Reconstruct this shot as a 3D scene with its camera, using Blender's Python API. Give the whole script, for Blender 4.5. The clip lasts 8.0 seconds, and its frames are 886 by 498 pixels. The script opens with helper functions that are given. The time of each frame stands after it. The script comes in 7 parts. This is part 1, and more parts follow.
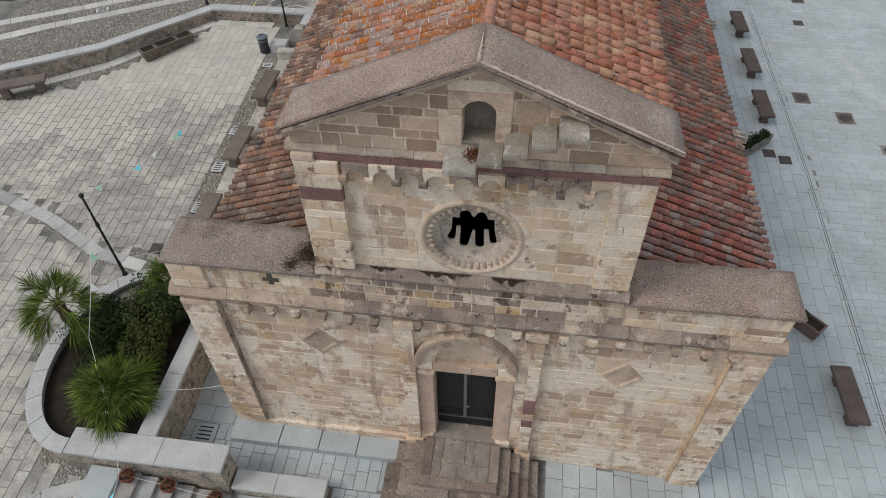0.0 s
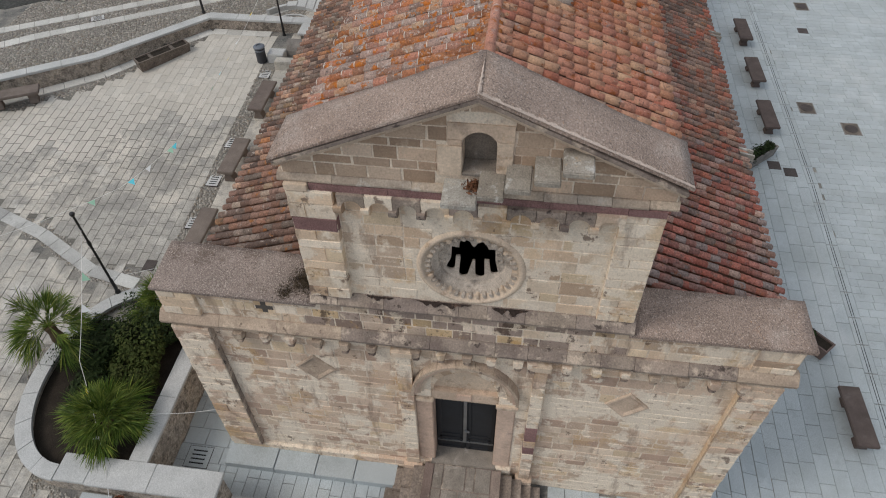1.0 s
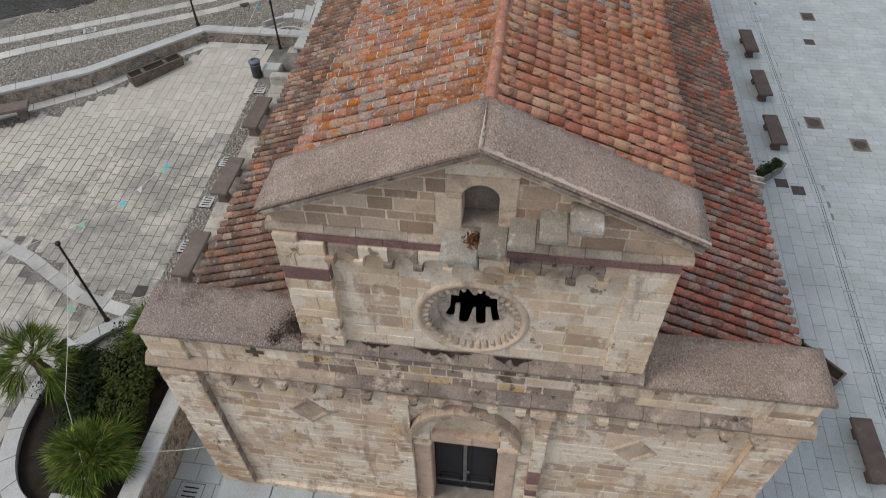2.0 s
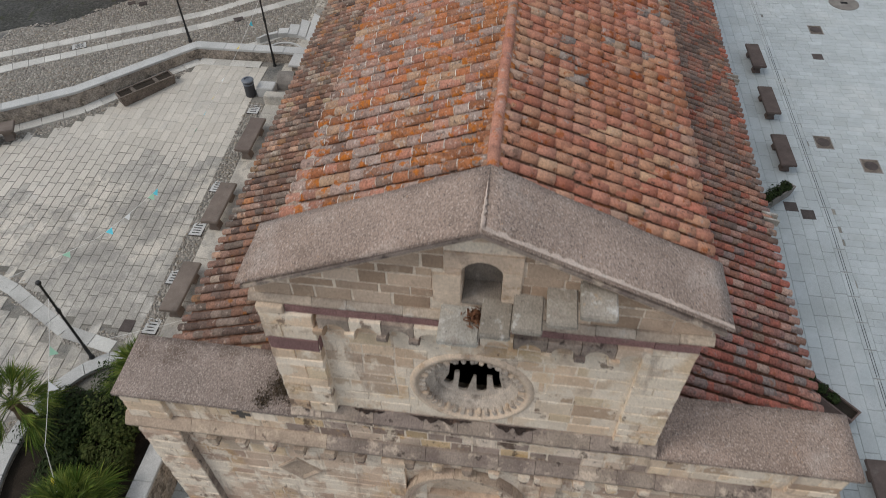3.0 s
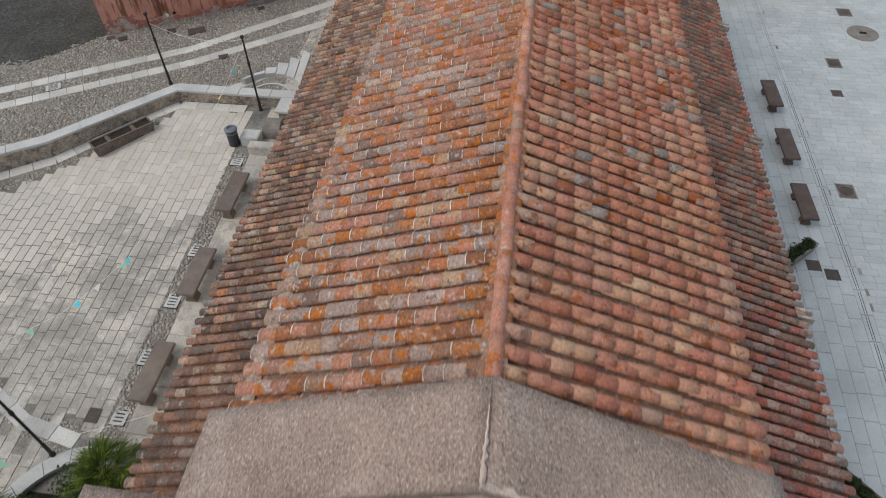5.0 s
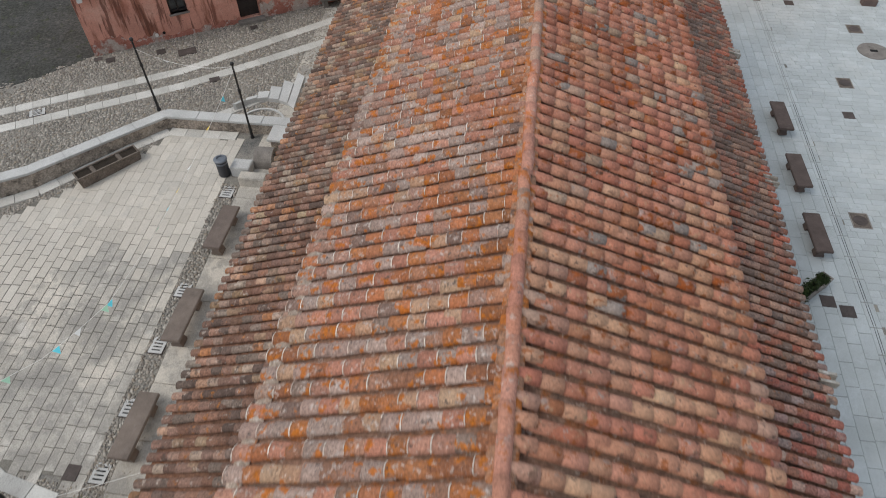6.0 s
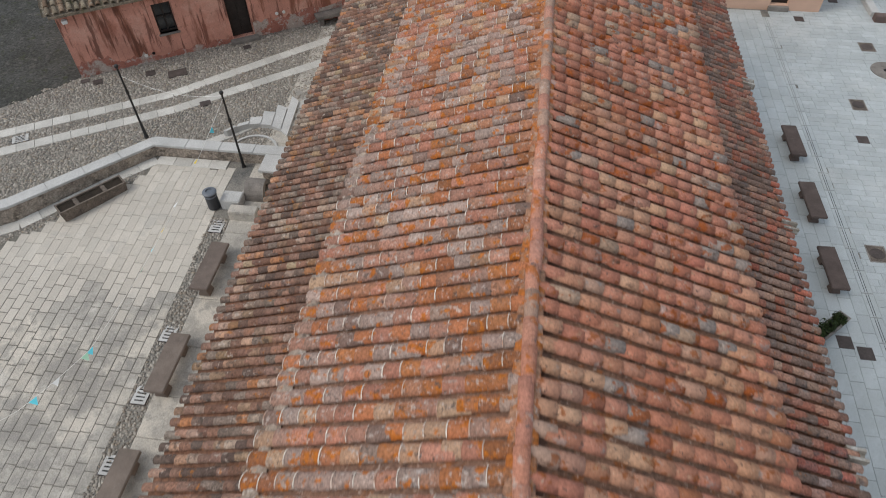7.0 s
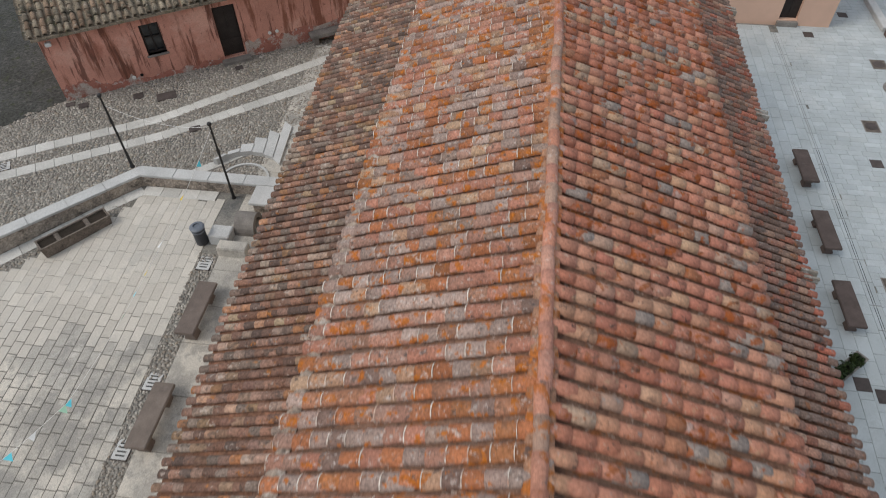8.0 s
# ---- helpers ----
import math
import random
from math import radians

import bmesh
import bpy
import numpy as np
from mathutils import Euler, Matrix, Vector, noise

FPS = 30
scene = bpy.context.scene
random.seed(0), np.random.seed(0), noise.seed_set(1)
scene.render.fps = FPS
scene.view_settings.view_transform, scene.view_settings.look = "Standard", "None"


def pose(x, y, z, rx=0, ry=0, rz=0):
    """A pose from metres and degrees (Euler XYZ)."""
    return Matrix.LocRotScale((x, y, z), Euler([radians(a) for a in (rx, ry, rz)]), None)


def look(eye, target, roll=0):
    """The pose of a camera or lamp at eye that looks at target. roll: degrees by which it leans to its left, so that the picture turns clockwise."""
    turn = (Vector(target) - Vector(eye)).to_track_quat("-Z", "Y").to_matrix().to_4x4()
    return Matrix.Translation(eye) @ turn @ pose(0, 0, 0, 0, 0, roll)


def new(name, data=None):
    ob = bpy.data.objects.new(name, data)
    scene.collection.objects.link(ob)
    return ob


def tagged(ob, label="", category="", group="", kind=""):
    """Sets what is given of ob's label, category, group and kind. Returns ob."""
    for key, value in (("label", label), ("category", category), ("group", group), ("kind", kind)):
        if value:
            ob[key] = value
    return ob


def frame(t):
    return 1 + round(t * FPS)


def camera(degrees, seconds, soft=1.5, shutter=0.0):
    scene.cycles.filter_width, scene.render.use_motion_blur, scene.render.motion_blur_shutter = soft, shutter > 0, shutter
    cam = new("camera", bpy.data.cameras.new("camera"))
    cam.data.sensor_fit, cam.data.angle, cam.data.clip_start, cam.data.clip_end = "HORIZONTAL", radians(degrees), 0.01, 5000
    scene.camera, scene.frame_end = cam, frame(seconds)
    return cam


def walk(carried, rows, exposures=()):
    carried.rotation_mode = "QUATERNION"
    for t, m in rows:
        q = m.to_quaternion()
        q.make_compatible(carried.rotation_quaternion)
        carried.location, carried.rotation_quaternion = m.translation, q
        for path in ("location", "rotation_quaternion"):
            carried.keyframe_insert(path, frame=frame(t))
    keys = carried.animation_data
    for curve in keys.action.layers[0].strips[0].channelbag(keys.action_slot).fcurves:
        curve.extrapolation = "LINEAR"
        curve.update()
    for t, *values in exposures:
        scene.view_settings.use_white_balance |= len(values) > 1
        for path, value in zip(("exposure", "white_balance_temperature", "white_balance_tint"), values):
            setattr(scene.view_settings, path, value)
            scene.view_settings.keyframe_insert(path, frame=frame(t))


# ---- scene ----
cam = camera(67.1, 8.0, soft=0.95, shutter=0.65)
PATH = [
    (0, (0.573, -7.902, 16.766), (0.37, -6.563, 15.295), -1.3),
    (0.5, (0.553, -7.631, 16.787), (0.348, -6.292, 15.316), -1.3),
    (1, (0.509, -7.252, 16.819), (0.305, -5.913, 15.347), -1.3),
    (1.5, (0.457, -6.8, 16.86), (0.253, -5.462, 15.387), -1.3),
    (3, (0.255, -5.069, 17.032), (0.053, -3.737, 15.554), -1.2),
    (3.5, (0.184, -4.411, 17.09), (-0.018, -3.08, 15.61), -1.2),
    (4, (0.122, -3.743, 17.149), (-0.08, -2.414, 15.668), -1.2),
    (5.5, (-0.085, -1.669, 17.293), (-0.287, -0.34, 15.812), -1.2),
    (6, (-0.176, -0.921, 17.339), (-0.377, 0.408, 15.858), -1.2),
    (6.5, (-0.27, -0.16, 17.385), (-0.471, 1.168, 15.903), -1.2),
    (7, (-0.355, 0.61, 17.433), (-0.556, 1.936, 15.95), -1.1),
    (7.5, (-0.439, 1.304, 17.477), (-0.639, 2.63, 15.993), -1.1),
    (8, (-0.526, 2.093, 17.514), (-0.726, 3.417, 16.028), -1.1),
]
walk(cam, [(t, look(eye, target, roll)) for t, eye, target, roll in PATH],
     exposures=[(0, -.15), (1.5, -.15), (3, -.14), (4, -.11), (5.5, -.02), (6.5, -.01), (8, -.02)])

# ---- world and light: an overcast day ----
SUN_ELEVATION, SUN_AZIMUTH = 50.0, 243.0
world = bpy.data.worlds.new("overcast_sky")
scene.world = world
world.use_nodes = True
wn, wl = world.node_tree.nodes, world.node_tree.links
sky = wn.new("ShaderNodeTexSky")
sky.sky_type = 'NISHITA'
sky.sun_disc = False
sky.sun_elevation = radians(SUN_ELEVATION)
sky.sun_rotation = radians(SUN_AZIMUTH)
sky.air_density, sky.dust_density, sky.ozone_density = 1.0, 6.0, 1.0
haze = wn.new("ShaderNodeMixRGB")
haze.blend_type = 'MIX'
haze.inputs[0].default_value = 0.7
haze.inputs[2].default_value = (7.6, 8.3, 9.2, 1)
wl.new(sky.outputs[0], haze.inputs[1])
wl.new(haze.outputs[0], wn["Background"].inputs[0])
wn["Background"].inputs[1].default_value = 0.095

sun_data = bpy.data.lights.new("sun", 'SUN')
sun_data.energy, sun_data.angle, sun_data.color = 1.35, radians(22), (1.0, 0.95, 0.88)
sun = new("sun", sun_data)
_az, _el = radians(SUN_AZIMUTH), radians(SUN_ELEVATION)
sun.matrix_basis = look((math.sin(_az) * 60, math.cos(_az) * 60, math.tan(_el) * 60), (0, 0, 0))


# ---- materials ----
def ramp_node(nodes, stops):
    r = nodes.new("ShaderNodeValToRGB")
    el = r.color_ramp.elements
    while len(el) < len(stops):
        el.new(0.5)
    for e, (p, c) in zip(el, stops):
        e.position, e.color = p, (*c, 1)
    return r


def surface(name, colours, rough=0.9, grain=(40.0, 0.18), blotch=(1.3, 0.2), stains=(), bump=(60.0, 0.25, 0.01), metal=0.0, spec=0.3,
            stretch=(1, 1, 1), interp='LINEAR', piece=0.0):
    """A weathered surface: piece-to-piece colours, grain, blotches and patchy stains (scale, from, to, colour, strength[, stretch along z])."""
    m = bpy.data.materials.new(name)
    m.use_nodes = True
    n, l = m.node_tree.nodes, m.node_tree.links
    b = n["Principled BSDF"]
    b.inputs["Roughness"].default_value = rough
    b.inputs["Metallic"].default_value = metal
    b.inputs["Specular IOR Level"].default_value = spec
    geo, info = n.new("ShaderNodeNewGeometry"), n.new("ShaderNodeObjectInfo")
    pos = n.new("ShaderNodeMapping")
    pos.inputs["Scale"].default_value = stretch
    l.new(geo.outputs["Position"], pos.inputs["Vector"])
    add = n.new("ShaderNodeMath")
    add.operation = 'ADD'
    l.new(info.outputs["Random"], add.inputs[0])
    l.new(geo.outputs["Random Per Island"], add.inputs[1])
    fr = n.new("ShaderNodeMath")
    fr.operation = 'FRACT'
    l.new(add.outputs[0], fr.inputs[0])
    stops = [(i / max(1, len(colours) - 1), c) for i, c in enumerate(colours)]
    r = ramp_node(n, stops if len(stops) > 1 else stops * 2)
    r.color_ramp.interpolation = interp
    l.new(fr.outputs[0], r.inputs[0])
    out = r.outputs[0]

    def noise_tex(scale, detail=4.0, rough_=0.6, run=1.0):
        t = n.new("ShaderNodeTexNoise")
        t.inputs["Scale"].default_value = scale
        t.inputs["Detail"].default_value = detail
        t.inputs["Roughness"].default_value = rough_
        if run != 1.0:
            drip = n.new("ShaderNodeMapping")
            drip.inputs["Scale"].default_value = (1, 1, run)
            l.new(pos.outputs[0], drip.inputs["Vector"])
            l.new(drip.outputs[0], t.inputs["Vector"])
        else:
            l.new(pos.outputs[0], t.inputs["Vector"])
        return t.outputs[0]

    def tone(fac, amount, source):
        mr = n.new("ShaderNodeMapRange")
        mr.inputs[1].default_value, mr.inputs[2].default_value = 0.3, 0.7
        mr.inputs[3].default_value, mr.inputs[4].default_value = 1 - amount, 1 + amount
        l.new(fac, mr.inputs[0])
        mx = n.new("ShaderNodeVectorMath")
        mx.operation = 'SCALE'
        l.new(source, mx.inputs[0])
        l.new(mr.outputs[0], mx.inputs["Scale"])
        return mx.outputs[0]

    if blotch:
        out = tone(noise_tex(blotch[0], 5.0), blotch[1], out)
    if piece:
        # a second tone that changes with the piece
        mul = n.new("ShaderNodeMath")
        mul.operation = 'MULTIPLY'
        mul.inputs[1].default_value = 7.31
        l.new(add.outputs[0], mul.inputs[0])
        f2 = n.new("ShaderNodeMath")
        f2.operation = 'FRACT'
        l.new(mul.outputs[0], f2.inputs[0])
        out = tone(f2.outputs[0], piece, out)
    for scale, lo, hi, colour, strength, *run in stains:
        mr = n.new("ShaderNodeMapRange")
        mr.inputs[1].default_value, mr.inputs[2].default_value = lo, hi
        mr.inputs[3].default_value, mr.inputs[4].default_value = 0, strength
        l.new(noise_tex(scale, 6.0, 0.65, *run), mr.inputs[0])
        mx = n.new("ShaderNodeMixRGB")
        mx.inputs[2].default_value = (*colour, 1)
        l.new(mr.outputs[0], mx.inputs[0])
        l.new(out, mx.inputs[1])
        out = mx.outputs[0]
    if grain:
        out = tone(noise_tex(grain[0], 3.0, 0.7), grain[1], out)
    l.new(out, b.inputs["Base Color"])
    if bump:
        bp = n.new("ShaderNodeBump")
        bp.inputs["Strength"].default_value, bp.inputs["Distance"].default_value = bump[1], bump[2]
        l.new(noise_tex(bump[0], 4.0, 0.7), bp.inputs["Height"])
        l.new(bp.outputs[0], b.inputs["Normal"])
    return m


# dark specks in the colour for the shade inside small pits
PIT_SHADE = (13, .68, .71, (.16, .11, .085), .85)
FLECKS = (17, .65, .70, (.70, .60, .49), .4)
WASH = (.6, .51, .545, (.80, .70, .575), .85)      # patches of old lime wash that run over stones and joints
WASH_LOW = (1.7, .56, .59, (.78, .68, .56), .8)
GRIME = (.95, .57, .66, (.33, .225, .165), .55)
DRIPS = (2.4, .57, .66, (.30, .215, .165), .6, .22)     # brown runs down the wall
SMEARS = (1.5, .60, .64, (.26, .18, .135), .6, 2.4)      # dark smears along the courses
# sparse dark patches painted for the shade of eroded hollows
HOLLOW_SHADE = (2.7, .625, .655, (.17, .115, .085), .8)
OCHRE = (.9, .55, .64, (.56, .37, .185), .55)
STONE = surface("warm_sandstone", [(0.665, 0.518, 0.380), (0.731, 0.598, 0.461), (0.627, 0.480, 0.351), (0.475, 0.347, 0.247), (0.760, 0.636, 0.503), (0.655, 0.503, 0.366), (0.703, 0.556, 0.389), (0.580, 0.432, 0.309), (0.684, 0.537, 0.399), (0.741, 0.584, 0.418), (0.532, 0.408, 0.309), (0.788, 0.674, 0.546), (0.703, 0.551, 0.408)],
                grain=(30, .14), blotch=(1.4, .13), bump=(24, .5, .014), piece=.1, interp='CONSTANT',
                stains=((1.3, .58, .66, (.36, .25, .18), .5), WASH, WASH_LOW, OCHRE, DRIPS, (5, .58, .66, (.42, .30, .21), .45), HOLLOW_SHADE, FLECKS, PIT_SHADE))
STONE_ATTIC = surface("blackened_and_ochre_sandstone", [(.53, .41, .32), (.31, .235, .195), (.63, .50, .375), (.36, .28, .235), (.56, .41, .25), (.66, .55, .45), (.28, .205, .165), (.56, .44, .345), (.42, .325, .27), (.48, .33, .20)],
                      grain=(30, .17), blotch=(1.6, .25), bump=(24, .55, .016), piece=.12, interp='CONSTANT',
                      stains=((2.3, .56, .60, (.70, .59, .46), .85), (2.0, .57, .64, (.54, .33, .13), .65), (2.6, .56, .61, (.10, .066, .048), .85, .7), DRIPS, (6, .60, .64, (.09, .06, .045), .8), FLECKS, PIT_SHADE))
STONE_BASE = surface("lower_sandstone", [(.615, .47, .355), (.665, .525, .405), (.56, .42, .32), (.47, .335, .255), (.70, .57, .445), (.61, .47, .365), (.60, .455, .345), (.64, .505, .38), (.67, .52, .36), (.53, .385, .295)],
                     grain=(30, .17), blotch=(1.0, .14), bump=(24, .55, .016), piece=.08, interp='CONSTANT',
                     stains=(GRIME, (.8, .56, .64, (.50, .345, .255), .45), OCHRE, WASH, WASH_LOW, DRIPS, SMEARS, (5, .58, .65, (.35, .25, .19), .45), HOLLOW_SHADE, FLECKS, PIT_SHADE))
STONE_GREEN = surface("tympanum_sandstone", [(0.465, 0.339, 0.244), (0.519, 0.392, 0.293), (0.411, 0.292, 0.206), (0.584, 0.456, 0.353), (0.487, 0.360, 0.267), (0.367, 0.260, 0.185), (0.541, 0.408, 0.305), (0.487, 0.339, 0.234)],
                      grain=(30, .17), blotch=(1.2, .18), bump=(24, .55, .016), piece=.12, interp='CONSTANT', stains=((2.0, .58, .66, (.22, .165, .125), .5), (5, .57, .65, (.54, .43, .325), .55), FLECKS, PIT_SHADE))
PALE = surface("pale_dressed_stone", [(.60, .475, .36), (.64, .52, .405), (.55, .42, .32)], grain=(30, .16), blotch=(2.0, .18), bump=(24, .5, .015),
               stains=((2.5, .54, .64, (.32, .24, .19), .65), (5, .57, .65, (.45, .30, .18), .5), FLECKS, PIT_SHADE))
JAMB = surface("pinkish_dressed_stone", [(.56, .405, .315), (.60, .45, .355)], grain=(30, .15), blotch=(2.0, .2), bump=(18, .6, .02),
               stains=((3.0, .56, .70, (.30, .22, .19), .55), FLECKS, PIT_SHADE))
MORTAR = surface("lime_mortar", [(.78, .67, .545), (.73, .62, .50)], grain=(30, .18), blotch=(1.6, .18), bump=(24, .6, .015),
                 stains=((.8, .52, .60, (.50, .385, .30), .6), GRIME, WASH, WASH_LOW, DRIPS, SMEARS, (2.6, .58, .66, (.28, .20, .16), .65), PIT_SHADE))
TRACHYTE = surface("purple_trachyte", [(.22, .125, .12), (.26, .15, .14), (.2, .115, .11)], grain=(45, .35), blotch=(2, .2), bump=(50, .5, .01),
                   stains=((2.5, .6, .75, (.34, .27, .235), .5),))
CORNICE = surface("weathered_dark_stone", [(.27, .218, .185), (.32, .26, .215), (.225, .18, .156), (.36, .295, .238), (.29, .23, .19)], grain=(30, .26), blotch=(1.6, .3), bump=(24, .8, .02), piece=.1,
                  stains=((1.9, .52, .62, (.17, .13, .115), .75), (2.8, .56, .64, (.58, .475, .38), .8), (4.6, .60, .65, (.06, .045, .04), .85), FLECKS, PIT_SHADE))
COPING = surface("pebbled_mortar_coping", [(.328, .246, .203), (.35, .265, .218)], grain=(42, .42), blotch=(1.1, .2), bump=(40, 1.0, .02),
                 stains=((2.6, .66, .76, (.34, .17, .08), .5), (1.2, .54, .66, (.20, .145, .115), .55), (.8, .55, .66, (.46, .40, .36), .5), (38, .55, .59, (.58, .48, .42), .7), (33, .575, .61, (.11, .09, .08), .75), (16, .66, .69, (.50, .27, .12), .7)))
COPING_OLD = surface("dark_dirty_pebbled_coping", [(.265, .212, .185), (.285, .23, .20)], grain=(40, .42), blotch=(1.1, .25), bump=(40, 1.0, .02),
                     stains=((1.3, .53, .64, (.13, .09, .07), .65), (.9, .57, .66, (.38, .32, .28), .5), (38, .55, .59, (.52, .45, .40), .7), (33, .575, .61, (.09, .07, .06), .75)))
COPING_LIP = surface("pinkish_lime_lip", [(.52, .42, .355), (.56, .455, .385)], grain=(40, .25), blotch=(1.4, .2), bump=(40, .8, .015), stains=((2.2, .56, .64, (.33, .26, .22), .7), (5, .57, .64, (.64, .57, .50), .6)))
STAIRSTONE = surface("grey_stair_stone", [(.248, .22, .19), (.29, .256, .22), (.232, .2, .17)], grain=(50, .3), blotch=(2.5, .25), bump=(40, .8, .015),
                     stains=((3.5, .58, .72, (.52, .48, .43), .55), (3.1, .6, .74, (.13, .11, .09), .65), PIT_SHADE))
TREAD = surface("pale_grey_tread_stone", [(.35, .315, .27), (.40, .365, .315), (.32, .285, .24), (.45, .425, .38)], grain=(40, .26), blotch=(2.5, .22), bump=(30, .7, .015), piece=.1,
                stains=((3.5, .55, .63, (.60, .59, .56), .7), (3.1, .58, .67, (.24, .20, .165), .6), (5, .63, .69, (.42, .27, .14), .45), (13, .63, .67, (.10, .085, .075), .8)))
ROSE = surface("grey_rose_stone", [(.50, .43, .365), (.54, .47, .40)], grain=(50, .28), blotch=(3, .25), bump=(45, .8, .015),
               stains=((1.8, .52, .62, (.33, .27, .225), .6), (4.0, .54, .66, (.17, .145, .125), .7), (9, .58, .64, (.56, .50, .43), .5), PIT_SHADE))
RUBBLE = surface("rubble_masonry", [(.31, .27, .23), (.38, .335, .285), (.27, .23, .195), (.44, .395, .34)], grain=(18, .45), blotch=(4, .4), bump=(11, 1.0, .06),
                 stains=((2.2, .52, .60, (.47, .40, .325), .75), (5, .55, .62, (.44, .385, .32), .6), (3.1, .55, .63, (.10, .085, .07), .75)))
INSIDE = surface("dark_interior", [(.1, .09, .08)], grain=(20, .1), bump=None)
DOORWOOD = surface("black_painted_wood", [(.011, .013, .017), (.015, .017, .021)], rough=.65, grain=(30, .25), blotch=(3, .2), bump=(50, .2, .004), spec=.5)
STEEL = surface("dull_steel", [(.30, .31, .32)], rough=.4, metal=.8, grain=(40, .1), bump=None, spec=.5)

TILE_ROSE = surface("salmon_roof_tile", [(0.454, 0.199, 0.133), (0.484, 0.226, 0.154), (0.425, 0.162, 0.105), (0.484, 0.235, 0.160), (0.445, 0.190, 0.127), (0.522, 0.309, 0.192), (0.416, 0.152, 0.103), (0.474, 0.213, 0.147), (0.542, 0.361, 0.228), (0.396, 0.139, 0.088), (0.500, 0.301, 0.190), (0.454, 0.190, 0.130), (0.430, 0.181, 0.120), (0.400, 0.272, 0.204), (0.464, 0.207, 0.143), (0.436, 0.171, 0.115), (0.493, 0.264, 0.174), (0.358, 0.139, 0.068)],
                    grain=(26, .26), blotch=(1.0, .1), bump=(30, .6, .012), piece=.07, rough=.85,
                    stains=((.35, .5, .6, (.42, .16, .075), .3), (4.8, .59, .63, (.31, .09, .022), .8), (4.3, .62, .66, (.34, .30, .28), .6), (6.4, .60, .655, (.17, .10, .07), .65), (7.0, .60, .68, (.50, .36, .22), .5), (11, .615, .655, (.07, .055, .05), .75), (19, .63, .68, (.58, .47, .36), .55)))
TILE_RIDGE = surface("pink_ridge_tile", [(.47, .225, .162), (.49, .245, .18), (.45, .205, .145), (.50, .27, .20), (.46, .205, .135), (.37, .24, .18), (.47, .225, .155), (.44, .18, .10)],
                     grain=(30, .3), blotch=(1.0, .12), bump=(40, .6, .012), piece=.1, rough=.88, interp="CONSTANT",
                     stains=((3.6, .55, .61, (.44, .13, .022), .8), (6, .58, .65, (.52, .44, .39), .6), (4.2, .62, .66, (.14, .12, .115), .7)))
CHALK = (13, .57, .62, (.52, .47, .435), .55)          # pale lichen in small crusts
SOOT = (8, .615, .655, (.09, .075, .07), .75)
TILE_LICHEN = surface("lichened_roof_tile", [(0.381, 0.177, 0.123), (0.341, 0.248, 0.209), (0.369, 0.193, 0.140), (0.369, 0.234, 0.155), (0.358, 0.265, 0.225), (0.398, 0.180, 0.124), (0.300, 0.209, 0.175), (0.369, 0.140, 0.065), (0.358, 0.207, 0.158), (0.375, 0.171, 0.116), (0.364, 0.273, 0.233), (0.214, 0.140, 0.114), (0.387, 0.199, 0.142), (0.352, 0.212, 0.137), (0.323, 0.232, 0.196), (0.364, 0.138, 0.064), (0.392, 0.185, 0.130), (0.335, 0.202, 0.155), (0.375, 0.251, 0.167), (0.346, 0.254, 0.215), (0.346, 0.162, 0.107)],
                      grain=(34, .42), blotch=(.9, .12), bump=(35, .8, .016), piece=.14, rough=.9, interp='CONSTANT',
                      stains=((6.5, .565, .61, (.30, .215, .175), .5), CHALK, (5.6, .57, .61, (.44, .13, .014), .88), SOOT, (19, .59, .65, (.15, .105, .088), .6)))
TILE_ORANGE = surface("orange_lichened_roof_tile", [(0.328, 0.129, 0.056), (0.311, 0.150, 0.093), (0.344, 0.136, 0.055), (0.300, 0.125, 0.065), (0.322, 0.175, 0.120), (0.339, 0.143, 0.065), (0.283, 0.202, 0.163), (0.306, 0.119, 0.050), (0.333, 0.158, 0.094), (0.322, 0.114, 0.036)],
                      grain=(34, .42), blotch=(.9, .14), bump=(35, .8, .016), piece=.16, rough=.9, interp='CONSTANT',
                      stains=((6.0, .56, .61, (.24, .13, .085), .6), (6.4, .545, .59, (.43, .132, .012), .85), CHALK, SOOT, (19, .59, .65, (.14, .09, .07), .6)))
TILE_MOSS = surface("dark_mossy_roof_tile", [(.17, .105, .082), (.20, .12, .092), (.13, .09, .075), (.19, .145, .12), (.22, .12, .085), (.11, .08, .07)],
                    grain=(26, .42), blotch=(1.0, .2), bump=(45, .7, .014), piece=.2, rough=.93, interp='CONSTANT',
                    stains=((4.2, .60, .65, (.34, .13, .03), .75), (7.0, .60, .65, (.38, .32, .28), .65), (12, .57, .65, (.07, .052, .045), .6)))
TILE_RUST = surface("rust_stained_roof_tile", [(0.399, 0.176, 0.119), (0.361, 0.142, 0.090), (0.427, 0.204, 0.142), (0.332, 0.128, 0.076), (0.304, 0.247, 0.214), (0.408, 0.190, 0.128), (0.380, 0.257, 0.180), (0.351, 0.138, 0.084), (0.237, 0.190, 0.171)],
                    grain=(26, .32), blotch=(1.0, .12), bump=(30, .6, .012), piece=.12, rough=.88, interp='CONSTANT',
                    stains=((4.4, .54, .585, (.32, .08, .014), .85), (5.0, .60, .645, (.34, .30, .28), .65), (6.6, .60, .645, (.12, .08, .06), .7), (12, .60, .65, (.50, .40, .32), .5)))
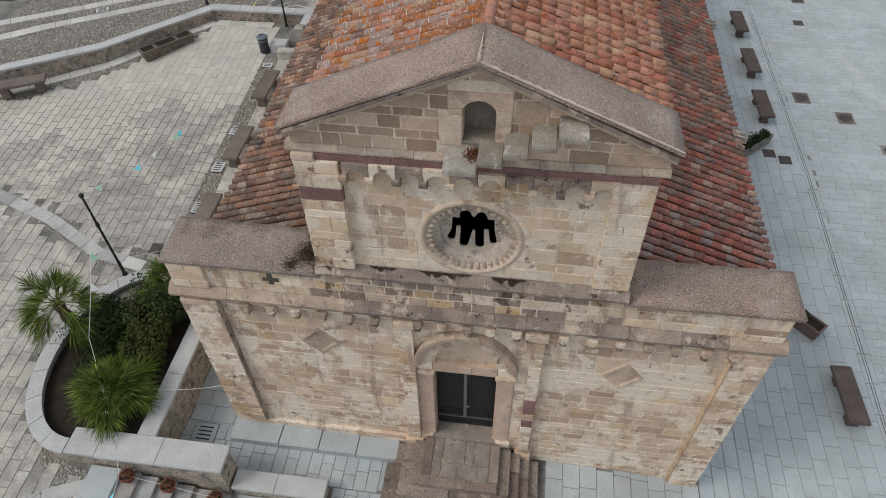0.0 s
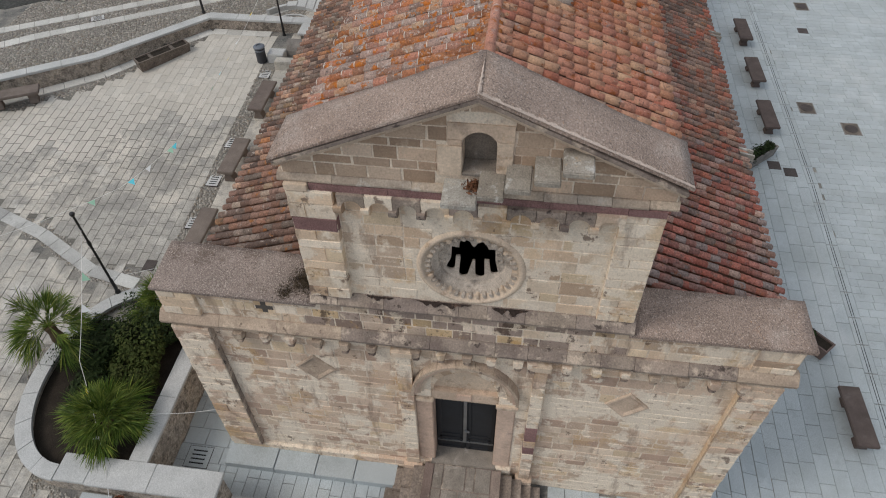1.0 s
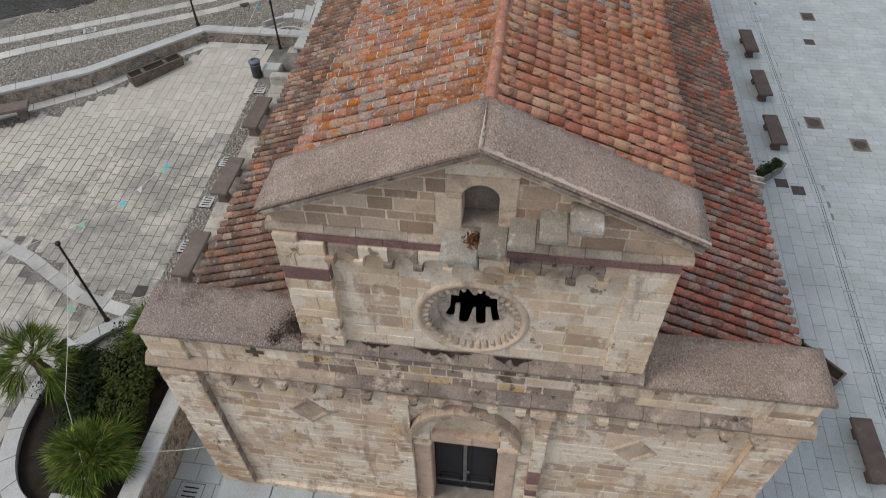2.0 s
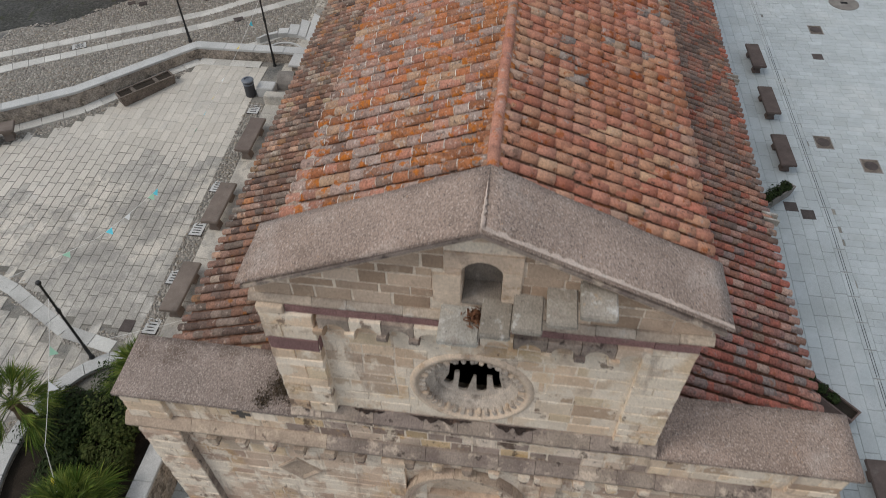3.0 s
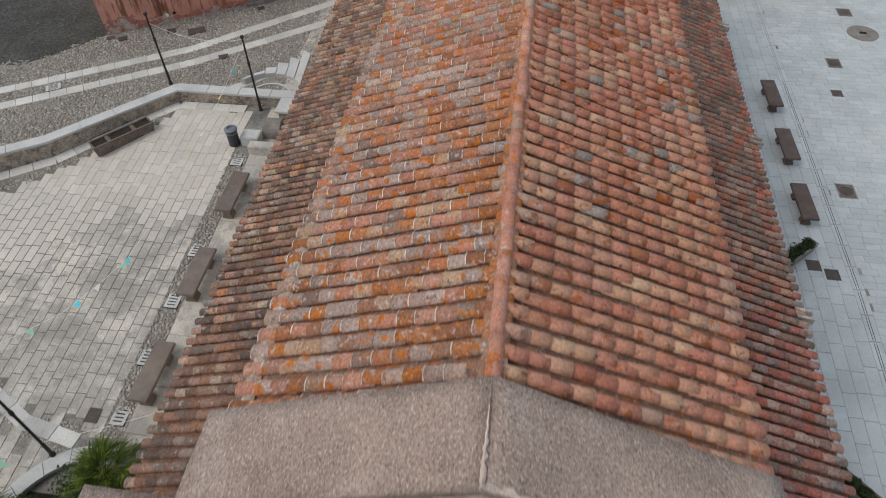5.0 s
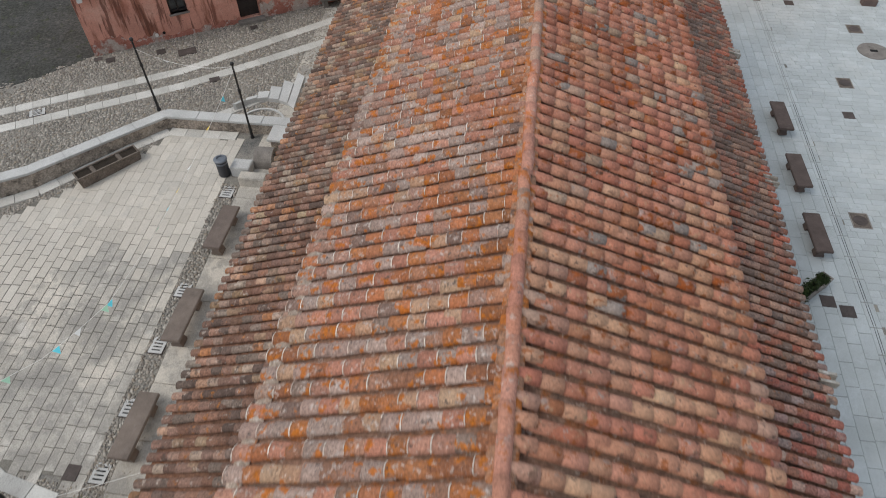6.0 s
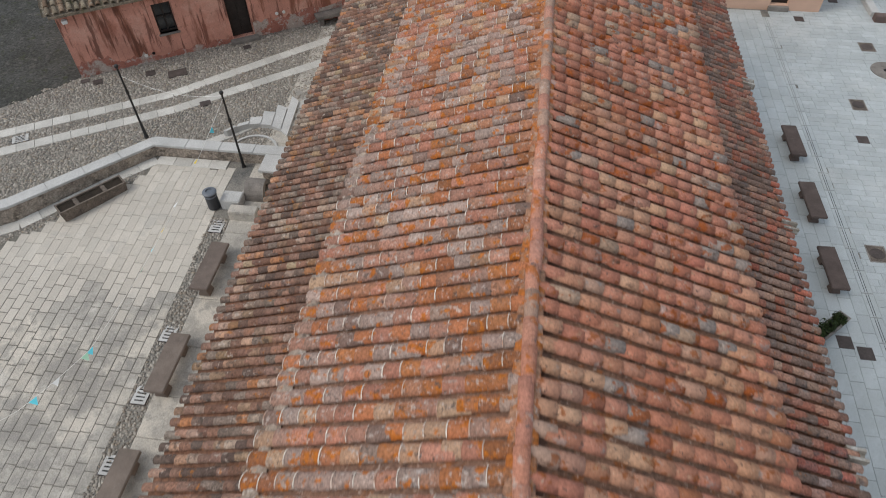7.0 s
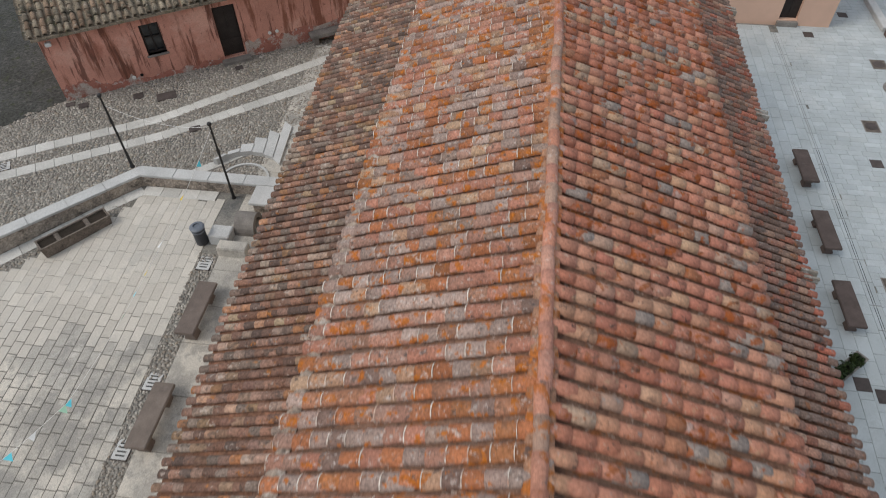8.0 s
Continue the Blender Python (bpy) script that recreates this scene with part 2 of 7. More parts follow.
TILE_BROWN = surface("brown_mossy_roof_tile", [(0.233, 0.130, 0.093), (0.270, 0.158, 0.116), (0.167, 0.098, 0.079), (0.233, 0.172, 0.140), (0.270, 0.144, 0.102), (0.130, 0.093, 0.079), (0.36, 0.285, 0.225), (0.223, 0.116, 0.086), (0.27, 0.205, 0.135), (0.34, 0.15, 0.07), (0.30, 0.25, 0.21)],
                     grain=(15, .42), blotch=(1.0, .22), bump=(60, .6, .012), piece=.22, rough=.92,
                     stains=((3.2, .55, .64, (.085, .066, .056), .75), (4.2, .60, .67, (.36, .15, .045), .75), (7.0, .59, .64, (.42, .36, .315), .7), (13, .58, .66, (.10, .075, .065), .6)))
TILE_AGED = surface("grey_brown_roof_tile", [(.307, .198, .15), (.25, .166, .13), (.374, .166, .11), (.408, .133, .086), (.34, .216, .163), (.193, .138, .114), (.408, .262, .187), (.385, .143, .09), (.284, .184, .143)],
                    grain=(24, .42), blotch=(.9, .2), bump=(45, .7, .014), piece=.18, rough=.92,
                    stains=((3.4, .56, .64, (.12, .10, .095), .75), (8, .57, .66, (.36, .31, .275), .55), (5.0, .59, .66, (.38, .14, .05), .65), (14, .6, .68, (.08, .07, .065), .6)))
TILE_GREY = surface("grey_red_roof_tile", [(.42, .124, .086), (.389, .157, .119), (.294, .232, .205), (.441, .14, .097), (.347, .194, .157), (.452, .178, .124), (.42, .13, .092), (.399, .27, .211), (.389, .13, .092), (.441, .162, .119), (.252, .205, .184), (.43, .146, .108)],
                    grain=(24, .42), blotch=(.9, .2), bump=(45, .7, .014), piece=.2, rough=.92,
                    stains=((3.4, .57, .65, (.13, .11, .10), .75), (.28, .5, .58, (.23, .195, .18), .5), (8, .57, .66, (.36, .30, .265), .5), (5.0, .6, .68, (.36, .125, .045), .65), (14, .6, .68, (.07, .06, .055), .6)))
TILE_CHANNEL = surface("grey_brown_channel_tile", [(.235, .135, .095), (.205, .12, .087), (.26, .15, .104), (.20, .132, .102)], grain=(22, .4), blotch=(1.5, .25), bump=(45, .6, .012), rough=.93,
                       stains=((3.2, .54, .62, (.36, .115, .025), .65), (11, .59, .64, (.42, .36, .32), .5), (5, .57, .66, (.13, .09, .072), .7)))
RIDGE_LIME = surface("lichened_ridge_mortar", [(.33, .18, .115), (.35, .195, .125)], grain=(26, .4), blotch=(1.2, .25), bump=(30, .9, .02), rough=.95, stains=((3.1, .49, .57, (.42, .125, .016), .85), (4.4, .57, .63, (.42, .37, .335), .7), (5, .6, .65, (.12, .09, .075), .7)))
EAVE_LIME = surface("ragged_eave_mortar", [(.33, .26, .21), (.36, .29, .235)], grain=(26, .4), blotch=(1.2, .25), bump=(24, 1.0, .025), rough=.95, stains=((5.0, .57, .63, (.40, .13, .025), .75), (6.5, .55, .61, (.46, .41, .36), .7), (4, .58, .64, (.12, .09, .075), .75)))
CRUST = surface("black_lichen_crust", [(.035, .024, .02)], grain=(25, .6), blotch=(6, .4), bump=(30, 1.0, .02), stains=((9, .56, .64, (.16, .10, .075), .7),))
# colour darkened for dirt and also for the shade between the cover rows
TILE_DIRT_SHADE = surface("dirt_and_shade_channel_tile", [(.224, .118, .078), (.19, .106, .073), (.235, .118, .078), (.146, .095, .073)], grain=(15, .42), blotch=(1.5, .3), bump=(60, .6, .012), rough=.95,
                     stains=((3.5, .58, .7, (.20, .075, .022), .6), (3, .56, .7, (.045, .038, .034), .7)))
LIME = surface("white_lime_bedding", [(.46, .39, .335), (.60, .55, .49), (.40, .27, .21)], grain=(30, .4), bump=(60, .3, .005), stains=((7, .53, .59, (.34, .19, .135), .9), (11, .58, .63, (.20, .14, .11), .7)))
TILE_PALE = surface("grey_beige_roof_tile", [(.21, .178, .13), (.28, .232, .175), (.155, .128, .095), (.24, .163, .112), (.20, .176, .137)],
                    grain=(20, .35), blotch=(1, .2), bump=(40, .6, .014), piece=.2, stains=((3, .53, .60, (.05, .047, .034), .85), (6, .57, .64, (.44, .39, .32), .6), (2.2, .58, .66, (.10, .105, .05), .6)))

SLAB_WARM = surface("beige_limestone_slab", [(0.503, 0.469, 0.413), (0.526, 0.492, 0.433), (0.485, 0.451, 0.396), (0.511, 0.477, 0.419), (0.489, 0.458, 0.406)], grain=(30, .24), blotch=(.5, .1), bump=(30, .5, .012),
                    piece=.05, stains=((.33, .46, .55, (.33, .32, .295), .65), (.55, .52, .60, (.25, .24, .22), .6), (1.2, .52, .60, (.27, .26, .24), .65), (1.9, .55, .62, (.27, .26, .24), .65), (4.0, .57, .66, (.29, .28, .26), .6), (.8, .57, .66, (.60, .575, .53), .6), (14, .63, .69, (.24, .23, .21), .6)))
SLAB_CLEAN = surface("clean_cream_limestone_slab", [(.50, .468, .418), (.528, .496, .44), (.487, .455, .404), (.514, .487, .436)], grain=(30, .16), blotch=(.5, .09), bump=(30, .4, .008),
                     piece=.05, stains=((.4, .53, .64, (.45, .43, .395), .5), (1.4, .58, .66, (.40, .385, .355), .45), (14, .65, .70, (.33, .315, .29), .5)))
JOINT = surface("sandy_joint_mortar", [(.15, .142, .125)], grain=(30, .3), blotch=(.8, .25), bump=(40, .5, .01), stains=((1.6, .55, .64, (.20, .19, .165), .7),))
TRACK = surface("pale_track_stone", [(.50, .49, .46), (.54, .53, .50), (.47, .46, .43)], grain=(40, .24), blotch=(.7, .14), bump=(40, .4, .008), piece=.05, stains=((1.3, .56, .66, (.38, .37, .345), .5), (8, .6, .67, (.30, .29, .27), .5)))
SLAB_COOL = surface("blue_grey_granite_slab", [(.42, .458, .472), (.44, .48, .493), (.405, .442, .457), (.43, .464, .471)], grain=(50, .24), blotch=(.6, .1), bump=(50, .3, .005),
                    piece=.04, stains=((.35, .5, .64, (.36, .39, .39), .6), (.22, .54, .66, (.54, .565, .565), .5), (1.6, .57, .68, (.33, .36, .365), .5), (4, .6, .7, (.30, .325, .33), .5), (15, .64, .70, (.27, .29, .30), .5)))
EDGING = surface("grey_edging_stone", [(.40, .40, .385), (.44, .44, .42), (.37, .37, .36)], grain=(40, .2), blotch=(.7, .2), bump=(40, .4, .008), piece=.08, stains=((1.1, .54, .64, (.30, .295, .28), .6), (4, .58, .66, (.25, .245, .235), .5)))
COPE_WHITE = surface("white_granite_coping", [(0.461, 0.466, 0.458), (0.499, 0.501, 0.492)], grain=(50, .26), blotch=(1.5, .12), bump=(50, .3, .005), stains=((3, .58, .74, (.36, .365, .365), .6), (90, .63, .70, (.28, .28, .28), .5)))
OCHRE_STONE = surface("ochre_stained_sandstone", [(.53, .39, .265), (.58, .445, .315), (.48, .35, .235)], grain=(26, .2), blotch=(1.1, .3), bump=(24, .5, .015), stains=((1.5, .52, .62, (.66, .53, .40), .7), (3.5, .58, .66, (.34, .21, .12), .6)))
STEPSTONE = surface("brown_grey_step_stone", [(0.224, 0.184, 0.153), (0.258, 0.213, 0.179), (0.202, 0.153, 0.131), (0.247, 0.206, 0.176), (0.187, 0.135, 0.120)], grain=(20, .36), blotch=(1.5, .25), bump=(18, .8, .02), interp='CONSTANT',
                    piece=.14, stains=((2.4, .55, .66, (.15, .115, .095), .65), (4.5, .57, .65, (.44, .37, .30), .5), PIT_SHADE))
MOULD = surface("grey_olive_moulding_stone", [(.42, .335, .255), (.47, .385, .30), (.37, .30, .24), (.42, .36, .30)], grain=(30, .22), blotch=(1.5, .2), bump=(24, .6, .015), piece=.1, stains=((2.4, .56, .64, (.24, .19, .155), .6), (3.6, .58, .65, (.52, .49, .45), .5)))
CORNICE_PALE = surface("brown_weathered_stone", [(.42, .325, .25), (.47, .37, .285), (.38, .29, .225)], grain=(30, .22), blotch=(1.6, .25), bump=(24, .6, .015), piece=.1, stains=((1.9, .54, .63, (.27, .205, .165), .6), (2.8, .57, .64, (.60, .49, .375), .6), (4.6, .61, .66, (.12, .085, .07), .7), PIT_SHADE))
STEP_RIM = surface("purple_brown_step_rim", [(0.209, 0.157, 0.135), (0.252, 0.200, 0.170), (0.187, 0.135, 0.120)], grain=(30, .25), blotch=(2, .22), bump=(24, .6, .015), piece=.12, interp="CONSTANT", stains=((3, .57, .66, (.36, .30, .25), .5), (5, .6, .67, (.12, .09, .08), .5)))
STEP_PALE = surface("stained_granite_tread", [(.34, .345, .34), (.38, .385, .38), (.33, .30, .26)], grain=(45, .3), blotch=(1.2, .2), bump=(45, .4, .008), stains=((1.4, .54, .66, (.27, .19, .11), .7), (3, .6, .72, (.17, .155, .14), .6)))
BED = surface("cement_bedding", [(.24, .235, .225)], grain=(50, .25), blotch=(1, .2), bump=(60, .5, .01))
EARTHY = surface("ground_gravel", [(.24, .228, .204)], grain=(25, .35), blotch=(.4, .25), bump=(22, .9, .03), stains=((.9, .52, .68, (.07, .075, .08), .75), (1.4, .58, .72, (.12, .12, .085), .5)))
PEBBLE = surface("river_pebble", [(.20, .186, .166), (.29, .265, .23), (.37, .338, .296), (.242, .222, .196), (.46, .43, .382), (.18, .16, .14), (.31, .265, .21)], grain=(50, .12), blotch=None, bump=None, rough=.75)
SOIL = surface("dark_soil", [(.028, .021, .015)], grain=(30, .4), blotch=(3, .3), bump=(25, .9, .03))
BENCHSTONE = surface("dark_brown_bench_stone", [(.095, .07, .062), (.11, .085, .075)], grain=(60, .2), blotch=(2.2, .25), bump=(60, .4, .006), rough=.75,
                     stains=((3.2, .58, .74, (.2, .175, .16), .5),))
BENCHPALE = surface("weathered_brown_bench_stone", [(.15, .12, .105), (.17, .14, .12)], grain=(60, .2), blotch=(2.2, .2), bump=(60, .4, .006), rough=.8,
                    stains=((3.2, .58, .74, (.24, .21, .19), .5),))
TROUGH = surface("grey_trough_stone", [(.20, .185, .17), (.24, .22, .2)], grain=(45, .25), blotch=(2, .3), bump=(40, .7, .01), stains=((2.3, .58, .72, (.09, .08, .07), .6),))
TROUGHDARK = surface("dark_stained_trough_stone", [(.12, .10, .085), (.15, .125, .105)], grain=(25, .45), blotch=(2, .35), bump=(40, .8, .012), stains=((2.3, .55, .68, (.05, .045, .04), .7), (4, .6, .7, (.26, .23, .2), .5)))
TROUGHRED = surface("reddish_trough_stone", [(.13, .095, .085), (.15, .11, .1)], grain=(45, .2), blotch=(2, .2), bump=(40, .5, .01))
IRON = surface("black_painted_iron", [(.012, .012, .013)], rough=.5, grain=None, blotch=None, bump=None, spec=.5)
BINGREY = surface("dark_grey_steel", [(.035, .038, .045)], rough=.5, grain=(30, .15), blotch=None, bump=None, spec=.5)
BINLID = surface("blue_grey_steel", [(.13, .15, .18)], rough=.5, grain=(30, .15), blotch=None, bump=None, spec=.5)
GRATE = surface("rusty_cast_iron", [(.06, .05, .048), (.08, .065, .06)], rough=.75, grain=(40, .3), blotch=(3, .3), bump=(50, .5, .008))
# black filling drawn in place of the unlit depth of slots and holes
BLACKHOLE = surface("black_hole_fill", [(.01, .01, .01)], grain=None, blotch=None, bump=None)
ASPHALT = surface("dark_worn_asphalt", [(.058, .059, .055)], grain=(9, .55), blotch=(.7, .3), bump=(14, 1.0, .03), stains=((.6, .5, .62, (.045, .046, .038), .7), (3.5, .55, .63, (.11, .107, .097), .6), (2.6, .57, .66, (.045, .052, .024), .75)))
TERRA = surface("terracotta_pot", [(.18, .061, .036)], grain=(40, .2), blotch=(4, .25), bump=(40, .3, .005))
ROPE = surface("white_cord", [(.7, .7, .68)], grain=None, blotch=None, bump=None)
FLAG_BLUE = surface("turquoise_flag", [(.14, .68, .82)], rough=.6, grain=None, blotch=None, bump=None)
FLAG_YELLOW = surface("yellow_flag", [(.65, .5, .05)], rough=.6, grain=None, blotch=None, bump=None)
FLAG_GREEN = surface("pale_green_flag", [(.35, .6, .45)], rough=.6, grain=None, blotch=None, bump=None)
FLAG_WHITE = surface("white_flag", [(.7, .72, .72)], rough=.6, grain=None, blotch=None, bump=None)
PALM = surface("fan_palm_leaf", [(0.048, 0.098, 0.012), (0.091, 0.149, 0.020), (0.151, 0.203, 0.032), (0.060, 0.110, 0.014), (0.252, 0.283, 0.057), (0.036, 0.073, 0.010), (0.120, 0.174, 0.025)], rough=.6, grain=(20, .2), blotch=(3, .3), bump=None, spec=.3)
PALM_DRY = surface("palm_fibre", [(.10, .07, .04), (.14, .1, .06)], grain=(40, .3), bump=(40, .8, .02))
SHRUB = surface("dark_shrub_leaf", [(.012, .024, .006), (.02, .036, .008), (.03, .045, .012), (.016, .03, .008)], rough=.7, grain=None, blotch=(2.5, .35), bump=None, spec=.2)
SHRUB_LIGHT = surface("olive_shrub_leaf", [(.026, .041, .007), (.045, .064, .013), (.064, .075, .019), (.034, .049, .011)], rough=.7, grain=None, blotch=(2.5, .35), bump=None, spec=.2)
TWIG = surface("brown_bark", [(.07, .05, .035)], grain=(40, .3), bump=(30, .8, .02))
PINK = surface("weathered_pink_plaster", [(.56, .275, .21)], grain=(22, .12), blotch=(.8, .16), bump=(35, .4, .008),
               stains=((.9, .52, .64, (.66, .40, .32), .6), (1.6, .53, .60, (.22, .082, .05), .85, .14), (3.6, .555, .61, (.13, .055, .04), .8, .10), (1.1, .57, .66, (.33, .12, .08), .6, .5), (7, .62, .67, (.20, .09, .065), .6)))
PINK_FOOT = surface("flaking_plaster_foot", [(.36, .15, .115)], grain=(26, .18), blotch=(1.2, .2), bump=(30, .6, .01),
                    stains=((1.1, .50, .56, (.44, .40, .36), .85), (2.6, .55, .62, (.26, .09, .06), .6), (5, .57, .62, (.55, .51, .47), .6), (8, .6, .66, (.14, .09, .07), .6)))
PEACH = surface("peach_plaster", [(.63, .425, .325)], grain=(40, .06), blotch=(.7, .08), bump=(35, .25, .005))
GLASSY = surface("dark_window_glass", [(.012, .014, .017)], rough=.12, grain=None, blotch=None, bump=None, spec=.6)
SHUTTER = surface("dark_brown_wood", [(.03, .024, .022)], rough=.6, grain=(30, .3), blotch=(3, .3), bump=(40, .4, .006))
NEST = surface("rusty_dry_straw", [(.20, .095, .05), (.15, .065, .035), (.26, .14, .08)], grain=(40, .4), blotch=None, bump=None)
MOSS = surface("dry_brown_moss", [(.06, .045, .03), (.09, .065, .04), (.05, .04, .03)], grain=(40, .4), blotch=None, bump=None)
WHITEPAINT = surface("white_enamel", [(.7, .7, .68)], rough=.5, grain=None, blotch=None, bump=None)


# ---- builders ----
IN_WORLD = set()


def thing(name, base, label, category, group="", kind="", turn=0.0, world_coords=True):
    """An Empty at a thing's base. With world_coords its parts are given in world metres, else relative to the base."""
    e = new(name)
    e.empty_display_size = 0.3
    e.matrix_basis = pose(*base, 0, 0, turn)
    if world_coords:
        IN_WORLD.add(e.name)
    return tagged(e, label, category, group, kind)


def part_of(ob, parent):
    if parent is not None:
        ob.parent = parent
        if parent.name in IN_WORLD:
            ob.matrix_parent_inverse = parent.matrix_basis.inverted()
    return ob


def part(name, bm, material, parent=None, label="", smooth=False):
    """Links a bmesh as one mesh object under a thing or a part."""
    me = bpy.data.meshes.new(name)
    bmesh.ops.recalc_face_normals(bm, faces=bm.faces[:])
    if smooth:
        for f in bm.faces:
            f.smooth = True
    bm.to_mesh(me)
    bm.free()
    for m in material if isinstance(material, (list, tuple)) else [material]:
        me.materials.append(m)
    ob = part_of(new(name, me), parent)
    return tagged(ob, label) if label else ob


def raw_mesh(name, verts, faces, mats, smooth=None, midx=None):
    me = bpy.data.meshes.new(name)
    me.from_pydata([tuple(v) for v in verts], [], [tuple(f) for f in faces])
    for m in mats:
        me.materials.append(m)
    if smooth is not None:
        me.polygons.foreach_set("use_smooth", np.array(smooth, dtype=bool))
    if midx is not None:
        me.polygons.foreach_set("material_index", np.array(midx, dtype=np.int32))
    me.update()
    return me


def box(bm, x0, x1, y0, y1, z0, z1, bevel=0.0, m=None):
    """A box, with bevelled edges if asked."""
    r = bmesh.ops.create_cube(bm, size=1.0, matrix=(m or Matrix()) @ Matrix.Translation(((x0 + x1) / 2, (y0 + y1) / 2, (z0 + z1) / 2)) @ Matrix.Diagonal((x1 - x0, y1 - y0, z1 - z0, 1)))
    if bevel:
        es = list({e for v in r["verts"] for e in v.link_edges})
        bmesh.ops.bevel(bm, geom=es, offset=bevel, segments=2, affect='EDGES', clamp_overlap=True)
    return bm


def boxed(*a, **k):
    return box(bmesh.new(), *a, **k)


def prism(bm, outline, lift, m=None):
    """A solid from a flat outline (3D points in one plane), swept by the vector lift."""
    m = m or Matrix()
    a = [bm.verts.new(m @ Vector(p)) for p in outline]
    b = [bm.verts.new(m @ (Vector(p) + Vector(lift))) for p in outline]
    bm.faces.new(a)
    bm.faces.new(list(reversed(b)))
    k = len(a)
    for i in range(k):
        bm.faces.new((a[i], a[(i + 1) % k], b[(i + 1) % k], b[i]))
    return bm


def lathe(bm, profile, segs=16, m=None, cap=True):
    """A turned solid: profile of (radius, z)."""
    m = m or Matrix()
    rings = [[bm.verts.new(m @ Vector((r * math.cos(2 * math.pi * i / segs), r * math.sin(2 * math.pi * i / segs), z))) for i in range(segs)] for r, z in profile]
    for a, b in zip(rings, rings[1:]):
        for i in range(segs):
            bm.faces.new((a[i], a[(i + 1) % segs], b[(i + 1) % segs], b[i]))
    if cap:
        bm.faces.new(list(reversed(rings[0])))
        bm.faces.new(rings[-1])
    return bm


def tube(bm, path, radius, segs=6):
    """A round bar along a path."""
    path = [Vector(p) for p in path]
    rings = []
    for i, p in enumerate(path):
        d = (path[min(i + 1, len(path) - 1)] - path[max(i - 1, 0)]).normalized()
        u = d.orthogonal().normalized() if abs(d.z) > .9 else d.cross(Vector((0, 0, 1))).normalized()
        w = d.cross(u)
        r = radius[i] if isinstance(radius, (list, tuple)) else radius
        rings.append([bm.verts.new(p + (u * math.cos(a) + w * math.sin(a)) * r) for a in (2 * math.pi * k / segs for k in range(segs))])
    for a, b in zip(rings, rings[1:]):
        for i in range(segs):
            bm.faces.new((a[i], a[(i + 1) % segs], b[(i + 1) % segs], b[i]))
    bm.faces.new(list(reversed(rings[0])))
    bm.faces.new(rings[-1])
    return bm


class Shape:
    """A small mesh that is repeated: vertices, faces, smooth flags, material indices."""
    def __init__(self, verts, faces, smooth=None, midx=None):
        self.v, self.f = np.array(verts, dtype=float), [tuple(f) for f in faces]
        self.s = smooth or [False] * len(self.f)
        self.m = midx or [0] * len(self.f)


def lay(name, shape, poses, mats, parent, near=None, limit=300, rest=None, rest_label=""):
    """Lays pieces of one shape. The first `limit` (those nearest to the point near, if given) are parts of their own, the rest one joined part."""
    if not poses:
        return
    if near is not None:
        poses = sorted(poses, key=lambda q: (q.translation - Vector(near)).length)
    if limit:
        me = raw_mesh(name, shape.v, shape.f, mats, shape.s, shape.m)
        for q in poses[:limit]:
            ob = new(name, me)
            ob.matrix_basis = q
            part_of(ob, parent)
    left = poses[limit:]
    if left:
        k = len(shape.v)
        ms = np.array([[list(r) for r in q] for q in left])
        vs = np.einsum("nij,kj->nki", ms[:, :3, :3], shape.v) + ms[:, None, :3, 3]
        fs = [tuple(i + j * k for i in f) for j in range(len(left)) for f in shape.f]
        me = raw_mesh(rest or name, vs.reshape(-1, 3), fs, mats, shape.s * len(left), shape.m * len(left))
        ob = part_of(new(rest or name, me), parent)
        tagged(ob, rest_label, kind="stuff")


def chamfered(c=0.06, back=False):
    """A unit block (1 x 1 x 1, centred) whose front face (towards -y) is chamfered; open at the back."""
    h = .5
    v = [(-h, h, -h), (h, h, -h), (h, h, h), (-h, h, h), (-h, -h + .25, -h), (h, -h + .25, -h), (h, -h + .25, h), (-h, -h + .25, h),
         (-h + c, -h, -h + c), (h - c, -h, -h + c), (h - c, -h, h - c), (-h + c, -h, h - c)]
    f = [(8, 9, 10, 11)]
    for i in range(4):
        j = (i + 1) % 4
        f += [(4 + i, 4 + j, 8 + j, 8 + i), (i, j, 4 + j, 4 + i)]
    return Shape(v, f)


def paver(c=0.03):
    """A unit slab (1 x 1 x 1) whose top is at z = 0, chamfered; open below."""
    s = chamfered(c)
    return Shape([(x, z, -y - .5) for x, y, z in s.v], [tuple(reversed(f)) for f in s.f])


def worn_block(seed):
    """A unit block with a worn, uneven front outline; open at the back."""
    r = random.Random(seed)
    h = .5
    rim = [(-h, -h), (-.17, -h), (.17, -h), (h, -h), (h, 0), (h, h), (.17, h), (-.17, h), (-h, h), (-h, 0)]
    front = [(x * r.uniform(.93, .985), z * r.uniform(.88, .98)) for x, z in rim]
    v = [(x, h, z) for x, z in rim] + [(x * .995, -h + .22, z * .985) for x, z in rim] + [(x, -h + r.uniform(0, .06), z) for x, z in front]
    n = len(rim)
    f = [tuple(range(2 * n, 3 * n))]
    for i in range(n):
        j = (i + 1) % n
        f += [(n + i, n + j, 2 * n + j, 2 * n + i), (i, j, n + j, n + i)]
    return Shape(v, f)


BLOCK, PAVER, WORN_SLAB = chamfered(.03), paver(.012), paver(.035)
WORN = [worn_block(s) for s in (1, 2, 3, 4, 5)]


def lay_stones(poses, mats, parent, near, limit, rest_label=""):
    """Lays dressed stones in five worn shapes."""
    for k, s in enumerate(WORN):
        lay("stone", s, poses[k::5], mats, parent, near, limit // 5, "ashlar", rest_label)


